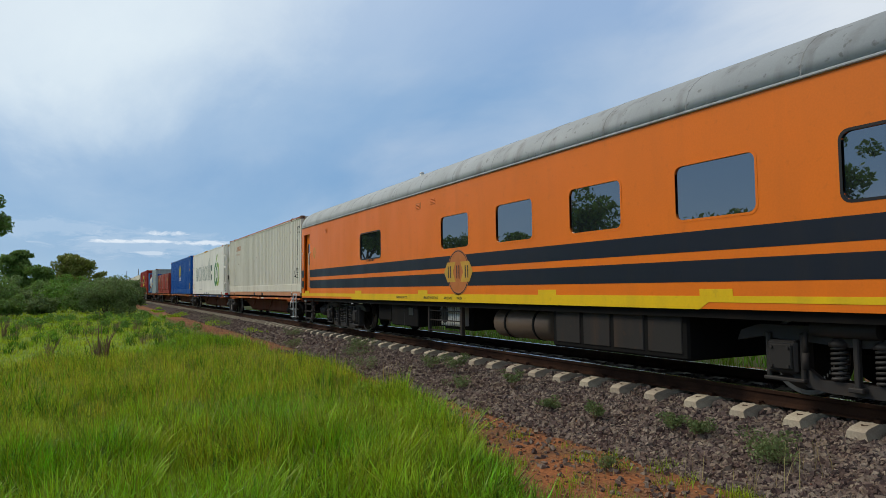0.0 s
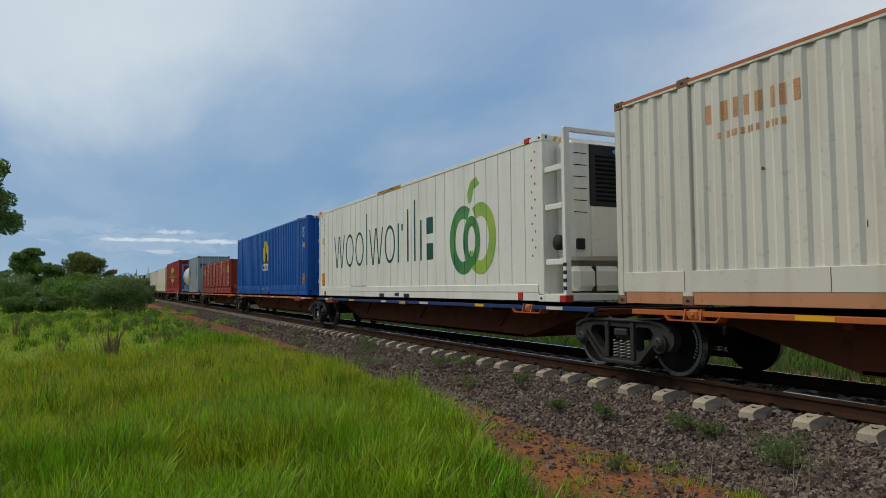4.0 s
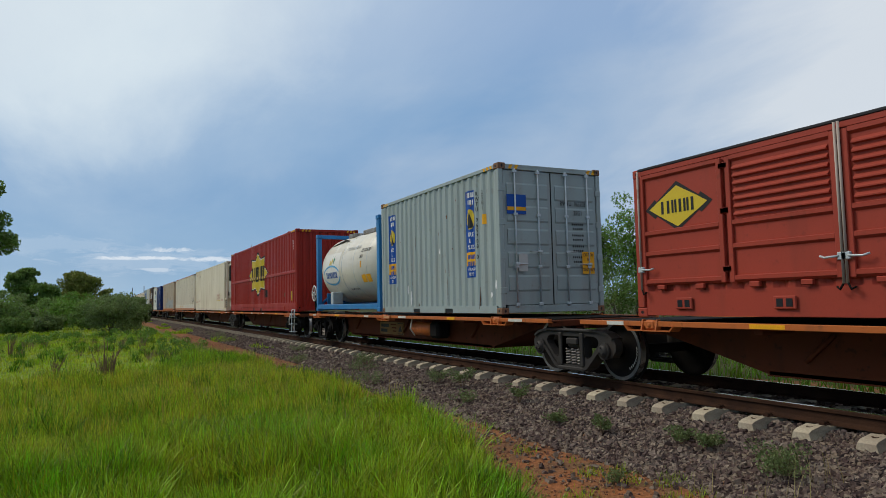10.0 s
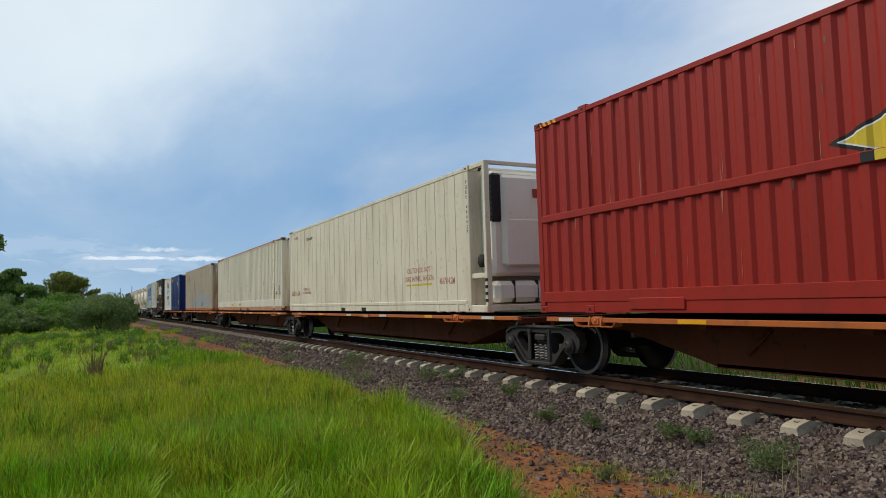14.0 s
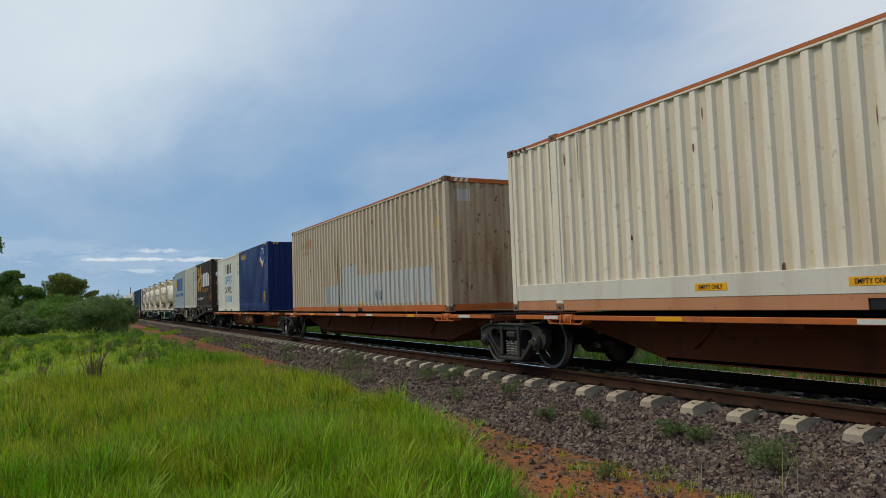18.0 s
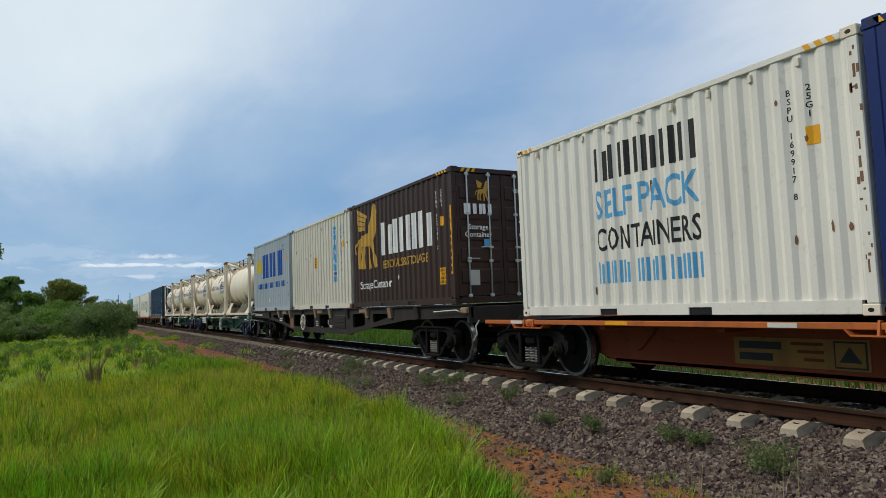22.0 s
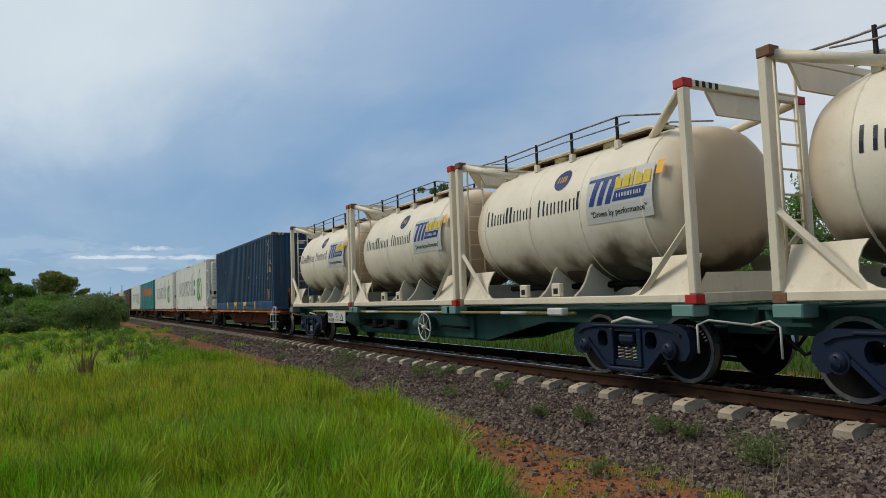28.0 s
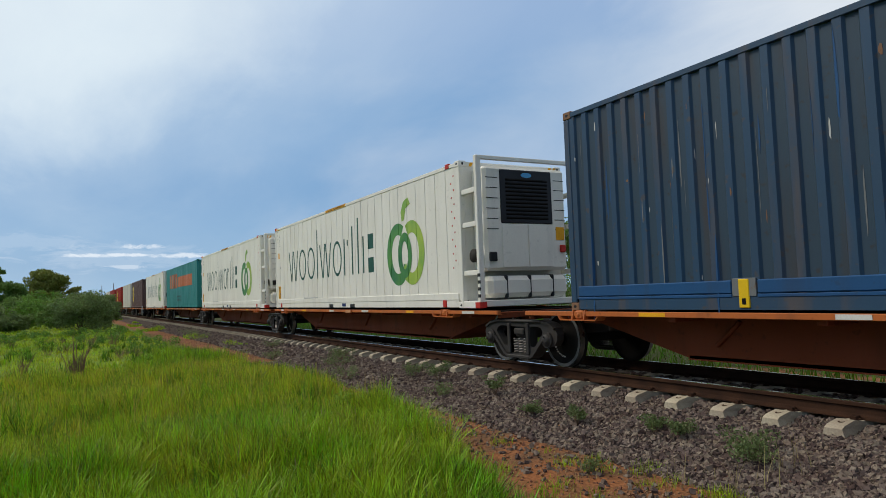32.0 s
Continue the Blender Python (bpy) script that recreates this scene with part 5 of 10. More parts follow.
def pack(head, joints, tail, beams, sills, lugs, gear, wheel=""):
    """Five platforms with shared bogies between them."""
    edges = [head - 1.35, *joints, tail + 1.35]
    for i in range(5):
        b = []
        if i == 0:
            b.append((head, BOGIE_D))
        b.append((joints[i], BOGIE) if i < 4 else (tail, BOGIE_D))
        g = 0.32
        well_wagon(edges[i] + (0 if i == 0 else g), edges[i + 1] - (0 if i == 4 else g), beams[i], sills[i], lugs[i], L5 if i not in (1,) or sills[i] is M_SILL else "articulated container wagon platform with a navy sill and a rusty belly", b, -1 if i == 0 else 1 if i == 4 else 0, (i == 0 and wheel == "head") or (i == 4 and wheel == "tail"), gear=gear if i == 4 else 0)


pack(25.95, JOINTS_A, 100.75, [M_BEAM, M_BEAM, M_BEAM, M_BEAM, M_BEAM], [M_SILL, M_SILLB, M_SILL, M_SILL, M_SILL], [(26.0, 37.8), (41.6, 53.3), (57.6, 69.3), (73.4, 85.0), (89.1, 94.8, 100.9)], 93.05, "tail")
pack(104.78, JOINTS_B, 180.2, [M_BEAM, M_BEAM, M_BEAM, M_BEAM, M_BEAMO], [M_SILL] * 5, [(105.1, 116.8), (121.2, 132.9), (136.5, 148.3), (152.4, 164.2), (168.2, 174.0, 180.0)], 172.75)
pack(242.75, JOINTS_C, 317.9, [M_BEAMO, M_BEAMO, M_BEAMO, M_BEAM, M_BEAM], [M_SILL] * 5, [(242.7, 254.4), (258.6, 270.2), (274.4, 286.2), (290.2, 302.0), (306.0, 317.2)], 311.0, "head")
pack(322.5, (336.1, 351.9, 367.7, 383.5), 397.4, [M_BEAM] * 5, [M_SILL] * 5, [(323, 334), (338, 350), (354, 366), (370, 382), (386, 396)], 390.0)

# loads -------------------------------------------------------------------
def bars_word(n, width, height, weight=0.7, gap=0.16, pattern=(1, 1, 2, 1, 2), seed=0):
    """A painted word as plain blocks: n pieces of the word's size, solid or split in two uprights."""
    fl, w = [], width / n
    for i in range(n):
        a = -width / 2 + i * w + w * gap / 2
        b = a + w * (1 - gap)
        if pattern[(i + seed) % len(pattern)] == 2:
            t = (b - a) * weight * 0.5
            fl += [bar(a, a + t, -height / 2, height / 2), bar(b - t, b, -height / 2, height / 2)]
        else:
            m = (b - a) * weight * 0.62
            c = (a + b) / 2
            fl.append(bar(c - m / 2, c + m / 2, -height / 2, height / 2))
    return joined(*fl)


def word_blocks(pattern, width, height, weight=0.72, gap=0.18):
    """A painted word as plain blocks in its rhythm: A is a tall block, l an upright, x a low block, a space a gap."""
    wide = {"A": 1.3, "l": 0.62, "x": 1.0, " ": 0.7}
    unit = width / sum(wide[k] for k in pattern)
    fl, x = [], -width / 2
    for i, k in enumerate(pattern):
        w = wide[k] * unit
        a, b = x + w * gap / 2, x + w * (1 - gap / 2)
        top = height / 2 if k in "Al" else height * 0.18
        t = (b - a) * weight * 0.5
        if k == "l":
            fl.append(bar(a, a + (b - a) * 0.7, -height / 2, top))
        elif k != " ":
            fl += [bar(a, a + t, -height / 2, top), bar(b - t, b, -height / 2, top if (i % 3) else top - height * 0.12)]
        x += w
    return joined(*fl)


def star(cx, cy, rx, ry, n=8, inner=0.72):
    return [(cx + (rx if k % 2 == 0 else rx * inner) * math.cos(math.pi * k / n + math.pi / 2), cy + (ry if k % 2 == 0 else ry * inner) * math.sin(math.pi * k / n + math.pi / 2)) for k in range(2 * n)]


def badge(c, u, z, rx, ry, n, inner, letters, edge=0.09):
    """A yellow starred badge with a black edge and black blocks."""
    c.mark("emblem_edge", flat_shape(star(0, 0, rx, ry, n, inner)), u, z, M_INKB, "", 0.003)
    c.mark("emblem_edge", flat_shape(star(0, 0, rx - edge, ry - edge, n, inner)), u, z, M_INKW, "", 0.0045)
    c.mark("emblem", flat_shape(star(0, 0, rx - edge - 0.05, ry - edge - 0.04, n, inner)), u, z, M_EMBLEM, "sun-yellow star emblem", 0.006)
    c.mark("emblem_blocks", bars_word(letters, rx * 1.42, ry * 0.62, 0.85, 0.14), u, z, M_INKB, "", 0.009)


def small_print(c, u, z, w, rows, mat, end=False, step=0.09):
    fl = [moved(bars_word(6 - (k % 3), w * (1 - 0.12 * (k % 3)), step * 0.45, 1.3, 0.2, (1,)), 0, -k * step) for k in range(rows)]
    (c.mark_end if end else c.mark)("small_print", joined(*fl), u, z, mat)


def dents(c, n, mat, seed, w=0.05, h=0.12, lo=0.3, hi=0.9):
    """Scuffs and chips in the near wall's paint."""
    r = random.Random(seed)
    for _ in range(n):
        u, z = r.uniform(-c.L / 2 + 0.2, c.L / 2 - 0.2), r.uniform(c.H * lo * 0.3, c.H * hi)
        a, b = w * r.uniform(0.2, 0.9), h * r.uniform(0.2, 1.2)
        c.mark("paint_chip", flat_shape([(x * (1 + 0.3 * r.uniform(-1, 1)), y * (1 + 0.3 * r.uniform(-1, 1))) for x, y in ellipse(0, 0, a / 2, b / 2, 7)]), u, z, mat, "", 0.0035)


# long cream container behind the coach
C1 = Box("long cream ribbed rail container with orange base rails and faded emblem", 14.60, M_CREAM, ribs=(0.32, 0.17), depth=0.028, height=2.96, post_at=6.02, bottom=M_PEACH, casting=M_CASTR, rail=0.14)
C1.mark("emblem_blocks", moved(bars_word(6, 1.5, 0.24, 0.7, 0.2), 0, 0.15), 4.95, 2.25, M_INKO)
C1.mark("emblem_blocks", bars_word(9, 1.0, 0.08, 0.8, 0.2), 4.95, 2.10, M_INKO)
C1.serial("SCFU 912369 3", "MFG1", -6.72, 1.98, M_INKB, 0.12, 0.098)
C1.mark("caution_words", moved(bars_word(6, 0.30, 0.05, 1.3, 0.2, (1,)), 0, 0.14), -6.72, 0.90, M_INKB)
small_print(C1, -6.72, 0.98, 0.32, 4, M_INKB)
C1.mark("warning_triangle", flat_shape([(-0.14, -0.12), (0.14, -0.12), (0.0, 0.14)]), -6.33, 0.84, M_INKB)
C1.mark("warning_triangle", flat_shape([(-0.09, -0.09), (0.09, -0.09), (0.0, 0.08)]), -6.33, 0.84, M_CREAM, "", 0.006)
for u in (1.05, 3.1):
    C1.mark("painted_word", lettering("EMPTY ONLY", 0.11), u, 0.27, M_INKB)
part("base_band", Shape().box(-1.222, -1.18, -7.17, 7.17, 0.175, 0.45, 0, 0.006), M_CREAM, C1.ob)
for k in range(7):
    part("band_joint", Shape().box(-1.224, -1.221, -6.0 + 2 * k, -5.99 + 2 * k, 0.18, 0.445), M_CASTR, C1.ob)
part("top_stripe", Shape().box(-1.2215, -1.18, -7.12, 7.12, 2.895, 2.935), M_SILL, C1.ob)
C1.hazard((-1,), 4, M_INKB)
dents(C1, 16, M_CASTR, 1)
small_print(C1, 0.6, 1.35, 0.35, 5, M_INKB, True)
on_train(C1.ob, 31.93, 1.0)


# white reefers with a green emblem
def reefer_bay(c, label_unit, style):
    """The open bay at a reefer's front: outer posts, braces, the cooling unit and its tank."""
    l, w, h, ob = c.L / 2, c.W / 2, c.H, c.ob
    f = l + 0.60
    for sx in (-1, 1):
        part("bay_post", Shape().box(sx * (w - 0.02), sx * (w - 0.13), -f, -f + 0.10, 0.0, h, 0, 0.012), c.mat, ob)
        for z in ((0.62, 1.55, 2.2) if style == "wide" else (0.66, h - 0.1)):
            part("bay_brace", Shape().box(sx * (w - 0.03), sx * (w - 0.10), -f + 0.1, -l, z, z + 0.10, 0, 0.01), c.mat, ob)
        part("bay_sill", Shape().box(sx * w, sx * (w - 0.12), -f, -l + 0.01, 0.0, 0.14, 0, 0.01), c.mat, ob)
        part("bay_casting", Shape().box(sx * (w + 0.004), sx * (w - 0.16), -f - 0.004, -f + 0.17, 0.0, 0.12, 0, 0.01), M_REDP if style == "wide" else c.mat, ob)
    part("bay_floor", Shape().box(-w + 0.1, w - 0.1, -f + 0.02, -l, 0.02, 0.14, 0, 0.01), c.mat, ob)
    part("bay_header", Shape().box(-w + 0.1, w - 0.1, -f, -f + 0.07, h - 0.08, h, 0, 0.01), c.mat, ob)
    unit = part("cooling_unit", Shape().box(-0.98, 0.98, -l - 0.46, -l + 0.02, 0.70, h - 0.16, 0, 0.06), M_WHITE, ob, label_unit)
    if style == "wide":
        part("grille_panel", Shape().box(-0.62, 0.62, -l - 0.485, -l - 0.45, 1.62, h - 0.22, 0, 0.02), M_BLACK, unit)
        for k in range(11):
            part("grille_slat", Shape().sweep([(-l - 0.486, 1.70 + k * 0.075), (-l - 0.505, 1.72 + k * 0.075), (-l - 0.486, 1.745 + k * 0.075)], "x", -0.5, 0.5), M_DARK, unit)
        part("unit_badge", Shape().sweep(ellipse(0, h - 0.32, 0.13, 0.05, 14), "y", -l - 0.49, -l - 0.484), M_INKC, unit)
        for x in (-0.62, 0.0):
            part("unit_door", Shape().box(x + 0.012, x + 0.608, -l - 0.48, -l - 0.45, 0.76, 1.60, 0, 0.012), M_WHITE, unit)
        for k in range(6):
            part("unit_slat", Shape().box(0.68, 0.94, -l - 0.467, -l - 0.455, 1.5 + 0.2 * k, 1.512 + 0.2 * k), M_DARK, unit)
            part("unit_slat", Shape().box(-0.94, -0.68, -l - 0.467, -l - 0.455, 1.5 + 0.2 * k, 1.512 + 0.2 * k), M_DARK, unit)
        part("control_box", Shape().box(-0.92, -0.76, -l - 0.52, -l - 0.45, 0.88, 1.06, 0, 0.015), M_BLACK, unit)
        part("plug_socket", Shape().box(0.78, 0.90, -l - 0.52, -l - 0.45, 1.05, 1.2, 0, 0.015), M_REDP, unit)
        part("warning_plate", Shape().box(0.70, 0.90, -l - 0.472, -l - 0.458, 1.30, 1.56), M_INKY, unit)
    else:
        part("unit_dome", Shape().box(-0.80, 0.80, -l - 0.56, -l - 0.40, 0.86, h - 0.24, 0, 0.10), M_WHITE, unit)
        part("unit_door", Shape().box(-0.74, 0.02, -l - 0.575, -l - 0.55, 0.9, 1.80, 0, 0.02), M_WHITE, unit)
        part("unit_door", Shape().box(0.04, 0.76, -l - 0.575, -l - 0.55, 0.9, 1.80, 0, 0.02), M_WHITE, unit)
        part("side_vent", Shape().box(-1.0, -0.78, -l - 0.50, -l - 0.10, 1.75, h - 0.22, 0, 0.04), M_BLACK, unit)
        for k in range(7):
            part("vent_slat", Shape().box(-1.008, -0.99, -l - 0.46, -l - 0.14, 1.84 + 0.11 * k, 1.862 + 0.11 * k), M_DARK, unit)
        part("status_light_box", Shape().box(-0.10, 0.05, -l - 0.59, -l - 0.56, 2.25, 2.42, 0, 0.01), M_BRICK, unit)
        part("door_latch", Shape().box(0.20, 0.30, -l - 0.60, -l - 0.57, 1.15, 1.27, 0, 0.01), M_BLACK, unit)
    tank = part("fuel_tank", Shape().box(-0.95, 0.95, -l - 0.50, -l - 0.08, 0.18, 0.60, 0, 0.09), M_WHITE, ob, "white strapped fuel tank")
    for x in (-0.55, 0.0, 0.55):
        part("tank_strap", Shape().box(x - 0.03, x + 0.03, -l - 0.51, -l - 0.075, 0.17, 0.61, 0, 0.03), M_BLACK, tank)
    for k in range(4):
        part("hazard_stripe", Shape().box(-w - 0.002 + 0.018, -w + 0.03, -f - 0.002, -f + 0.08, 0.2 + 0.13 * k, 0.26 + 0.13 * k), M_INKB, ob)
    part("cable_reel", Shape().lathe([(-0.06, 0), (-0.06, 0.13), (0.06, 0.13), (0.06, 0)], "x", (-w + 0.16, -l - 0.25, 1.0), 14), M_GREYW, ob)


def green_word(c, u0, u1, mat):
    """A large thin-stroked word as plain uprights and rings."""
    w = u0 - u1
    wide = {"v": 1.40, "o": 1.08, "l": 0.42, "r": 0.62, "t": 0.58, "h": 0.90, "s": 0.72}
    kinds = "voolvorths"
    unit = w / sum(wide[k] for k in kinds)
    x, fl = -w / 2, []

    def slant(a, b, t=0.075):
        """A leaning plain bar from a at the foot to b at the top."""
        return flat_shape([(a - t / 2, -0.5), (a + t / 2, -0.5), (b + t / 2, 0.5), (b - t / 2, 0.5)])

    for kind in kinds:
        m = x + wide[kind] * unit / 2
        h = wide[kind] * unit / 2
        if kind == "o":
            fl.append(ring(m, 0, h * 0.82, 0.50, 0.08))
        elif kind == "v":
            fl += [slant(m - h * 0.45, m - h * 0.86), slant(m - h * 0.36, m - h * 0.06), slant(m + h * 0.36, m + h * 0.06), slant(m + h * 0.45, m + h * 0.86)]
        elif kind == "l":
            fl.append(bar(m - 0.045, m + 0.045, -0.50, 0.98))
        elif kind == "t":
            fl.append(bar(m - 0.045, m + 0.045, -0.50, 0.80))
        elif kind == "s":
            fl += [bar(m - h * 0.6, m + h * 0.6, 0.10, 0.48), bar(m - h * 0.6, m + h * 0.6, -0.5, -0.12)]
        else:
            fl += [bar(m - h * 0.62, m - h * 0.62 + 0.085, -0.5, 0.5 if kind == "r" else 0.98), bar(m + h * 0.35, m + h * 0.35 + 0.085, -0.5 if kind == "h" else 0.30, 0.46)]
        x += wide[kind] * unit
    c.mark("painted_word_shape", joined(*fl), (u0 + u1) / 2, 1.40, mat, "thin dark green painted shapes")


def apple(c, u):
    """A round two-tone green emblem of plain bands with a leaf."""
    c.mark("emblem_band", ring(-0.36, 1.24, 0.62, 0.72, 0.27, 30, 60, 330), u, 0, M_LEAFG, "dark green band")
    c.mark("emblem_band", ring(0.36, 1.24, 0.62, 0.72, 0.27, 30, -150, 120), u, 0, M_LIME, "lime green band", 0.005)
    c.mark("emblem_band", ring(0.0, 1.20, 0.36, 0.52, 0.20, 26), u, 0, M_LEAFG, "", 0.007)
    c.mark("emblem_leaf", flat_shape([(-0.12, 1.98), (-0.16, 2.2), (-0.02, 2.42), (0.22, 2.50), (0.34, 2.34), (0.10, 2.26), (0.0, 2.0)]), u, 0, M_LIME, "", 0.005)


def green_reefer(label, mat=M_WHITE):
    c = Box(label, 13.55, mat, width=2.5, flatside=True)
    green_word(c, 5.12, -2.5, M_INKG)
    apple(c, -4.2)
    part("base_band", Shape().box(-1.256, -1.20, -6.6, 6.6, 0.16, 0.30, 0, 0.01), mat, c.ob)
    part("base_pocket", Shape().box(-1.258, -1.20, -0.35, -0.10, 0.05, 0.13), M_NAVY, c.ob)
    part("roof_notice", Shape().box(-1.254, -1.24, -0.52, 1.13, 2.80, 2.875), M_INKY, c.ob, "yellow roof warning strip")
    c.mark("roof_words", lettering("DO NOT STACK 20' CONTAINERS ON ROOF", 0.078, 0.95), 0.30, 2.838, M_INKB, "", 0.008)
    c.notice(6.30, 0.55, 0.30, 0.44, ("CAUTION", "9'6'' HIGH", "2.5m WIDE", "46'6'' LONG"))
    c.mark("warning_plate", bar(-0.08, 0.08, -0.10, 0.10), 6.34, 1.86, M_INKY)
    c.serial("722320 1", "", 6.20, 2.0, M_INKB, 0.11, 0.16)
    c.serial("MPR1", "", 6.42, 2.55, M_INKB, 0.10, 0.12)
    for k in range(14):
        c.mark("rivet_mark", flat_shape(ellipse(0, 0, 0.022, 0.022, 8)), -6.42 - 0.10 * (k % 2), 0.8 + 0.14 * k, M_REDP)
    for u in (6.66, -6.3):
        part("roof_lug", Shape().box(-1.262, -1.2, u - 0.08, u + 0.08, 2.80, 2.90, 0, 0.01), M_REDP, c.ob)
    part("base_lug", Shape().box(-1.262, -1.2, 6.0, 6.14, 0.02, 0.16, 0, 0.01), M_REDP, c.ob)
    part("base_lug", Shape().box(-1.262, -1.2, -6.1, -5.95, 0.02, 0.16, 0, 0.01), M_REDP, c.ob)
    c.hazard((1,), 3)
    part("side_grime", Shape().box(-1.2565, -1.25, 2.0, 3.4, 0.30, 0.33), M_PATCH, c.ob)
    for z in (0.5, 1.2, 1.9, 2.5):
        part("rear_hinge", Shape().box(-1.27, -1.2, 6.70, 6.80, z - 0.06, z + 0.06, 0, 0.01), mat, c.ob)
    reefer_bay(c, "white cooling unit with a black grille", "wide")
    return c


C2 = green_reefer("white insulated reefer container with a two-tone green emblem")
on_train(C2.ob, 47.83, 1.0)
for y in (264.55, 280.3, 311.6):
    TRAIN.append(copy_thing(C2.ob, pose(DC, y, 0.98)))

# cobalt blue long container
C3 = Box("cobalt blue ribbed long container with a yellow oval emblem", 14.65, M_BLUE, width=2.5, pitch=0.30, ribs=(0.32, 0.14), height=2.97, post_at=6.02, rail=0.14)


def wolf_oval(c, u, z, s, end=False):
    mk = c.mark_end if end else c.mark
    mk("emblem", flat_shape(ellipse(0, 0, 0.56 * s, 0.60 * s, 26)), u, z, M_EMBLEM, "yellow oval emblem", 0.003)
    mk("emblem_shape", flat_shape([(-0.22 * s, -0.5 * s), (0.34 * s, -0.42 * s), (0.16 * s, -0.05 * s), (0.02 * s, 0.42 * s), (-0.12 * s, 0.25 * s), (-0.1 * s, -0.1 * s)]), u, z, M_INKB, "", 0.006)
    mk("emblem_band", bar(-0.60 * s, 0.60 * s, -0.80 * s, -0.50 * s), u, z, M_INKW, "", 0.008)
    mk("emblem_blocks", bars_word(9, 1.08 * s, 0.17 * s, 0.8), u, z - 0.65 * s, M_NAVY, "", 0.011)


wolf_oval(C3, 0.0, 1.88, 0.98)
wolf_oval(C3, 0.40, 2.42, 0.24, True)
C3.serial("RVTU 922128 5", "MEGB", -6.46, 1.95, M_INKW, 0.115, 0.098)
C3.notice(-6.74, 0.62, 0.28, 0.42, ("CAUTION", "9'6'' HIGH", "2.5m WIDE", "CONTAINER"))
C3.mark("warning_plate", bar(-0.07, 0.07, -0.1, 0.1), -6.74, 1.90, M_INKY)
C3.notice(-0.98, 0.62, 0.24, 0.42, ("CAUTION", "9'6'' HIGH", "CONTAINER"), end=True)
C3.mark_end("serial_number", stacked("RVTU 922128 5", 0.115, 0.11), -0.82, 1.95, M_INKW)
C3.mark_end("size_code", stacked("MEGB", 0.115, 0.11), -0.58, 2.35, M_INKW)
for u in (0.5, -0.5):
    C3.mark("pocket_words", bar(-0.2, 0.2, -0.04, 0.04), u, 0.24, M_INKY)
part("base_band", Shape().box(-1.252, -1.2, -7.15, 7.15, 0.175, 0.38, 0, 0.006), M_BLUE, C3.ob)
for k in range(6):
    part("band_gusset", Shape().box(-1.262, -1.25, -5.0 + 2.0 * k, -4.96 + 2.0 * k, 0.18, 0.39), M_BLUE, C3.ob)
C3.hazard((-1, 1), 4)
for u in (0.51, -0.53):
    part("pocket_plate", Shape().box(-1.258, -1.24, u - 0.14, u + 0.14, 0.215, 0.285, 0, 0.004), M_YELLOW, C3.ob, "yellow fork pocket plate")
    fl = lettering("EMPTY LIFT ONLY", 0.062, 0.62)
    marking("plate_word", ([(-a, b) for a, b in fl[0]], [q[::-1] for q in fl[1]]), u, 0.25, M_INKB, C3.ob, lambda v, z, up: (-1.258 - up, v, z), (), "", 0.002)
on_train(C3.ob, 63.47, 1.0)


# brick red half-height container with drop doors
M_ROD = paint("worn grey-red rod paint", (0.42, 0.34, 0.29), (0.20, 0.06, 0.04), 0.5)


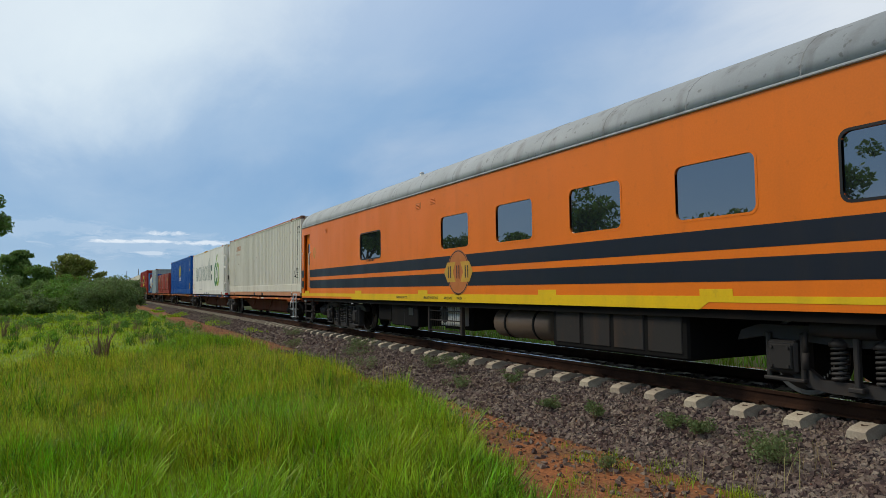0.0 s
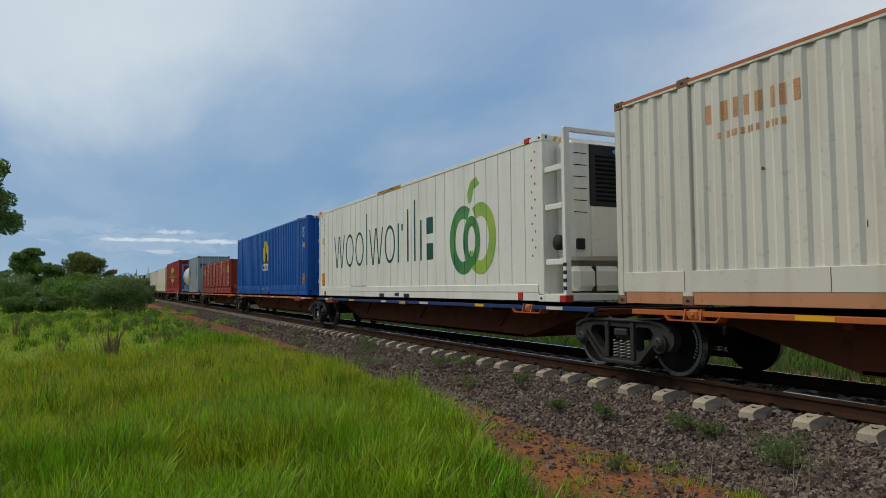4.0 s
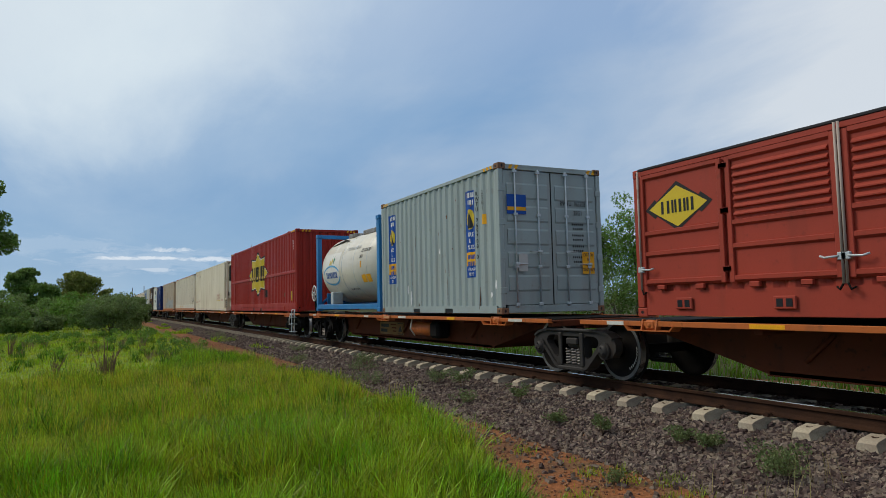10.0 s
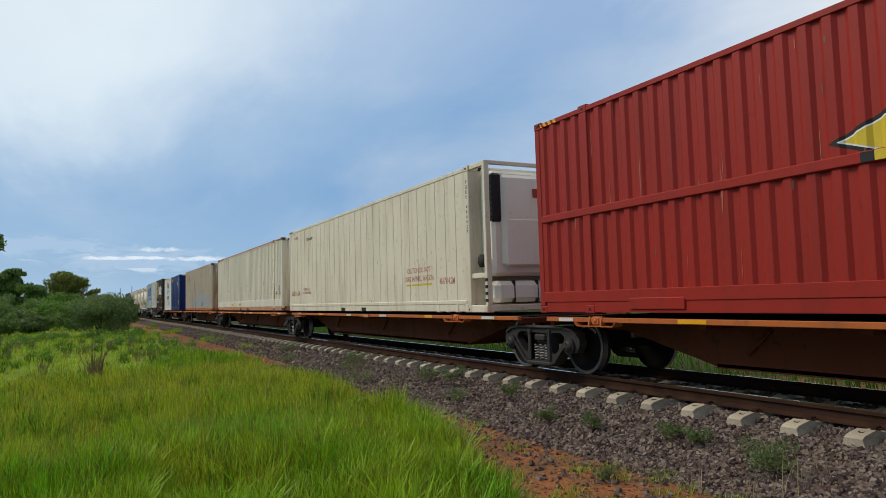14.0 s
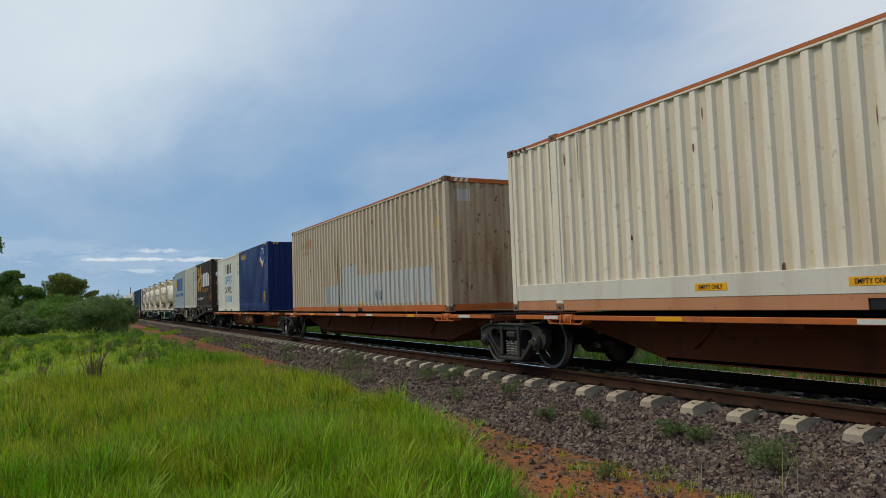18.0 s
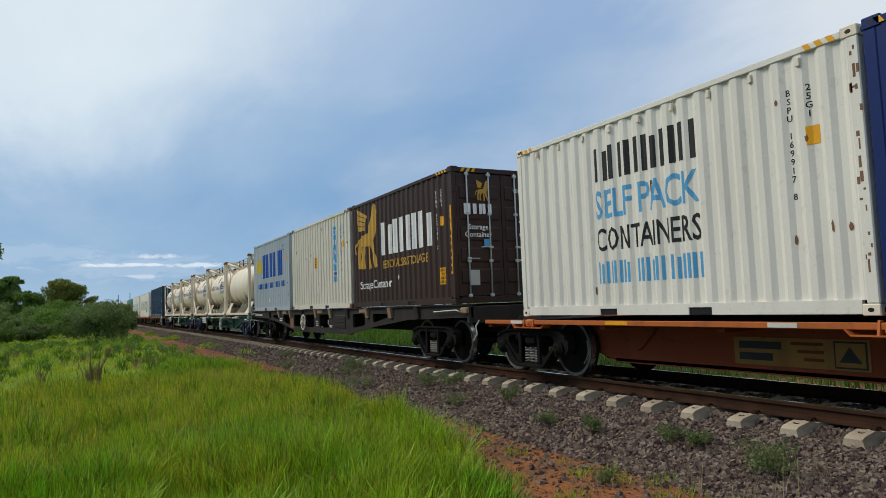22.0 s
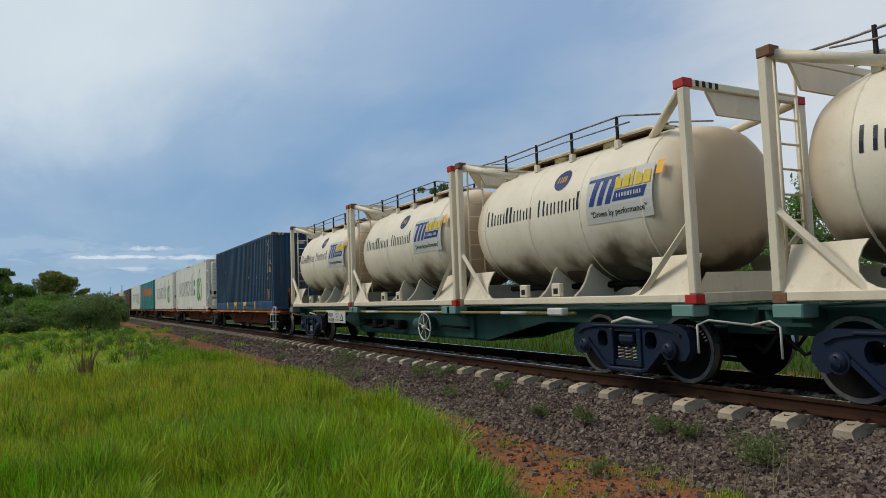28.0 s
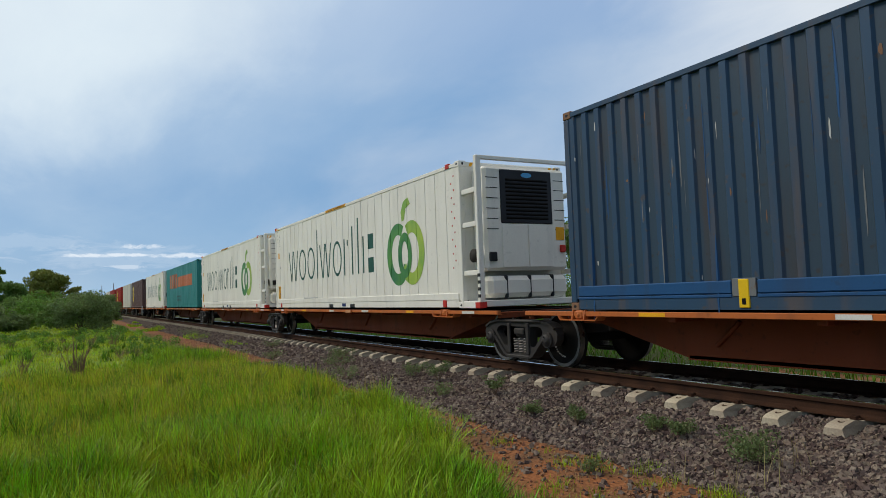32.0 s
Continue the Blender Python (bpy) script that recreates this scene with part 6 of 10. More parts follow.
def half_height():
    L, W, H = 11.95, 2.438, 2.05
    c = Box("brick red half-height container with louvred doors and black top edge", L, M_BRICK, height=H, rail=0.30)
    ob = c.ob
    x = -W / 2
    part("top_cover_edge", Shape().box(x - 0.01, x + 0.06, -L / 2 + 0.1, L / 2 - 0.1, H - 0.035, H + 0.005, 0, 0.01), M_BLACK, ob, "black tarpaulin edge")
    n, a0 = 8, -L / 2 + 0.14
    w = (L - 0.28) / n
    for i in range(n):
        y0, y1 = a0 + i * w, a0 + (i + 1) * w
        s = Shape()
        s.box(x + 0.004, x - 0.010, y0 + 0.03, y1 - 0.03, 0.42, H - 0.12, 0, 0.004)
        door = part("side_door", s, M_BRICK, ob, "brick red steel drop door" if i not in (1, 2, 5, 6) else "brick red drop door with louvres")
        for a in (y0 + 0.03, y1 - 0.10):
            part("door_stile", Shape().box(x - 0.010, x - 0.045, a, a + 0.07, 0.42, H - 0.12, 0, 0.006), M_BRICK, door)
        for z in (0.42, 0.80, 1.08, H - 0.19):
            part("door_rib", Shape().sweep([(x - 0.010, z), (x - 0.042, z + 0.03), (x - 0.042, z + 0.075), (x - 0.010, z + 0.085)], "y", y0 + 0.10, y1 - 0.10), M_BRICK, door)
        if i in (1, 2, 5, 6):
            for k in range(7):
                z = 1.20 + k * 0.092
                part("louvre", Shape().sweep([(x - 0.011, z), (x - 0.045, z + 0.012), (x - 0.045, z + 0.026), (x - 0.011, z + 0.062)], "y", y0 + 0.13, y1 - 0.13), M_BRICK, door)
        sy = 1 if i % 2 == 0 else -1
        yl = (y0 if sy > 0 else y1)
        part("locking_bar", Shape().tube([(x - 0.06, yl + sy * 0.02, 0.36), (x - 0.06, yl + sy * 0.02, H - 0.04)], 0.016, 6), M_ROD, door, "worn grey locking rod")
        part("rod_hook", Shape().tube([(x - 0.06, yl + sy * 0.02, 0.37), (x - 0.07, yl + sy * 0.06, 0.30), (x - 0.05, yl + sy * 0.10, 0.33)], 0.012, 6), M_DARK, door)
        part("latch", Shape().box(x - 0.075, x - 0.035, yl + sy * 0.02 - 0.05, yl + sy * 0.02 + 0.05, 0.60, 0.68, 0, 0.008).tube([(x - 0.075, yl + sy * 0.05, 0.64), (x - 0.08, yl + sy * 0.20, 0.63), (x - 0.06, yl + sy * 0.26, 0.65)], 0.013, 6), M_GALV, door, "galvanised latch handle")
        for z in (0.55, 1.25, 1.8):
            part("hinge", Shape().box(x - 0.055, x - 0.03, (y0 if sy < 0 else y1) - 0.06, (y0 if sy < 0 else y1) + 0.06, z, z + 0.07, 0, 0.01), M_BRICK, door)
        for k in (0.3, 0.75):
            yy = y0 + w * k
            part("hook", Shape().box(x - 0.05, x, yy - 0.07, yy + 0.07, 0.36, 0.42, 0, 0.008), M_BRICK, ob)
        yy = y0 + w * 0.5
        part("lashing_pocket", Shape().box(x - 0.03, x - 0.004, yy - 0.14, yy + 0.14, 0.10, 0.25, 0, 0.01).box(x - 0.034, x - 0.029, yy - 0.10, yy - 0.02, 0.13, 0.22, 1).box(x - 0.034, x - 0.029, yy + 0.02, yy + 0.10, 0.13, 0.22, 1), (M_BRICK, M_BLACK), ob)
    surf = lambda u, z, lift: (x - 0.012 - lift, u, z)
    for u in (-5.12, 5.15):
        for nm, fl, mt, lf in (("emblem_edge", flat_shape([(-0.58, 0), (-0.40, 0.13), (-0.36, 0.10), (0, 0.33), (0.36, 0.10), (0.40, 0.13), (0.58, 0), (0.40, -0.13), (0.36, -0.10), (0, -0.33), (-0.36, -0.10), (-0.40, -0.13)]), M_INKB, 0.002), ("emblem", flat_shape([(-0.50, 0), (-0.36, 0.08), (0, 0.27), (0.36, 0.08), (0.50, 0), (0.36, -0.08), (0, -0.27), (-0.36, -0.08)]), M_EMBLEM, 0.005), ("emblem_blocks", bars_word(6, 0.62, 0.17, 0.8), M_INKB, 0.008)):
            marking(nm, ([(-a, b) for a, b in fl[0]], [q[::-1] for q in fl[1]]), u, 1.45, mt, ob, surf, (), "yellow diamond emblem" if nm == "emblem" else "", lf)
    fl = lettering("LSDU 694003 5", 0.13, 0.8)
    marking("serial_number", ([(-a, b) for a, b in fl[0]], [q[::-1] for q in fl[1]]), -5.15, 1.10 - 0.16, M_INKW, ob, surf, (), "", 0.003)
    for u in (-5.55, -2.9, 1.7):
        part("yellow_tag", Shape().box(x - 0.038, x - 0.03, u - 0.05, u + 0.05, 0.66, 0.86) if u < -5 else Shape().box(x - 0.038, x - 0.03, u - 0.18, u + 0.18, 0.44, 0.50), M_INKY, ob)
    for k in range(4):
        c.mark_end("data_row", stacked("0000", 0.09, 0.10) if False else joined(*[bar(-0.03, 0.03, -0.05 - 0.12 * j, 0.02 - 0.12 * j) for j in range(4)]), 0.35 - 0.25 * k, 1.15, M_INKW)
        c.mark_end("data_row", bar(-0.05, 0.05, -0.04, 0.04), 0.35 - 0.25 * k, 1.45, M_INKW)
    c.mark_end("serial_number", stacked("LSDU 694003 5", 0.10, 0.11), -0.92, 1.05, M_INKW)
    part("end_sign", Shape().box(-1.0, 0.95, -L / 2 - 0.02, -L / 2 + 0.01, 0.30, 0.52, 0, 0.004), M_TAN, ob, "faded brown warning strip")
    marking("end_lettering", lettering("YOU'RE PASSING ANOTHER", 0.16, 0.85), -0.02, 0.41, M_INKB, ob, lambda u, z, lift: (u, -L / 2 - 0.021 - lift, z), (), "", 0.002)
    for sx in (-0.75, -0.45, 0.25, 0.55):
        for z in (0.55, 1.75):
            part("end_lug", Shape().box(sx - 0.04, sx + 0.04, -L / 2 - 0.03, -L / 2 + 0.02, z, z + 0.12, 0, 0.01), M_BRICK, ob)
    return c


C4 = half_height()
on_train(C4.ob, 79.25, 1.0)

# blue-grey container with doors
C5 = Box("blue-grey ribbed container with shut doors and blue-yellow signs", 6.058, M_GREY, doors=True, pitch=0.275, casting=M_CASTR)
for u in (-1.84, 2.34):
    C5.mark("sign_panel", bar(-0.20, 0.20, 1.26, 2.52), u, 0, M_INKBL, "blue and yellow hire sign", 0.003)
    C5.mark("sign_panel", bar(-0.20, 0.20, 0.98, 1.26), u, 0, M_INKY, "", 0.003)
    C5.mark("sign_panel", bar(-0.20, 0.20, 0.74, 0.98), u, 0, M_INKBL, "", 0.003)
    C5.mark("sign_emblem", flat_shape(ellipse(0, 0, 0.16, 0.21, 18)), u, 1.93, M_EMBLEM, "", 0.006)
    C5.mark("sign_emblem", flat_shape([(-0.1, -0.19), (0.12, -0.17), (0.06, 0.0), (0.0, 0.16), (-0.05, 0.05)]), u, 1.93, M_INKB, "", 0.009)
    C5.mark("sign_blocks", joined(moved(bars_word(5, 0.30, 0.10, 0.9), 0, 0.07), moved(bars_word(4, 0.26, 0.10, 0.9), 0, -0.08)), u, 2.36, M_INKW, "", 0.006)
    for i, wd in enumerate(("HIRE", "&", "SALES")):
        C5.mark("sign_words", lettering(wd, 0.125, 0.85), u, 1.62 - 0.13 * i, M_INKW, "", 0.006)
    C5.mark("sign_blocks", joined(moved(bars_word(6, 0.32, 0.09, 0.9), 0, 0.02), moved(bars_word(6, 0.32, 0.09, 0.9), 0, -0.12)), u, 1.14, M_INKBL, "", 0.006)
    for i, wd in enumerate(("AUSTRALIA", "WIDE")):
        C5.mark("sign_words", lettering(wd, 0.085, 0.75), u, 0.91 - 0.10 * i, M_INKW, "", 0.006)
C5.serial("RWTU 965708 0", "25G1", -2.14, 1.78, M_INKB, 0.11, 0.106)
C5.mark("warning_plate", bar(-0.06, 0.06, -0.1, 0.1), -2.42, 1.87, M_INKY)
C5.mark_end("serial_number", lettering("RWTU  965708 0", 0.13, 0.75), -0.55, 2.16, M_INKB, "", 0.016)
C5.mark_end("size_code", lettering("25G1", 0.13, 0.75), -0.62, 1.98, M_INKB, "", 0.016)
C5.mark_end("warning_plate", bar(-0.15, 0.15, -0.22, 0.22), -0.84, 0.98, M_INKY, "yellow warning plate", 0.03)
for i, wd in enumerate(("CAUTION", "9'6''", "HIGH", "CONTAINER")):
    C5.mark_end("warning_words", lettering(wd, 0.09, 0.62), -0.84, 1.14 - 0.10 * i, M_INKB, "", 0.034)
C5.mark_end("door_sign", bar(-0.22, 0.22, -0.19, 0.19), 0.83, 2.10, M_INKBL, "small blue sign", 0.016)
C5.mark_end("door_sign", bar(-0.21, 0.21, -0.12, -0.05), 0.83, 2.10, M_INKY, "", 0.020)
C5.mark_end("worn_patch", bar(-0.10, 0.10, -0.17, 0.17), 0.72, 0.98, M_PATCH, "", 0.03)
for i in range(4):
    small_print(C5, -0.62, 1.75 - 0.22 * i, 0.30, 2, M_INKB, True)
C5.hazard((-1, 1), 3)
dents(C5, 16, M_CASTR, 5, 0.04, 0.10)
dents(C5, 14, M_CASTR, 55, 0.018, 0.45, 0.2, 0.7)
dents(C5, 9, M_INKW, 56, 0.09, 0.30, 0.2, 0.5)
on_train(C5.ob, 91.90, 1.0)

# tall oxide red container with a star
C7 = Box("tall oxide red ribbed container with a yellow star emblem", 14.45, M_RED, width=2.5, depth=0.034, ribs=(0.30, 0.18), height=3.18, post_at=6.02, rail=0.14)
badge(C7, -0.08, 1.74, 2.2, 1.12, 8, 0.70, 6, 0.10)
C7.mark("painted_blocks", bars_word(3, 0.9, 0.34, 0.7), -1.9, 0.79, M_INKB)
part("side_belt", Shape().box(-1.262, -1.23, -7.1, 7.1, 1.48, 1.60, 0, 0.012), M_RED, C7.ob)
# the star's paint runs on over the belt
for name, flat, mat, lift in (("emblem_edge", bar(-1.86, 1.86, -0.05, 0.05), M_INKB, 0.001), ("emblem", bar(-1.72, 1.72, -0.05, 0.05), M_EMBLEM, 0.003), ("emblem_blocks", bars_word(6, 2.2 * 1.42, 0.10, 0.85, 0.14), M_INKB, 0.005)):
    marking(name, ([(-x, y) for x, y in flat[0]], [q[::-1] for q in flat[1]]), -0.08, 1.54, mat, C7.ob, lambda u, z, up: (-1.262 - up, u, z), (), "", lift)
part("base_band", Shape().box(-1.258, -1.2, -7.1, 7.1, 0.175, 0.34, 0, 0.006), M_RED, C7.ob)
for u in (-4.9, 4.6):
    part("fork_plate", Shape().box(-1.27, -1.2, u - 0.5, u + 0.5, 0.06, 0.22, 0, 0.01), M_RED, C7.ob)
C7.serial("FXDU 326042 3", "MEG1", -6.42, 2.15, M_INKW, 0.10, 0.10)
C7.mark("yellow_mark", bars_word(2, 0.35, 0.36, 0.4), -6.45, 0.62, M_EMBLEM)
C7.mark("warning_plate", bar(-0.07, 0.07, -0.1, 0.1), -6.75, 1.75, M_INKY)
C7.mark_end("serial_number", stacked("FXDU 326042 3", 0.10, 0.105), -0.85, 2.1, M_INKW)
C7.mark_end("yellow_mark", bars_word(3, 0.32, 0.34, 0.5), -0.75, 0.6, M_GOLD)
C7.hazard((-1, 1), 4)
dents(C7, 20, M_CASTR, 7, 0.05, 0.16)
M_CHALK = paint("scraped chalky red paint", (0.42, 0.16, 0.10), (0.30, 0.10, 0.06), 0.5)
dents(C7, 34, M_CHALK, 71, 0.03, 0.7, 0.2, 0.95)
on_train(C7.ob, 110.93, 1.0)

# yellowed reefer
C8 = Box("yellowed white reefer container with a domed cooling unit", 13.55, M_REEFER, width=2.5, height=2.93, flatside=True)
for i, wd in enumerate(("CAUTION DO NOT", "LOAD IN WELL WAGON")):
    C8.mark("caution_words", lettering(wd, 0.17, 0.80), -4.36, 0.95 - 0.19 * i, M_INKR)
    C8.mark("caution_words", lettering(wd, 0.11, 0.80), 4.6, 0.75 - 0.12 * i, M_INKR)
C8.mark("caution_line", bar(-0.68, 0.68, -0.02, 0.02), -4.36, 0.62, M_EMBLEM)
C8.mark("length_words", lettering("46'6''/14.2M", 0.20, 0.72), -5.75, 0.66, M_INKR)
C8.mark("length_words", lettering("46'6''/14.2M", 0.24, 0.9), 6.0, 0.62, M_INKR)
C8.mark("height_words", lettering("3.0m HIGH", 0.15, 0.9), 5.9, 2.62, M_INKR)
C8.mark("code_words", lettering("FQRU 466027", 0.13, 0.9), 4.2, 2.45, M_INKB)
C8.serial("FQRU 466027", "", -6.70, 2.1, M_INKB, 0.10, 0.10)
part("base_band", Shape().box(-1.257, -1.20, -6.6, 6.6, 0.16, 0.24, 0, 0.01), M_REEFER, C8.ob)
for k in range(9):
    u = 6.6 - 0.42 * k if k < 5 else -6.6 + 0.42 * (k - 5)
    part("base_foot", Shape().box(-1.256, -1.18, u - 0.07, u + 0.07, 0.0, 0.16, 0, 0.01), M_REEFER, C8.ob)
C8.hazard((1,), 3, M_INKB)
reefer_bay(C8, "white domed cooling unit with a black side vent", "dome")
dents(C8, 12, M_CREAM2, 8, 0.10, 0.16)
dents(C8, 26, M_TANV, 81, 0.04, 0.55, 0.3, 0.95)
dents(C8, 12, M_CASTR, 82, 0.03, 0.14, 0.2, 0.7)
on_train(C8.ob, 127.25, 1.0)

# cream container
M_PEEL = paint("bare rust where paint has peeled", (0.105, 0.045, 0.024), RUST, 0.45, 0.85)
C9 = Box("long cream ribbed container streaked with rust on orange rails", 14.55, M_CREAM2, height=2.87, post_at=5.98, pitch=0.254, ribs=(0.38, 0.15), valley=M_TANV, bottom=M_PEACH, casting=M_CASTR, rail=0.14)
part("base_band", Shape().box(-1.222, -1.18, -7.12, 7.12, 0.175, 0.45, 0, 0.006), M_CREAM, C9.ob)
part("top_stripe", Shape().box(-1.2215, -1.18, -7.1, 7.1, 2.80, 2.845), M_SILL, C9.ob)
C9.serial("WWAN 724607 3", "MEG1", -6.80, 1.88, M_INKB, 0.11, 0.10)
C9.mark("warning_triangle", flat_shape([(-0.135, -0.105), (0.135, -0.105), (0.0, 0.135)]), -6.30, 0.77, M_INKB, "", 0.003)
C9.mark("warning_triangle", flat_shape([(-0.105, -0.088), (0.105, -0.088), (0.0, 0.105)]), -6.30, 0.77, M_EMBLEM, "yellow warning triangle", 0.006)
for i, wd in enumerate(("CAUTION", "2.9m HIGH", "2.5m WIDE", "CONTAINER")):
    C9.mark("caution_word", lettering(wd, 0.092, 0.72), -6.78, 0.96 - 0.092 * i, M_INKB)
for y in (2.9, 0.95):
    part("pocket_plate", Shape().box(-1.226, -1.2215, y - 0.24, y + 0.24, 0.255, 0.345), M_INKY, C9.ob, "yellow lifting pocket plate")
    fl = lettering("EMPTY ONLY", 0.075, 0.8)
    marking("painted_word", ([(-a, b) for a, b in fl[0]], [q[::-1] for q in fl[1]]), y, 0.30, M_INKB, C9.ob, lambda u, z, up: (-1.227 - up, u, z), (), "", 0.002)
C9.hazard((-1, 1), 4, M_INKB)
dents(C9, 26, M_CASTR, 9, 0.05, 0.20)
dents(C9, 26, M_TANV, 91, 0.05, 1.0, 0.4, 0.9)
for z, h, w in ((0.80, 0.66, 0.060), (0.36, 0.30, 0.045)):
    part("peeled_patch", Shape().sweep([(-5.98 + w * a, z + h * b) for a, b in ((-1, -0.5), (0.8, -0.46), (1, -0.1), (0.5, 0.15), (0.65, 0.5), (-0.1, 0.44), (-0.8, 0.2), (-0.55, -0.1))], "x", -1.2255, -1.2205), M_PEEL, C9.ob, "dark rust where the paint has peeled")
for z, h in ((2.42, 0.30), (2.05, 0.16), (1.70, 0.22)):
    part("peeled_patch", Shape().sweep([(-5.905, z - h / 2), (-5.89, z - h / 2), (-5.888, z + h / 2), (-5.90, z + h * 0.4)], "x", -1.2255, -1.2205), M_PEEL, C9.ob)
on_train(C9.ob, 142.55, 1.0)

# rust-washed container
C10 = Box("rust-washed beige ribbed container with grey repaint patches", 12.13, M_RUSTY, bottom=M_SILL, casting=M_CASTR, roof=M_SILL, valley=M_BROWNV, ribs=(0.42, 0.12), endmat=M_RUSTEND, endrail=M_SILL)
C10.mark("repaint_patch", bar(-2.5, -0.7, 0.22, 0.80), 0, 0, M_PATCH, "grey repainted patch", 0.002)
C10.mark("repaint_patch", bar(-0.7, 0.55, 0.22, 1.32), 0, 0, M_PATCH, "grey repainted patch", 0.002)
C10.mark("repaint_patch", bar(0.55, 5.28, 0.22, 1.02), 0, 0, M_PATCH, "grey repainted patch", 0.002)
C10.mark("emblem_blocks", joined(moved(word_blocks("Axxlxl", 1.5, 0.34, 0.5), 0, 0.16), moved(word_blocks("xxxlxxx", 1.1, 0.14, 0.5), 0.1, -0.14)), 4.48, 2.14, M_INKO)
M_SMUDGE = material("purple-grey smeared spray paint", (0.24, 0.22, 0.27), 0.6, patch=0.9, scale=9)
scrawl = random.Random(44)
for k in range(12):
    C10.mark("spray_smear", flat_shape(ellipse(0, 0, scrawl.uniform(0.012, 0.035), scrawl.uniform(0.05, 0.16), 7)), -2.12 + scrawl.uniform(-0.24, 0.24), 0.46 + scrawl.uniform(-0.1, 0.1), M_SMUDGE, "", 0.005)
C10.serial("SCFU 410128 5", "4EG1", -5.31, 1.85, M_INKB, 0.105, 0.098)
C10.mark("warning_plate", bar(-0.07, 0.07, -0.11, 0.11), -5.57, 1.95, M_GOLD)
C10.mark_end("white_scrawl", bars_word(4, 0.38, 0.26, 1.0, 0.05), 0.75, 2.50, M_PATCH)
C10.mark_end("serial_number", stacked("SCFU 410128 5", 0.095, 0.10), -0.88, 1.8, M_INKB)
for u in (0.9, -0.9):
    C10.mark("pocket_words", bar(-0.11, 0.11, -0.03, 0.03), u, 0.22, M_INKY, "", 0.006)
part("top_stripe", Shape().box(-1.2215, -1.18, -5.9, 5.9, 2.835, 2.875), M_SILL, C10.ob)
C10.hazard((-1,), 4, M_PALE)
dents(C10, 26, M_CASTR, 10, 0.05, 0.16)
dents(C10, 36, M_RUSTEND, 101, 0.05, 1.2, 0.4, 0.85)
on_train(C10.ob, 158.33, 0.98)

# navy and white pair
C11 = Box("navy blue ribbed container with small yellow and white marks", 6.0, M_NAVY, width=2.5, pitch=0.216, depth=0.028, ribs=(0.14, 0.08))
C11.mark("orange_blocks", bars_word(5, 1.0, 0.22, 0.8), 1.95, 2.56, M_INKY)
C11.mark("emblem", flat_shape([(0.0, 0.42), (0.34, 0.36), (0.40, -0.12), (0.26, -0.36), (-0.30, 0.0)]), -1.80, 2.30, M_INKW, "tilted white emblem")
C11.mark("emblem", flat_shape([(0.0, 0.38), (0.31, 0.33), (0.36, -0.10), (0.20, -0.20), (-0.22, 0.06)]), -1.80, 2.30, M_INKBL, "", 0.006)
C11.mark("emblem", flat_shape([(-0.30, 0.0), (-0.12, -0.10), (0.10, -0.26), (0.26, -0.36), (0.24, -0.46), (-0.36, -0.10)]), -1.80, 2.30, M_GOLD, "", 0.006)
C11.serial("CXSU 126774 7", "2EG1", -2.17, 1.95, M_INKW, 0.105, 0.098)
C11.notice(-2.25, 0.62, 0.26, 0.42, ("CAUTION", "9'6'' HIGH", "8'2'' WIDE", "CONTAINER"))
C11.mark("warning_plate", bar(-0.06, 0.06, -0.1, 0.1), -2.42, 1.9, M_INKY)
C11.notice(-0.86, 0.62, 0.26, 0.42, ("CAUTION", "9'6'' HIGH", "CONTAINER"), end=True)
C11.mark_end("serial_number", stacked("CXSU 126774 7", 0.10, 0.10), -0.86, 1.95, M_INKW)
part("base_band", Shape().box(-1.252, -1.2, -2.85, 2.85, 0.165, 0.36, 0, 0.006), M_NAVY, C11.ob)
C11.hazard((-1, 1), 3)
M_SCRAPE = paint("scraped pale navy paint", (0.10, 0.13, 0.22), GRIME, 0.3)
dents(C11, 24, M_SCRAPE, 111, 0.02, 0.35, 0.2, 0.8)
dents(C11, 14, M_CASTR, 112, 0.04, 0.10)
on_train(C11.ob, 171.05, 1.0)
C12 = Box("white ribbed container with black and blue painted words", 6.05, M_WHITE, casting=M_CREAM2)
C12.mark("painted_blocks", word_blocks("AAAAAA", 1.98, 0.50, 0.66), 0.06, 2.24, M_INKB)
C12.mark("painted_word", fit_word("SELF PACK", 0.40, 1.95), 0.06, 1.64, M_INKC)
C12.mark("painted_word", fit_word("CONTAINERS", 0.32, 1.95), 0.06, 1.12, M_INKB)
C12.mark("painted_blocks", word_blocks("AAAA AAA AAA", 1.98, 0.32, 0.66), 0.06, 0.64, M_INKC)
C12.serial("BSPU 169917 8", "25G1", -2.21, 1.85, M_INKB, 0.10, 0.095)
C12.mark("warning_plate", bar(-0.07, 0.07, -0.1, 0.1), -2.47, 1.9, M_INKY)
for k in range(9):
    part("tie_ring", Shape().box(-1.232, -1.19, -2.4 + 0.6 * k, -2.35 + 0.6 * k, 2.66, 2.76, 0, 0.008), M_CREAM2, C12.ob)
C12.hazard((-1, 1), 3)
dents(C12, 8, M_CASTR, 12, 0.08, 0.15)
flakes = random.Random(121)
for k in range(22):
    z0, y0 = flakes.uniform(0.2, 2.75) , flakes.uniform(-3.02, -2.92)
    part("rust_patch", Shape().box(-1.2215, -1.2175, y0, y0 + flakes.uniform(0.010, 0.035), z0, z0 + flakes.uniform(0.02, 0.14), 0, 0.001), M_CASTR, C12.ob)
on_train(C12.ob, 177.14, 1.0)

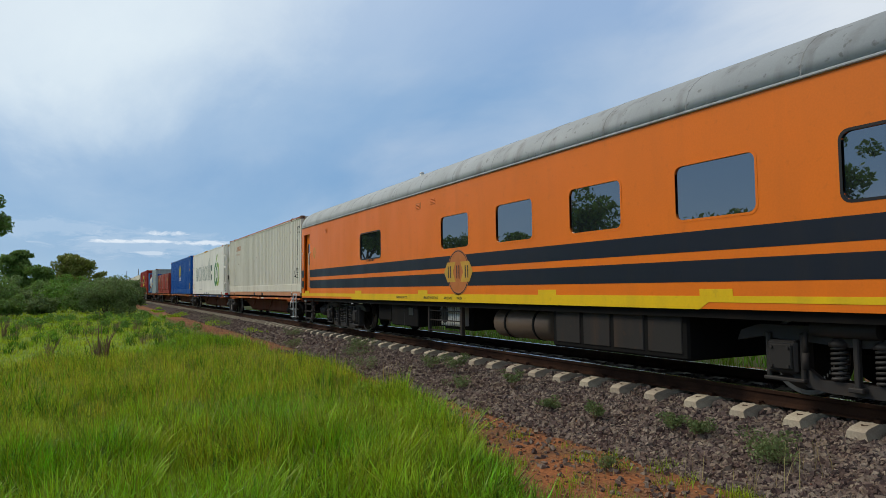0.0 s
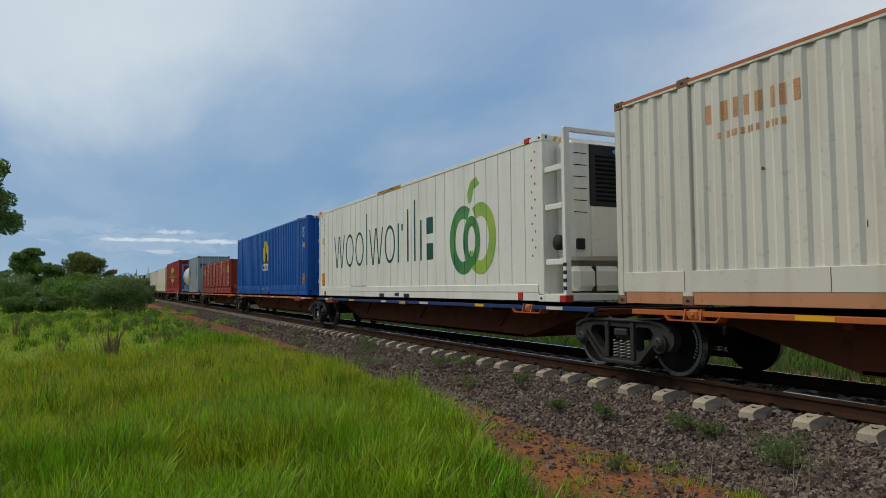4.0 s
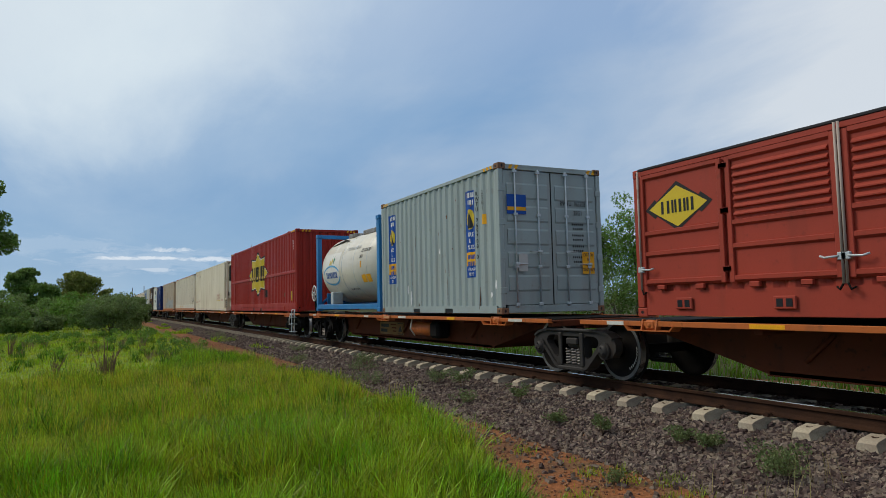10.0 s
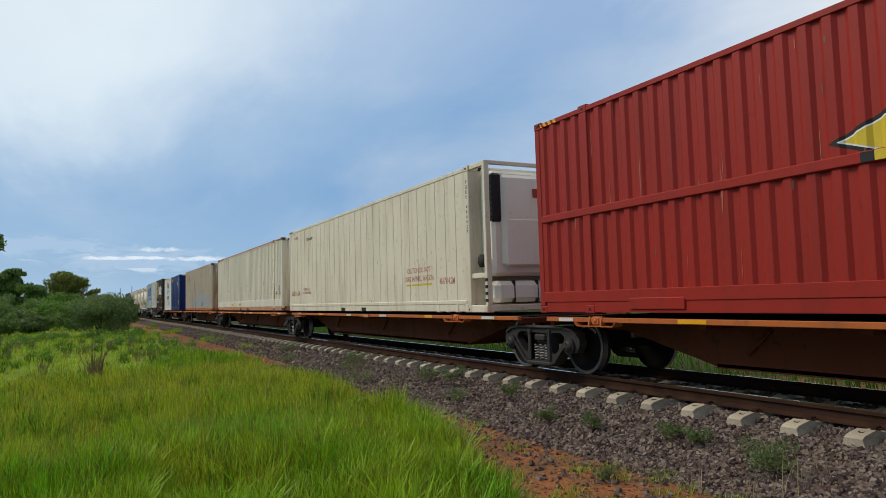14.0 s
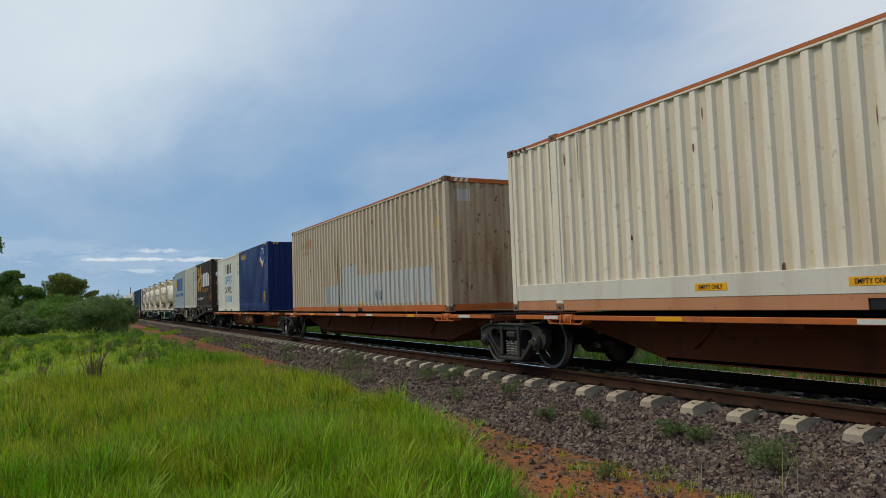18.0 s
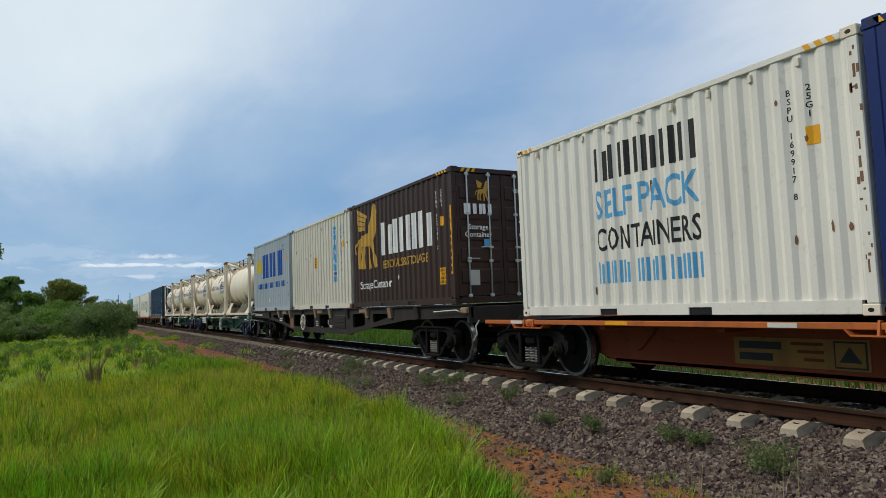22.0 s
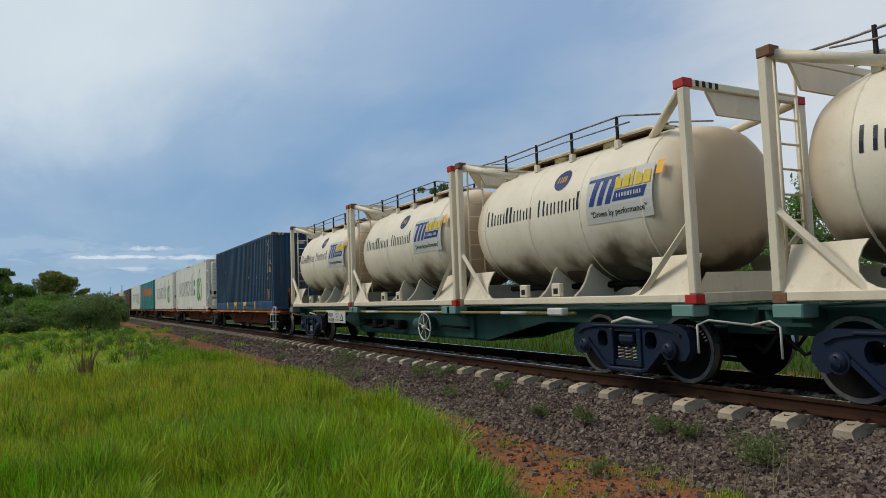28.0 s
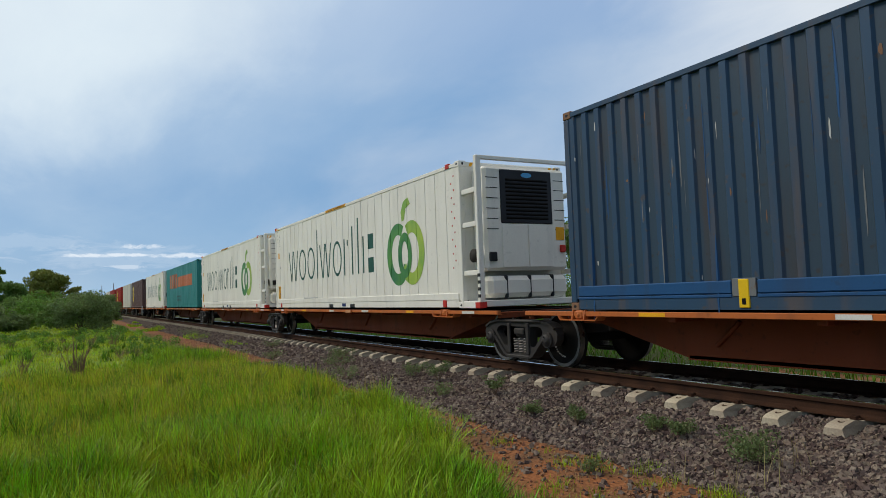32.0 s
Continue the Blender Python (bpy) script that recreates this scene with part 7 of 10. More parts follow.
# dark brown storage container
C13 = Box("dark brown ribbed storage container with shut doors and gold emblem", 6.0, M_BROWN, doors=True, pitch=0.27)
def winged_emblem(sx=1.0, sy=1.0):
    """A gold emblem of plain shapes: a fan of slanted bars over a stepping body."""
    fan = [flat_shape([(-0.92 + 0.05 * k, 0.98 - 0.17 * k), (-0.10 - 0.05 * k, 0.70 - 0.10 * k), (-0.14 - 0.05 * k, 0.62 - 0.10 * k), (-0.86 + 0.05 * k, 0.83 - 0.17 * k)]) for k in range(4)]
    trunk = flat_shape([(-0.78, 0.06), (-0.55, 0.18), (-0.10, 0.22), (0.12, 0.52), (0.20, 0.78), (0.40, 0.96), (0.52, 0.90), (0.64, 0.70), (0.50, 0.64), (0.52, 0.30), (0.34, -0.04), (0.06, -0.14), (-0.44, -0.12), (-0.70, -0.10)])
    legs = [flat_shape(p) for p in ([(-0.74, -0.08), (-0.50, -0.10), (-0.66, -0.38), (-0.56, -0.70), (-0.78, -0.72), (-0.80, -0.36)], [(-0.44, -0.13), (-0.24, -0.13), (-0.38, -0.40), (-0.30, -0.72), (-0.50, -0.74), (-0.52, -0.38)], [(0.10, -0.12), (0.36, -0.02), (0.40, -0.36), (0.62, -0.70), (0.40, -0.74), (0.24, -0.40)], [(-0.06, -0.16), (0.08, -0.14), (0.10, -0.44), (0.16, -0.74), (-0.04, -0.76), (-0.04, -0.44)])]
    tail = flat_shape([(-0.78, 0.02), (-0.98, -0.10), (-0.94, -0.30), (-1.00, -0.30), (-1.04, -0.06), (-0.80, 0.12)])
    return moved(joined(*fan, trunk, *legs, tail), 0, 0, sx, sy)


C13.mark("gold_emblem", winged_emblem(), 1.80, 1.78, M_GOLD, "ochre gold painted emblem")
C13.mark("white_blocks", word_blocks("AAAA", 2.95, 0.84, 0.76, 0.14), -0.52, 1.74, M_INKW)
C13.mark("painted_word", lettering("REMOVALS & STORAGE", 0.285, 0.86), -0.44, 1.08, M_GOLD)
C13.mark("painted_word", lettering("Storage Container", 0.30, 0.98), 1.40, 0.61, M_INKW)
C13.serial("KENU 920287 2", "25G1", -2.20, 1.85, M_INKW, 0.10, 0.10)
C13.notice(-2.46, 0.62, 0.27, 0.36)
C13.mark("warning_plate", bar(-0.06, 0.06, -0.1, 0.1), -2.46, 1.80, M_INKY)
C13.mark("rear_strip", bar(-0.075, 0.075, -0.72, 0.72), -2.87, 1.36, M_INKY, "yellow rear warning strip", 0.004)
C13.mark("rear_words", stacked("REAR", 0.14, 0.14), -2.87, 1.84, M_INKB, "", 0.007)
C13.mark("rear_blocks", joined(*[bar(-0.045, 0.045, -0.05 - 0.15 * k, 0.05 - 0.15 * k) for k in range(6)]), -2.87, 1.50, M_INKB, "", 0.007)
C13.mark("white_spot", flat_shape(ellipse(0, 0, 0.07, 0.07, 12)), -0.10, 0.71, M_INKW)
C13.mark_end("gold_emblem", winged_emblem(0.20, 0.26), 0.46, 2.37, M_GOLD, "small gold emblem", 0.03)
C13.mark_end("white_blocks", bars_word(4, 0.74, 0.22, 0.92, 0.14, (2, 1, 2, 1)), 0.60, 2.0, M_INKW, "", 0.03)
for i, wd in enumerate(("Storage", "Container")):
    C13.mark_end("painted_word", lettering(wd, 0.16), 0.62, 1.62 - 0.16 * i, M_INKW, "", 0.03)
C13.mark_end("serial_number", lettering("KENU  920287 2", 0.12, 0.75), -0.60, 2.42, M_INKW, "", 0.03)
C13.mark_end("size_code", lettering("25G1", 0.12, 0.75), -0.75, 2.28, M_INKW, "", 0.03)
C13.mark_end("warning_plate", bar(-0.15, 0.15, -0.19, 0.19), -0.72, 0.55, M_INKY, "yellow warning plate", 0.034)
C13.mark_end("warning_plate", bar(-0.12, 0.12, -0.16, 0.16), 0.75, 0.55, M_PATCH, "", 0.034)
C13.mark_end("blue_label", bar(-0.07, 0.07, -0.08, 0.08), 0.42, 1.28, M_INKC, "", 0.03)
for i in range(4):
    small_print(C13, -0.62, 1.75 - 0.28 * i, 0.42, 2, M_INKW, True)
C13.hazard((-1,), 4)
on_train(C13.ob, 185.6, 1.24)
C14 = Box("pale cream ribbed container with a tall blue hire sign", 6.2, M_CREAM, casting=M_CASTR, doors=True, ribs=(0.40, 0.10), depth=0.026)
C14.mark("sign_panel", bar(-0.19, 0.19, 1.15, 2.50), -1.68, 0, M_INKC, "sky blue hire sign")
C14.mark("sign_panel", bar(-0.19, 0.19, 0.82, 0.98), -1.68, 0, M_INKC)
for i, wd in enumerate(("FOR", "HIRE", "&", "SALE")):
    C14.mark("sign_words", lettering(wd, 0.22, 0.72), -1.68, 2.32 - 0.30 * i, M_INKW, "", 0.006)
C14.mark("sign_blocks", bars_word(7, 0.36, 0.10, 0.9), -1.68, 1.06, M_INKBL)
C14.mark("warning_plate", bar(-0.15, 0.15, -0.18, 0.18), 0.24, 1.52, M_INKY, "yellow warning plate")
small_print(C14, 0.24, 1.64, 0.24, 4, M_INKB)
C14.mark("warning_plate", bar(-0.07, 0.07, -0.1, 0.1), -2.45, 1.9, M_INKY)
C14.serial("GESU 347516 0", "25G1", -2.25, 1.8, M_INKC, 0.11, 0.11)
C14.hazard((-1, 1), 2, M_INKB)
dents(C14, 14, M_CASTR, 14, 0.05, 0.12)
dents(C14, 16, M_TANV, 141, 0.04, 0.7, 0.3, 0.9)
on_train(C14.ob, 191.9, 1.24)
C15 = Box("pale blue-grey ribbed container with royal blue painted blocks", 5.95, M_AMG)
C15.mark("yellow_emblem", flat_shape([(-0.52, 0.05), (-0.40, 0.22), (-0.15, 0.36), (0.0, 0.42), (0.10, 0.30), (0.26, 0.44), (0.36, 0.20), (0.52, 0.02), (0.44, -0.28), (0.20, -0.40), (0.04, -0.24), (-0.30, -0.22), (-0.46, -0.28)]), 1.98, 1.90, M_EMBLEM, "yellow map-like emblem")
C15.mark("blue_blocks", bars_word(3, 3.5, 0.98, 0.95, 0.10, (2, 2, 1)), -0.36, 1.86, M_INKBL)
C15.mark("blue_words", bars_word(21, 4.6, 0.22, 0.9, 0.22, (1, 2)), 0.12, 1.04, M_INKBL)
C15.mark("ring_mark", ring(0, 0, 0.10, 0.10, 0.025, 18), -2.10, 2.42, M_INKBL)
C15.serial("KBRS 600004 2", "25G1", -2.50, 1.75, M_INKB, 0.10, 0.10)
C15.mark("warning_plate", bar(-0.06, 0.06, -0.1, 0.1), -2.58, 2.0, M_INKY)
for u, a in ((0.9, 0.05), (0.2, 0.04)):
    C15.mark("white_splash", flat_shape([(-0.06, -0.03), (0.07, -0.05), (0.02, 0.02), (0.0, 0.12), (-0.03, 0.02)]), u, 0.42, M_INKW)
dents(C15, 12, M_DARK, 15, 0.04, 0.10)
on_train(C15.ob, 198.42, 1.24)

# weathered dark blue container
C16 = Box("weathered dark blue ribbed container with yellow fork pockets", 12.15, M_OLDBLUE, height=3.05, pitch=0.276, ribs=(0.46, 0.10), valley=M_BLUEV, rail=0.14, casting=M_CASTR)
M_STREAK = paint("chalky rust-streaked blue paint", (0.16, 0.17, 0.17), (0.24, 0.13, 0.06), 0.7, 0.7)
M_WORNB = paint("worn mid-blue paint", (0.016, 0.075, 0.19), (0.03, 0.05, 0.09), 0.4)
for a, b in ((-5.9, -3.06), (-2.72, 2.84), (3.18, 5.9)):
    part("base_band", Shape().box(-1.221, -1.18, a, b, 0.205, 0.36, 0, 0.012), M_WORNB, C16.ob)
    part("base_lip", Shape().box(-1.224, -1.18, a, b, 0.16, 0.198, 0, 0.006), M_WORNB, C16.ob)
for u in (-2.89, 3.01):
    part("lock_plate", Shape().box(-1.224, -1.2, u - 0.16, u + 0.16, 0.17, 0.38, 0, 0.006), M_STREAK, C16.ob)
    part("lock_guard", Shape().box(-1.232, -1.2, u - 0.07, u + 0.07, 0.04, 0.37, 0, 0.008).box(-1.236, -1.23, u - 0.025, u + 0.025, 0.08, 0.15, 1, 0.004), (M_YELLOW, M_DARK), C16.ob, "yellow locking guard")
for u in (-0.95, 1.08):
    part("fork_guard", Shape().box(-1.230, -1.2, u - 0.27, u + 0.27, 0.20, 0.37, 0, 0.01), M_YELLOW, C16.ob, "yellow fork pocket guard")
    part("pocket_hole", Shape().box(-1.2225, -1.18, u - 0.19, u + 0.19, 0.045, 0.185), M_BLACK, C16.ob)
    for k in (-0.235, 0.235):
        part("pocket_edge", Shape().box(-1.226, -1.2, u + k - 0.035, u + k + 0.035, 0.045, 0.19, 0, 0.006), M_YELLOW, C16.ob)
C16.mark("painted_word", bar(-0.40, 0.40, -0.06, 0.06), 0.05, 0.285, M_GOLD, "", 0.006)
C16.mark("painted_word", lettering("EMPTY LIFT ONLY", 0.11, 0.85), 0.05, 0.285, M_INKB, "", 0.010)
C16.notice(-5.13, 0.64, 0.24, 0.40, mat=M_GOLD)
C16.mark("warning_plate", bar(-0.05, 0.05, -0.12, 0.12), -5.34, 0.72, M_GOLD)
C16.serial("RWTU942002 0", "4EG1", -5.14, 2.02, M_PALE, 0.16, 0.135)
C16.mark("yellow_mark", bar(-0.08, 0.08, -0.09, 0.09), -5.46, 1.92, M_GOLD)
C16.mark("warning_triangle", flat_shape([(-0.13, -0.12), (0.13, -0.12), (0.0, 0.14)]), -5.46, 1.63, M_GOLD)
C16.mark_end("worn_label", bar(-0.15, 0.15, -0.06, 0.06), 0.1, 2.65, M_PATCH)
C16.mark_end("rust_stain", bar(-0.10, 0.10, -0.12, 0.12), -0.4, 0.35, M_CASTR)
C16.hazard((-1,), 3)
dents(C16, 26, M_PATCH, 16, 0.03, 0.22)
dents(C16, 34, M_STREAK, 18, 0.025, 1.1, 0.3, 0.8)
dents(C16, 26, M_WORNB, 19, 0.05, 1.3, 0.3, 0.8)
scuffs = random.Random(61)
for k in range(7):
    z0, y0 = scuffs.uniform(0.25, 2.6), scuffs.uniform(-6.075, -6.05)
    part("rust_patch", Shape().box(-1.2225, -1.2185, y0, y0 + scuffs.uniform(0.012, 0.04), z0, z0 + scuffs.uniform(0.03, 0.16), 0, 0.001), M_CASTR, C16.ob)
dents(C16, 20, M_CASTR, 17, 0.05, 0.14)
on_train(C16.ob, 248.5, 0.95)

# the far end of the train
C17 = Box("teal green ribbed container with an orange band", 14.2, M_TEAL, flatside=True, height=2.85)
C17.mark("orange_blocks", joined(moved(bars_word(4, 4.2, 1.0, 1.2, 0.06), -3.0, 0.1), bar(-0.8, 5.4, -0.35, 0.35)), 0.2, 1.75, M_SILL)
small_print(C17, 0.4, 0.75, 2.2, 2, M_STRIPE, False, 0.25)
on_train(C17.ob, 296.0, 1.0)
C18 = Box("dull brown ribbed container with a yellow star emblem", 12.2, paint("dull purple-brown paint", (0.13, 0.075, 0.065), GRIME, 0.4))
badge(C18, 4.4, 1.5, 1.2, 1.2, 8, 0.7, 4)
on_train(C18.ob, 329.0, 1.0)
C19 = Box("pale cream ribbed container", 12.2, M_CREAM)
on_train(C19.ob, 343.8, 1.0)
C20 = Box("oxide red ribbed container with a pale star", 12.2, M_RED)
badge(C20, 2.0, 1.6, 1.4, 1.0, 8, 0.7, 5)
on_train(C20.ob, 359.6, 1.0)
TRAIN.append(copy_thing(C20.ob, pose(DC, 375.4, 1.0)))
TRAIN.append(copy_thing(C19.ob, pose(DC, 390.6, 1.0)))


def shell_paint():
    """Cream tank paint; ragged brown cement dust and painted-in shade on the lower shell."""
    m = paint("stained cream tank paint with painted underside shade", (0.84, 0.75, 0.59), (0.56, 0.44, 0.31), 0.18, 0.4)
    nt = m.node_tree
    N, L = nt.nodes.new, nt.links.new
    bsdf = nt.nodes["Principled BSDF"]
    co, sep = N("ShaderNodeTexCoord"), N("ShaderNodeSeparateXYZ")
    L(co.outputs["Object"], sep.inputs[0])
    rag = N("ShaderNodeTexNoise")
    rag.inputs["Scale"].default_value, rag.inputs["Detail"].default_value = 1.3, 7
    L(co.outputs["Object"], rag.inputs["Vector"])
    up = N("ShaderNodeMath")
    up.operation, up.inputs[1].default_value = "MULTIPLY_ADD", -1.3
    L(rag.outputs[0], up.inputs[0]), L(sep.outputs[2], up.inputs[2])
    col = bsdf.inputs["Base Color"].links[0].from_socket
    # brown dust on the dished ends
    far, ends, mx = N("ShaderNodeMath"), N("ShaderNodeMapRange"), N("ShaderNodeMix")
    far.operation = "ABSOLUTE"
    L(sep.outputs[1], far.inputs[0])
    tilt = N("ShaderNodeMath")
    tilt.operation, tilt.inputs[1].default_value = "MULTIPLY_ADD", 0.9
    L(rag.outputs[0], tilt.inputs[0]), L(far.outputs[0], tilt.inputs[2])
    for i, x in enumerate((2.45, 3.1, 0.0, 0.75)):
        ends.inputs[i + 1].default_value = x
    L(tilt.outputs[0], ends.inputs[0])
    mx.data_type = "RGBA"
    L(ends.outputs[0], mx.inputs[0]), L(col, mx.inputs[6])
    mx.inputs[7].default_value = (0.46, 0.33, 0.20, 1)
    col = mx.outputs[2]
    # by height: dust brown first, then near-black brown adding the underside's shade
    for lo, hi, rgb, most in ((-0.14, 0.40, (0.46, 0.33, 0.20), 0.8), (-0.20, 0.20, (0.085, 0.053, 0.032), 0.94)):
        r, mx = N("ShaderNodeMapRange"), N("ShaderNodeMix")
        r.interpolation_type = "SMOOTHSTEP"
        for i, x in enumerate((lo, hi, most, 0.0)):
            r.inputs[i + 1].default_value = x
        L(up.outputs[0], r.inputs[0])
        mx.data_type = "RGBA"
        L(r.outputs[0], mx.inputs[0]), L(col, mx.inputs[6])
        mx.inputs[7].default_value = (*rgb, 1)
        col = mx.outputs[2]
    L(col, bsdf.inputs["Base Color"])
    return m


M_SHELL = shell_paint()
M_SPRINGD = material("grimy dark spring steel", (0.06, 0.056, 0.052), 0.6, 0.2, (0.03, 0.026, 0.022), 0.7, 9)


# tank containers ----------------------------------------------------------
def tank_body(r, half, z, dish=0.35, slot=0, sides=36, cone=0.0):
    """A lying tank with dished ends."""
    prof = [(-half - dish, 0.0), (-half - dish * 0.92, r * 0.35), (-half - dish * 0.62, r * 0.70), (-half - dish * 0.22, r * 0.93), (-half, r)]
    if cone:
        prof = [(-half - dish - cone, 0.0), (-half - dish * 0.9 - cone, r * 0.45), (-half - dish * 0.5 - cone, r * 0.72), (-half, r)]
    prof = prof + [(-a, b) for a, b in prof[::-1]]
    return Shape().lathe(prof, "y", (0, 0, z), sides, slot)


def on_tank(r, z0):
    """Paint on a tank's near side: the height is wrapped round the shell."""
    def surf(u, z, lift):
        t = (z - z0) / r
        return (-(r + lift) * math.cos(t), u, z0 + (r + lift) * math.sin(t))
    return surf


def tank_mark(ob, name, flat, u, z, mat, surf, lift=0.004, label="", cuts=0.12):
    if blocky(name):
        for k in islands(flat):
            tank_mark(ob, "painted_block", k, u, z, mat, surf, lift, label, cuts)
        return None
    fl = ([(-x, y) for x, y in flat[0]], [q[::-1] for q in flat[1]])
    bm = bmesh.new()
    vs = [bm.verts.new((x + u, y + z, 0)) for x, y in fl[0]]
    for q in fl[1]:
        try:
            bm.faces.new([vs[i] for i in q])
        except ValueError:
            pass
    lo, hi = min(y for _, y in fl[0]) + z, max(y for _, y in fl[0]) + z
    k = lo + cuts
    while k < hi:
        bmesh.ops.bisect_plane(bm, geom=bm.verts[:] + bm.edges[:] + bm.faces[:], plane_co=(0, k, 0), plane_no=(0, 1, 0))
        k += cuts
    for v in bm.verts:
        v.co = surf(v.co.x, v.co.y, lift)
    me = bpy.data.meshes.new(name)
    bm.to_mesh(me)
    bm.free()
    me.materials.append(mat)
    return part(name, me, None, ob, label)


# cone colour taken dark, standing in for the shade beneath the tanks
M_CONE = paint("dusty brown paint darkened for underside shade", (0.085, 0.055, 0.035), (0.20, 0.14, 0.09), 0.35, 0.85)
M_SIGNB = material("deep blue sign vinyl", (0.008, 0.040, 0.20), 0.5)
M_SIGNW = paint("off-white sign vinyl", (0.58, 0.57, 0.53), GRIME, 0.08, 0.45)


def cement_tank(label, lettered=True):
    """A cream pressure tank in a 20-foot frame, with a ladder end, skirts and a roof walkway."""
    ob = thing("tank_container", label, "tank container", "tank containers on the train")
    L, W, H, r, zc = 2.97, 1.219, 2.87, 1.13, 1.44
    shell = [(-2.86, 0.0), (-2.84, 0.40 * r), (-2.76, 0.66 * r), (-2.62, 0.83 * r), (-2.48, 0.90 * r), (-2.12, 0.985 * r), (-2.05, r)]
    part("tank_shell", Shape().lathe(shell + [(-a, b) for a, b in shell[::-1]], "y", (0, 0, zc), 48), M_SHELL, ob, "cream-white welded tank shell, brown-stained, underside shade painted in")
    for y in (-2.05, -0.72, 0.62, 2.05):
        part("weld_band", Shape().lathe([(y - 0.02, r + 0.001), (y - 0.01, r + 0.007), (y + 0.01, r + 0.007), (y + 0.02, r + 0.001)], "y", (0, 0, zc), 36), M_TANK, ob)
    for sx in (-1, 1):
        for sy in (-1, 1):
            part("corner_post", Shape().box(sx * W, sx * (W - 0.12), sy * L, sy * (L - 0.12), 0.12, H - 0.12, 0, 0.015), M_TANK, ob)
            for z in (0.0, H - 0.12):
                red = lettered and sy < 0
                part("corner_casting", Shape().box(sx * (W + 0.003), sx * (W - 0.165), sy * (L + 0.003), sy * (L - 0.18), z, z + 0.12, 0, 0.01), M_REDP if red else M_CASTR, ob)
            part("top_stay", Shape().tube([(sx * (W - 0.10), sy * (L - 0.1), H - 0.08), (sx * 0.55, sy * 1.75, zc + r * 0.86)], 0.065, 8), M_TANK, ob)
            if lettered:
                part("side_stay", Shape().tube([(sx * (W - 0.06), sy * (L - 0.06), 1.05), (sx * (W - 0.06), sy * 1.95, 0.10)], 0.05, 4), M_TANK, ob)
            # flared skirt from the shell to the base frame, hollow-curved on its inner edge
            curve = [(1.72, 0.12), (1.86, 0.15), (1.98, 0.21), (2.06, 0.30), (2.09, 0.42), (2.07, 0.54), (2.02, 0.64)]
            rim = [(L - 0.1, 0.12)] + curve + [(L - 0.1, 0.64)]
            out = [(sx * (W - 0.03 - 0.42 * (z - 0.12)), sy * y, z) for y, z in rim]
            n = len(out)
            s = Shape().add(out + [(x - sx * 0.025, y, z) for x, y, z in out], [tuple(range(n)), tuple(range(2 * n - 1, n - 1, -1))] + [(i, n + i, n + (i + 1) % n, (i + 1) % n) for i in range(n)])
            part("end_skirt", s, M_TANK, ob)
        part("base_beam", Shape().box(sx * W, sx * (W - 0.10), -L + 0.17, L - 0.17, 0.02, 0.13, 0, 0.012), M_TANK, ob)
        for y in (-0.55, 0.35):
            part("saddle", Shape().sweep([(sx * (W - 0.05), 0.12), (sx * 0.35, 0.12), (sx * 0.40, 0.42), (sx * 0.76, 0.64), (sx * 0.84, 0.56), (sx * 0.93, 0.36), (sx * 1.04, 0.22)], "y", y - 0.012, y + 0.012), M_TANK, ob)
            part("saddle_flange", Shape().tube([(sx * (W - 0.06), y, 0.13), (sx * 1.04, y, 0.22), (sx * 0.93, y, 0.36), (sx * 0.84, y, 0.56), (sx * 0.77, y, 0.64)], 0.020, 4), M_TANK, ob)
            if lettered:
                part("tie_lug", Shape().box(sx * W, sx * (W - 0.08), y + 0.28, y + 0.51, 0.13, 0.35, 0, 0.015).box(sx * (W + 0.002), sx * (W - 0.05), y + 0.34, y + 0.45, 0.18, 0.27, 1), (M_TANK, M_BLACK), ob)
    for sy in (-1, 1):
        part("top_rail", Shape().box(-W + 0.16, W - 0.16, sy * L, sy * (L - 0.10), H - 0.11, H - 0.01, 0, 0.012), M_TANK, ob)
        part("base_end_beam", Shape().box(-W + 0.16, W - 0.16, sy * L, sy * (L - 0.12), 0.0, 0.14, 0, 0.012), M_TANK, ob)
        part("end_gusset", Shape().sweep([(-0.75, H - 0.12), (0.75, H - 0.12), (0.55, H - 0.42), (-0.55, H - 0.42)], "y", sy * (L - 0.05), sy * (L - 0.09)), M_TANK, ob)
        part("end_apron", Shape().sweep([(-W + 0.2, 0.12), (W - 0.2, 0.12), (0.80, 0.40), (-0.80, 0.40)], "y", sy * (L - 0.16), sy * (L - 0.19)), M_TANK, ob)
    # ladder at the trailing end
    lad = Shape()
    for x in (-0.95, -0.60):
        lad.tube([(x, L - 0.03, 0.12), (x, L - 0.03, H - 0.1)], 0.02, 6)
    part("ladder_rail", lad, M_TANK, ob)
    for k in range(8):
        part("ladder_rung", Shape().tube([(-0.95, L - 0.03, 0.35 + 0.29 * k), (-0.60, L - 0.03, 0.35 + 0.29 * k)], 0.014, 6), M_TANK, ob)
    # walkway and hand rails on top
    top = zc + r
    part("walkway", Shape().box(-0.42, 0.15, -1.8, 1.9, top + 0.02, top + 0.05, 0, 0.01), M_CASTR, ob, "rusty steel mesh walkway")
    part("toe_rail", Shape().tube([(-0.58, 2.75, H - 0.12), (-0.56, 1.9, top + 0.01), (-0.56, -1.7, top + 0.01), (-0.6, -2.2, top - 0.12)], 0.03, 6), M_TANK, ob)
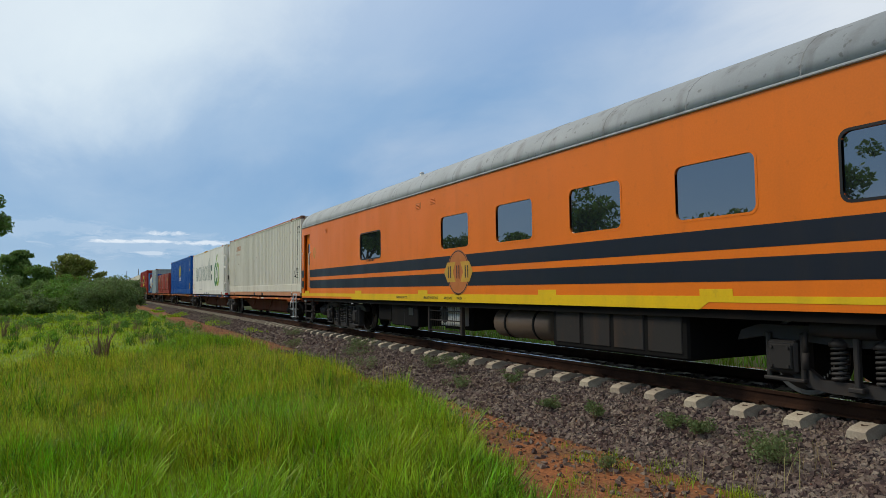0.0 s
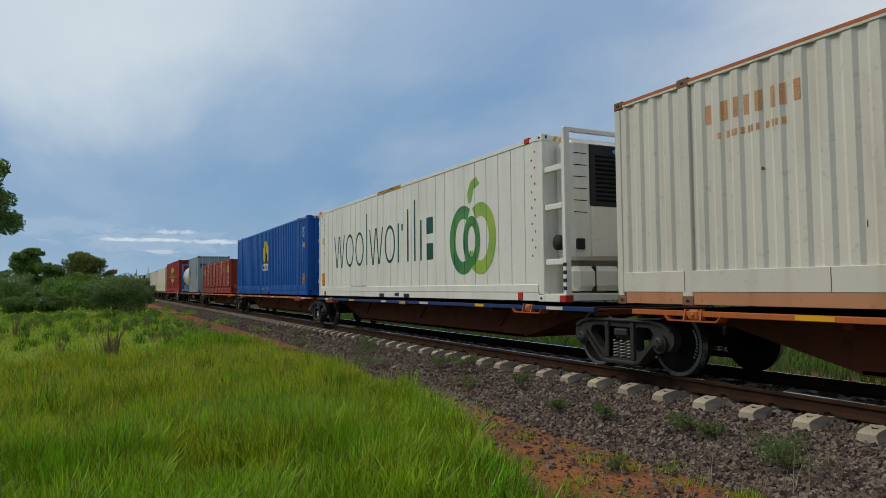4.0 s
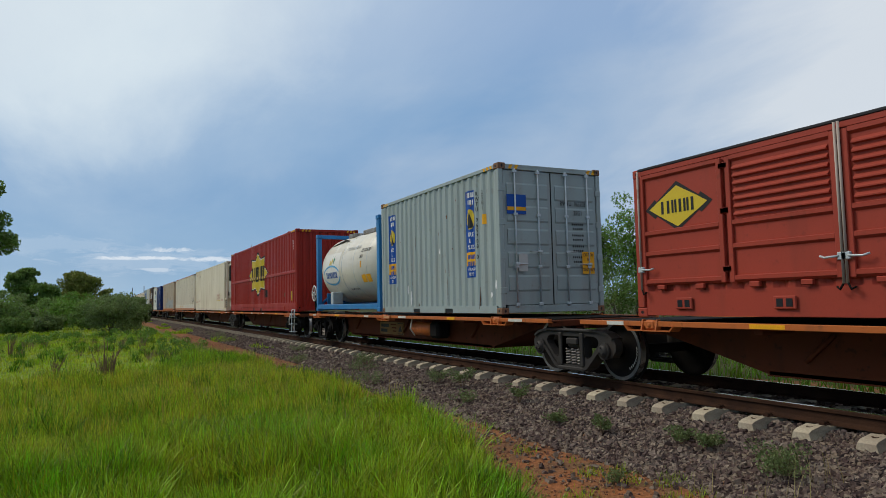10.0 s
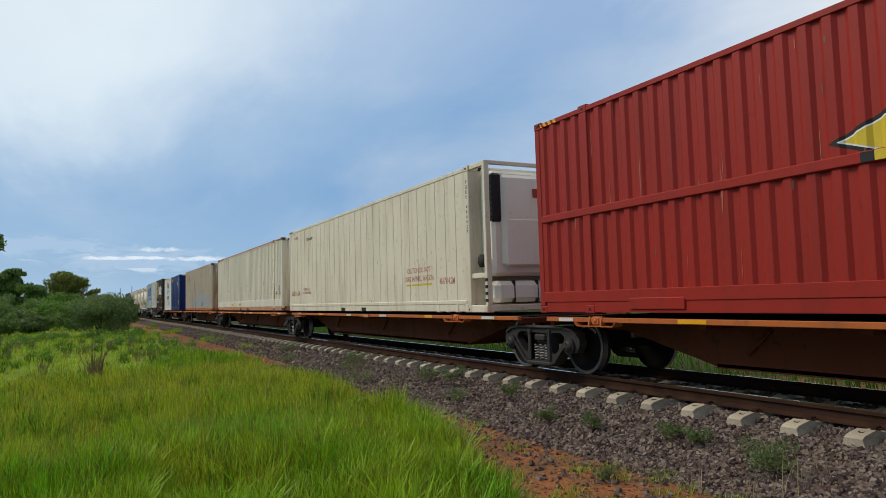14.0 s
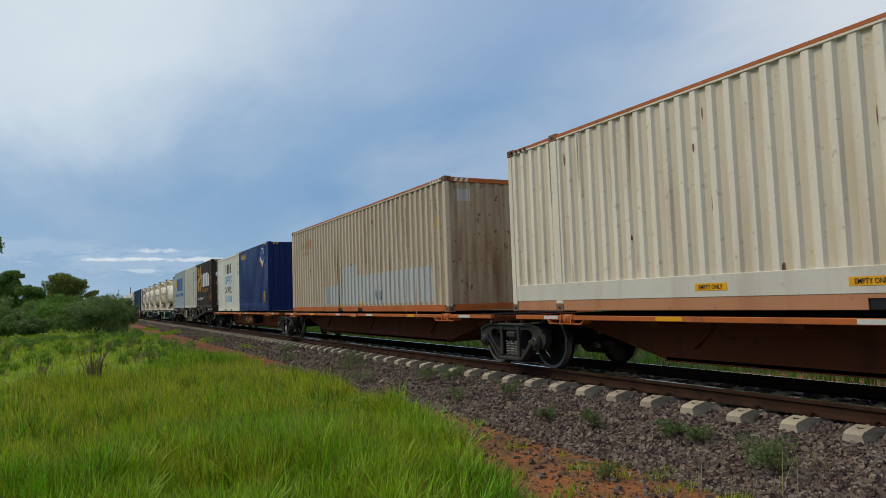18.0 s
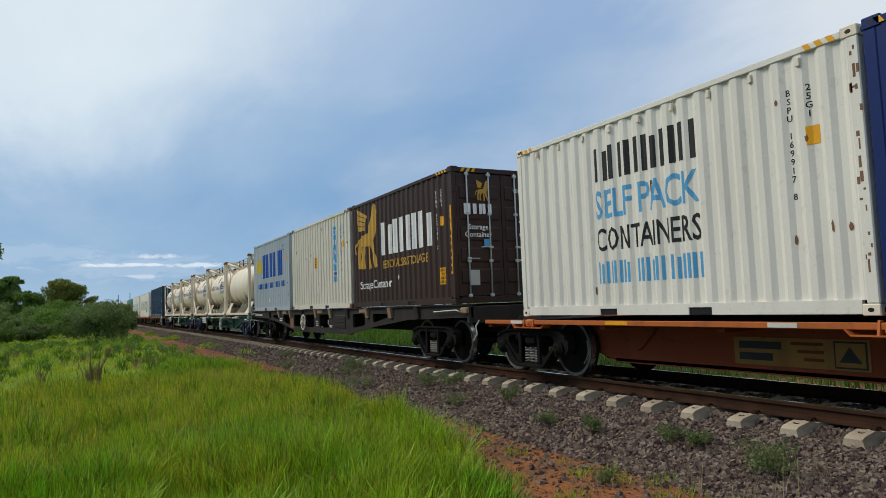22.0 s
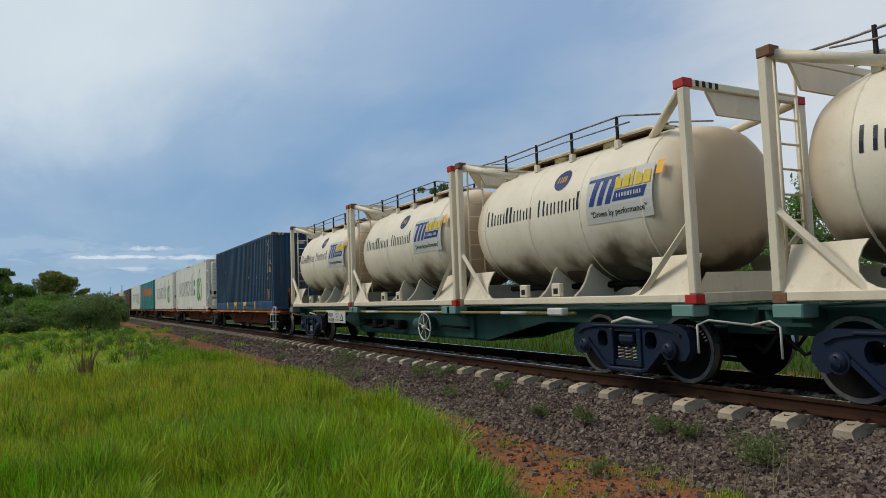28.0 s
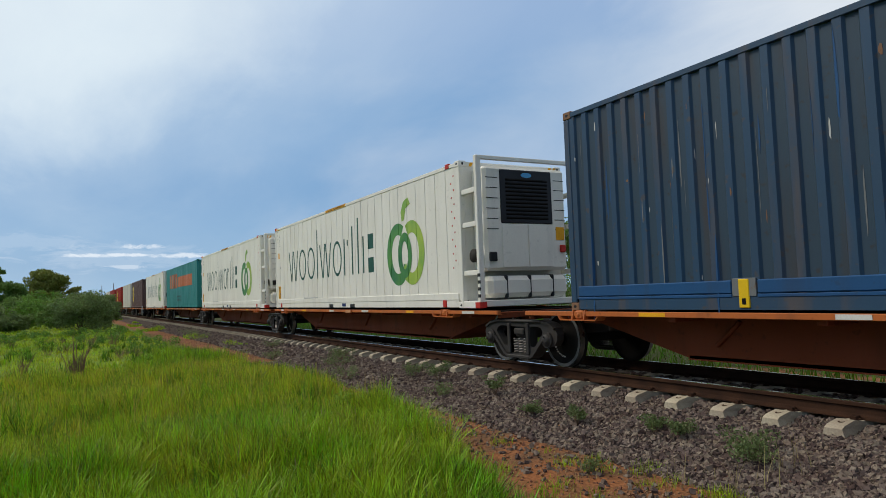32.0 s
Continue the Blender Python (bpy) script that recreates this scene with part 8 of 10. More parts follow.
    for k, x in enumerate((-0.62, 0.45)):
        part("hand_rail", Shape().tube([(x, L - 0.12, H - 0.02), (x, L - 0.7, top + 0.26), (x, 0.2, top + 0.30), (x, -1.2, top + 0.30), (x, -2.0, top + 0.12)], 0.015, 6), M_SPRING, ob)
        part("hand_rail", Shape().tube([(x - 0.03, L - 0.5, H - 0.08), (x - 0.03, L - 1.0, top + 0.15), (x - 0.03, 0.2, top + 0.17), (x - 0.03, -1.4, top + 0.15)], 0.012, 6), M_SPRING, ob)
        for y in (2.0, 1.0, 0.0, -1.1):
            part("rail_post", Shape().box(x - 0.02, x + 0.02, y - 0.02, y + 0.02, top - 0.16, top + 0.31, 0, 0.004).box(x - 0.04, x + 0.04, y - 0.05, y + 0.05, top - 0.20, top - 0.06, 1, 0.01), (M_GREYW, M_TANK), ob)
    for y in (0.7, -0.6):
        part("manhole", Shape().lathe([(top - 0.05, 0.0), (top - 0.05, 0.28), (top + 0.05, 0.28), (top + 0.05, 0.34), (top + 0.08, 0.34), (top + 0.10, 0.0)][::1], "z", (-0.1, y, 0), 18), M_TANK, ob)
    for y in (-1.2, 0.0, 1.2):
        part("outlet_cone", Shape().lathe([(0.18, 0.0), (0.18, 0.14), (0.42, 0.62), (0.55, 0.72)], "z", (0, y, 0), 20), M_CONE, ob, "dusty brown outlet cone darkened for the shade beneath the tank")
    part("pipe", Shape().tube([(-0.45, -2.2, 0.30), (-0.45, 2.2, 0.30)], 0.05, 8), M_DARK, ob)
    surf = on_tank(r, zc)
    if lettered:
        tank_mark(ob, "dark_blocks", word_blocks("Axxllxxx Axxxxl", 2.75, 0.29, 0.46, 0.30), 0.62, 1.62, M_STRIPE, surf)
        tank_mark(ob, "round_badge", flat_shape(ellipse(0, 0, 0.20, 0.20, 22)), -0.16, 2.06, M_NAVY, surf, 0.004, "round navy badge")
        tank_mark(ob, "badge_blocks", bars_word(4, 0.26, 0.12, 0.8), -0.16, 2.06, M_GOLD, surf, 0.008)
        tank_mark(ob, "sign_panel", bar(-0.68, 0.68, -0.38, 0.38), -1.57, 1.58, M_SIGNW, surf, 0.004, "off-white sign with blue and yellow shapes")
        strokes = [flat_shape([(a, -0.15), (a + 0.11, -0.15), (a + 0.23, 0.22), (a + 0.12, 0.22)]) for a in (-0.62, -0.44, -0.26)]
        tank_mark(ob, "sign_blocks", joined(flat_shape([(-0.66, 0.22), (-0.64, 0.27), (0.02, 0.27), (-0.03, 0.22)]), *strokes), -1.57, 1.62, M_SIGNB, surf, 0.008)
        tank_mark(ob, "sign_blocks", flat_shape([(-0.10, -0.13), (0.52, -0.13), (0.58, 0.02), (-0.05, 0.02)]), -1.57, 1.62, M_SIGNB, surf, 0.008)
        tank_mark(ob, "sign_blocks", bars_word(9, 0.52, 0.06, 0.8), -1.80, 1.565, M_SIGNW, surf, 0.012)
        tank_mark(ob, "sign_blocks", word_blocks("xxlxx", 0.72, 0.27, 1.0, 0.14), -1.86, 1.80, M_EMBLEM, surf, 0.012)
        tank_mark(ob, "sign_words", lettering("''Driven by performance''", 0.125, 0.9), -1.57, 1.34, M_GREYW, surf, 0.008)
        tank_mark(ob, "warning_plate", bar(-0.06, 0.06, -0.10, 0.10), -2.35, 1.86, M_INKY, surf, 0.006)
        for k in range(4):
            part("hazard_stripe", Shape().box(-W + 0.22 + 0.12 * k, -W + 0.28 + 0.12 * k, -L - 0.002, -L + 0.01, H - 0.10, H - 0.02), M_INKB, ob)
    return ob


PLAIN = cement_tank("plain cream cement tank container in a steel frame", False)
on_train(PLAIN, 205.58, 1.06)
CEM = cement_tank("cream cement tank container with blue signs and roof walkway")
on_train(CEM, 211.70, 1.06)
for y in (217.86, 224.85, 230.95, 236.98):
    TRAIN.append(copy_thing(CEM, pose(DC, y, 1.06)))


M_PANELW = paint("clean white sticker", (0.76, 0.74, 0.68), GRIME, 0.03, 0.4)


def food_tank():
    """A white clad tank in a blue 20-foot frame."""
    ob = thing("tank_container", "white clad tank container in a bright blue frame", "tank container", "tank containers on the train")
    L, W, H, r, zc = 3.0, 1.219, 2.63, 1.12, 1.38
    part("tank_shell", tank_body(r, 2.62, zc, 0.22), M_TANKW, ob, "smooth white tank cladding")
    for y in (-1.7, -0.55, 0.55, 1.6):
        part("cladding_band", Shape().lathe([(y - 0.012, r + 0.001), (y - 0.006, r + 0.006), (y + 0.006, r + 0.006), (y + 0.012, r + 0.001)], "y", (0, 0, zc), 36), M_GALV, ob)
    for sx in (-1, 1):
        for sy in (-1, 1):
            part("corner_post", Shape().box(sx * W, sx * (W - 0.15), sy * L, sy * (L - 0.20), 0.12, H - 0.12, 0, 0.015), M_SKYBLUE, ob)
            for z in (0.0, H - 0.12):
                part("corner_casting", Shape().box(sx * (W + 0.01), sx * (W - 0.17), sy * (L + 0.004), sy * (L - 0.22), z, z + 0.12, 0, 0.012), M_SKYBLUE, ob)
            part("end_brace", Shape().tube([(sx * (W - 0.08), sy * (L - 0.06), 0.15), (sx * 0.5, sy * (L - 0.06), 0.75)], 0.05, 6), M_SKYBLUE, ob)
        part("base_beam", Shape().box(sx * W, sx * (W - 0.12), -L + 0.2, L - 0.2, 0.06, 0.22, 0, 0.015), M_SKYBLUE, ob)
    for sy in (-1, 1):
        part("top_rail", Shape().box(-W + 0.16, W - 0.16, sy * L, sy * (L - 0.12), H - 0.13, H, 0, 0.012), M_SKYBLUE, ob)
        part("base_end_beam", Shape().box(-W + 0.16, W - 0.16, sy * L, sy * (L - 0.12), 0.02, 0.16, 0, 0.012), M_SKYBLUE, ob)
        part("cradle", Shape().box(-0.9, 0.9, sy * (L - 0.14), sy * (L - 0.26), 0.16, 0.60, 0, 0.02), M_SKYBLUE, ob)
    for y, w in ((1.30, 0.28), (-0.55, 0.75)):
        part("hatch_tray", Shape().box(-0.50, 0.35, y - w, y + w, zc + r - 0.10, zc + r + 0.035, 0, 0.015), M_SPRING, ob, "grey spill tray with hatches")
    part("top_pipe", Shape().tube([(-0.75, 2.5, zc + 0.80), (-0.72, 1.2, zc + 0.92), (-0.70, 0.9, zc + 0.86)], 0.035, 8), M_GREYW, ob)
    part("valve_cabinet", Shape().box(-1.10, -0.75, 1.50, 1.75, 0.22, 0.62, 0, 0.02), M_GALV, ob)
    surf = on_tank(r, zc)
    tank_mark(ob, "emblem_panel", bar(-0.82, 0.82, -0.45, 0.55), 1.62, 1.36, M_PANELW, surf, 0.003)
    tank_mark(ob, "blue_swoosh", joined(ring(0, 0, 0.85, 0.34, 0.06, 30, 20, 170), ring(0, 0, 0.85, 0.34, 0.06, 30, 200, 350)), 1.62, 1.16, M_INKC, surf, 0.007, "blue swoosh emblem")
    tank_mark(ob, "blue_blocks", bars_word(8, 1.15, 0.20, 0.85, 0.16, (1, 2)), 1.62, 1.17, M_INKBL, surf, 0.007)
    for k, (x, z) in enumerate(((0.05, 1.62), (-0.14, 1.56), (0.24, 1.66))):
        tank_mark(ob, "petal", flat_shape([(x, z - 0.14), (x + 0.07, z), (x, z + 0.14), (x - 0.07, z)]), 1.62, 0, (M_EMBLEM, M_EMBLEM, M_LEAFG)[k], surf, 0.007)
    tank_mark(ob, "small_words", lettering("FOODSTUFF ONLY", 0.10, 0.9), -0.15, 0.62, M_GREYW, surf)
    tank_mark(ob, "grey_blocks", bars_word(16, 1.2, 0.11, 0.9, 0.25, (1, 2)), -0.35, 1.95, M_PATCH, surf)
    tank_mark(ob, "serial_number", lettering("SCFU 875008 7", 0.16, 0.85), -1.55, 1.80, M_INKB, surf)
    tank_mark(ob, "size_code", lettering("20KA", 0.14, 0.85), -1.22, 1.62, M_INKB, surf)
    for x in (-1.35, -1.75):
        tank_mark(ob, "orange_plate", bar(-0.17, 0.17, -0.12, 0.12), x, 0.95, M_INKY, surf, 0.005, "orange hazard plate")
    tank_mark(ob, "warning_plate", bar(-0.05, 0.05, -0.09, 0.09), -1.22, 1.38, M_INKY, surf, 0.005)
    return ob


on_train(food_tank(), 98.12, 1.03)


# flat wagons ---------------------------------------------------------------
def truss_wagon():
    """A black-grey 60-foot flat wagon: pierced fish-bellied side girders."""
    y0, y1 = 182.0, 201.85
    mid, l = (y0 + y1) / 2, (y1 - y0) / 2
    ob = thing("flat_wagon", "black-grey flat container wagon with pierced side girders", "wagon", "wagons of the train")
    top = 1.22
    out = [(-l, 0.98), (-l, top), (l, top), (l, 0.98), (6.9, 0.92), (4.7, 0.72), (3.0, 0.51), (-2.95, 0.51), (-4.7, 0.72), (-6.9, 0.92)]
    holes = []
    for a, b, za, zb in ((-5.67, -4.70, 0.96, 0.84), (-4.10, -3.17, 0.76, 0.68), (-0.99, -0.02, 0.65, 0.65), (0.54, 1.48, 0.65, 0.65), (2.08, 3.02, 0.65, 0.65), (3.62, 4.53, 0.70, 0.80), (5.17, 6.08, 0.87, 0.95)):
        c, z1 = 0.05, 1.07
        holes.append([(a, za + c), (a + c, za), (b - c, zb), (b, zb + c), (b, z1 - c), (b - c, z1), (a + c, z1), (a, z1 - c)])
    for sx in (-1, 1):
        part("side_girder", frame_plate(out, holes, sx * 1.16, sx * 1.21), M_GREYW, ob)
        part("girder_flange", Shape().box(sx * 1.26, sx * 1.08, -l, l, top, top + 0.02), M_GREYW, ob)
        part("lower_flange", Shape().box(sx * 1.24, sx * 1.10, -2.95, 3.0, 0.485, 0.51), M_GREYW, ob)
    part("centre_sill", Shape().box(-0.32, 0.32, -l + 0.1, l - 0.1, 0.62, 1.18, 0, 0.01), M_DARK, ob)
    for y in np.linspace(-l + 0.3, l - 0.3, 11):
        part("cross_member", Shape().box(-1.16, 1.16, y - 0.06, y + 0.06, 1.0, 1.2, 0, 0.01), M_DARK, ob)
    for k, y in enumerate((-7.5, -5.94, -4.36, -2.78, -1.25, 0.25, 1.87, 3.40, 5.05, 6.6)):
        part("stake_bracket", Shape().sweep([(-1.21, 1.22), (-1.30, 1.22), (-1.25, 0.96), (-1.21, 0.96)], "y", y - 0.09, y + 0.09), M_TANB if k % 3 else M_GREYW, ob)
    for y in (-4.0, -0.14, 4.3):
        part("container_plate", Shape().box(-1.235, -1.2, y - 0.26, y + 0.26, 1.10, 1.21, 0, 0.01), M_TANB, ob)
    part("side_box", Shape().box(-1.235, -1.2, -2.58, -1.63, 0.66, 1.04, 0, 0.015).box(-1.25, -1.23, -2.50, -1.71, 0.73, 0.77).box(-1.25, -1.23, -2.50, -1.71, 0.83, 0.87).box(-1.25, -1.23, -2.50, -1.71, 0.93, 0.97), M_GREYW, ob, "ribbed steel side locker")
    part("rust_panel", Shape().box(-1.214, -1.205, 3.08, 3.50, 0.60, 0.96), M_CASTR, ob, "rusty upright panel")
    spoked_wheel(ob, -1.30, 1.54, 0.81, 0.25, M_CREAM, label="cream spoked hand brake wheel")
    part("brake_spindle", Shape().tube([(-1.30, 1.54, 0.81), (-1.1, 1.54, 0.81)], 0.03, 8), M_GREYW, ob)
    for sy in (-1, 1):
        part("end_beam", Shape().box(-1.25, 1.25, sy * l, sy * (l - 0.12), 0.86, 1.2, 0, 0.015), M_GREYW, ob)
        part("end_plate", Shape().box(-1.30, -1.15, sy * (l - 0.02), sy * (l - 0.30), 1.06, 1.18, 0, 0.02), M_TANB, ob)
        part("release_rod", Shape().tube([(-1.28, sy * (l - 1.5), 1.10), (-1.28, sy * (l - 0.5), 1.13), (-1.28, sy * (l - 0.35), 1.10)], 0.014, 6), M_PALE, ob)
        part("uncoupling_lever", Shape().tube([(-1.05, sy * (l + 0.02), 0.92), (-1.15, sy * (l + 0.05), 0.80), (-1.12, sy * (l + 0.05), 0.66), (-1.22, sy * (l + 0.06), 0.52)], 0.014, 6), M_PALE, ob)
        coupler(ob, sy * l, sy)
    for a, b in ((0.0, 0.025), (0.065, 0.085)):
        for y0, y1, z0, z1 in ((0.11 + a, 0.11 + b, 0.69 + a, 0.86 - a), (0.31 - b, 0.31 - a, 0.69 + a, 0.86 - a), (0.11 + b, 0.31 - b, 0.69 + a, 0.69 + b), (0.11 + b, 0.31 - b, 0.86 - b, 0.86 - a)):
            part("stencil_bar", Shape().box(-1.216, -1.209, y0, y1, z0, z1), M_PALE, ob)
    part("release_valve", Shape().box(-1.25, -1.21, -1.36, -1.18, 0.66, 0.74, 0, 0.01).tube([(-1.25, -1.15, 0.74), (-1.27, -1.12, 0.82), (-1.25, -1.08, 0.88)], 0.014, 6), M_PALE, ob, "pale air release valve")
    for i in range(2):
        part("number_bar", Shape().box(-1.216, -1.209, 4.66, 5.05, 0.90 - 0.07 * i, 0.94 - 0.07 * i), M_PALE, ob)
    part("number_bar", Shape().box(-1.216, -1.209, 8.0, 9.3, 1.04, 1.10), M_PALE, ob)
    for y in (183.96, 199.17):
        bogie(ob, y - mid, BOGIE_D)
    return on_train(ob, mid)


truss_wagon()


M_FADEY = paint("faded yellow rail paint", (0.42, 0.31, 0.10), GRIME, 0.35, 0.5)


def tank_wagon(y0, y1, bogies):
    """A green 60-foot skeletal wagon with blue bogies, a deep spine and mint brackets."""
    mid, l = (y0 + y1) / 2, (y1 - y0) / 2
    ob = thing("flat_wagon", "dark green skeletal wagon with blue bogies", "wagon", "wagons of the train")
    b = l - 6.2
    belly = [(-l, 0.98), (l, 0.98), (l, 0.78), (l - 4.2, 0.76), (b, 0.36), (-b, 0.36), (-l + 4.2, 0.76), (-l, 0.78)]
    for x in (-0.72, 0.64):
        part("spine_plate", Shape().sweep(belly, "x", x, x + 0.08), M_GREEN, ob)
    part("spine_floor", Shape().box(-0.72, 0.72, -b, b, 0.34, 0.38), M_GREEN, ob)
    part("spine_top", Shape().box(-0.85, 0.85, -l, l, 0.98, 1.01), M_GREEN, ob)
    for sx in (-1, 1):
        part("edge_pipe", Shape().tube([(sx * 1.12, -l + 2.9, 0.93), (sx * 1.12, l - 2.9, 0.93)], 0.030, 6), M_FADEY, ob, "faded yellow edge rail")
        for k in range(4):
            part("pipe_sleeve", Shape().tube([(sx * 1.12, -l + 4.2 + 3.3 * k, 0.93), (sx * 1.12, -l + 5.0 + 3.3 * k, 0.93)], 0.033, 6), M_PALE, ob)
    for y in (-l + 0.65, -l + 6.70, -l + 6.95, l - 6.95, l - 6.70, l - 0.65):
        for sx in (-1, 1):
            part("corner_bracket", Shape().box(sx * 1.24, sx * 0.95, y - 0.18, y + 0.18, 0.90, 1.055, 0, 0.015), M_MINT, ob)
        part("bolster", Shape().box(-1.0, 1.0, y - 0.12, y + 0.12, 0.84, 1.03, 0, 0.01), M_GREEN, ob)
    for y in (-3.0, 3.4):
        part("gusset", Shape().sweep([(y, 0.40), (y + 0.35, 0.40), (y, 0.85)], "x", -0.80, -0.715), M_GREEN, ob)
    spoked_wheel(ob, -1.22, -1.60, 0.61, 0.29, M_TANKW, label="pale spoked hand brake wheel", thick=0.015)
    part("brake_cylinder", Shape().lathe([(-0.35, 0), (-0.35, 0.17), (0.25, 0.17), (0.35, 0.1), (0.35, 0)], "y", (-0.95, -1.05, 0.66), 14), M_GREEN, ob)
    for k in range(4):
        part("valve", Shape().box(-0.98, -0.74, 0.3 + 0.72 * k, 0.6 + 0.72 * k, 0.48 + 0.06 * (k % 2), 0.72, 0, 0.04).tube([(-0.9, 0.3 + 0.72 * k, 0.6), (-0.95, 0.92 + 0.72 * k, 0.55)], 0.03, 6), M_DARK, ob)
    part("brake_rod", Shape().tube([(-0.85, -1.7, 0.62), (-0.85, -2.9, 0.60)], 0.025, 6), M_DARK, ob)
    for y in (l - 5.45,):
        part("data_plate", Shape().box(-1.245, -1.22, y - 0.75, y + 0.75, 0.60, 0.93, 0, 0.006), M_PALE, ob, "pale data plate")
        part("plate_stay", Shape().box(-1.22, -0.9, y - 0.06, y + 0.06, 0.8, 0.9), M_GREEN, ob)
        for i in range(2):
            for k in range(4 if i == 0 else 5):
                part("number_bar", Shape().box(-1.249, -1.244, y + 0.70 - 0.105 * k - 0.075, y + 0.70 - 0.105 * k, 0.78 - 0.145 * i, 0.88 - 0.145 * i), M_SPRING, ob)
        for i, wd in enumerate(("CAPACITY 72.7t", "TARE 19.3t", "SPEED 115km/h")):
            fl = lettering(wd, 0.068, 0.66)
            marking("plate_word", ([(-a, b) for a, b in fl[0]], [q[::-1] for q in fl[1]]), y - 0.08, 0.865 - 0.085 * i, M_GREYW, ob, lambda u, z, up: (-1.246 - up, u, z), (), "", 0.002)
        part("plate_symbol", Shape().sweep([(y - 0.62, 0.66), (y - 0.30, 0.66), (y - 0.46, 0.87)], "x", -1.249, -1.244).sweep([(y - 0.55, 0.69), (y - 0.37, 0.69), (y - 0.46, 0.81)], "x", -1.252, -1.247, 1), (M_INKB, M_PALE), ob)
    part("end_light", Shape().box(-1.30, -1.16, -l + 3.0, -l + 3.4, 0.90, 1.02, 0, 0.02), M_PALE, ob)
    for sy in (-1, 1):
        part("release_lever", Shape().tube([(-1.15, sy * (l - 0.5), 0.45), (-1.15, sy * (l - 0.5), 0.80), (-1.12, sy * (l - 0.35), 0.86), (-0.9, sy * (l + 0.05), 0.80), (-0.5, sy * (l + 0.1), 0.72)], 0.015, 6), M_PALE, ob)
        part("draft_box", Shape().box(-0.5, 0.5, sy * l, sy * (l - 0.6), 0.66, 1.0, 0, 0.02), M_GREEN, ob)
        coupler(ob, sy * l, sy)
    for y in bogies:
        bogie(ob, y - mid, BOGIE_B)
        part("bogie_hose", Shape().tube([(-1.05, y - mid + 0.3, 0.80), (-1.15, y - mid - 0.1, 0.88), (-1.05, y - mid - 0.5, 0.80)], 0.025, 6), M_PALE, ob)
    return on_train(ob, mid)


tank_wagon(202.15, 221.30, (204.0, 219.35))
tank_wagon(221.45, 240.60, (223.3, 238.1))

# the crew coach --------------------------------------------------------------
def rounded(y0, y1, z0, z1, r=0.09, n=4):
    pts = []
    for cy, cz, a in ((y1 - r, z1 - r, 0), (y0 + r, z1 - r, 90), (y0 + r, z0 + r, 180), (y1 - r, z0 + r, 270)):
        pts += [(cy + r * math.cos(radians(a + 90 * k / n)), cz + r * math.sin(radians(a + 90 * k / n))) for k in range(n + 1)]
    return pts


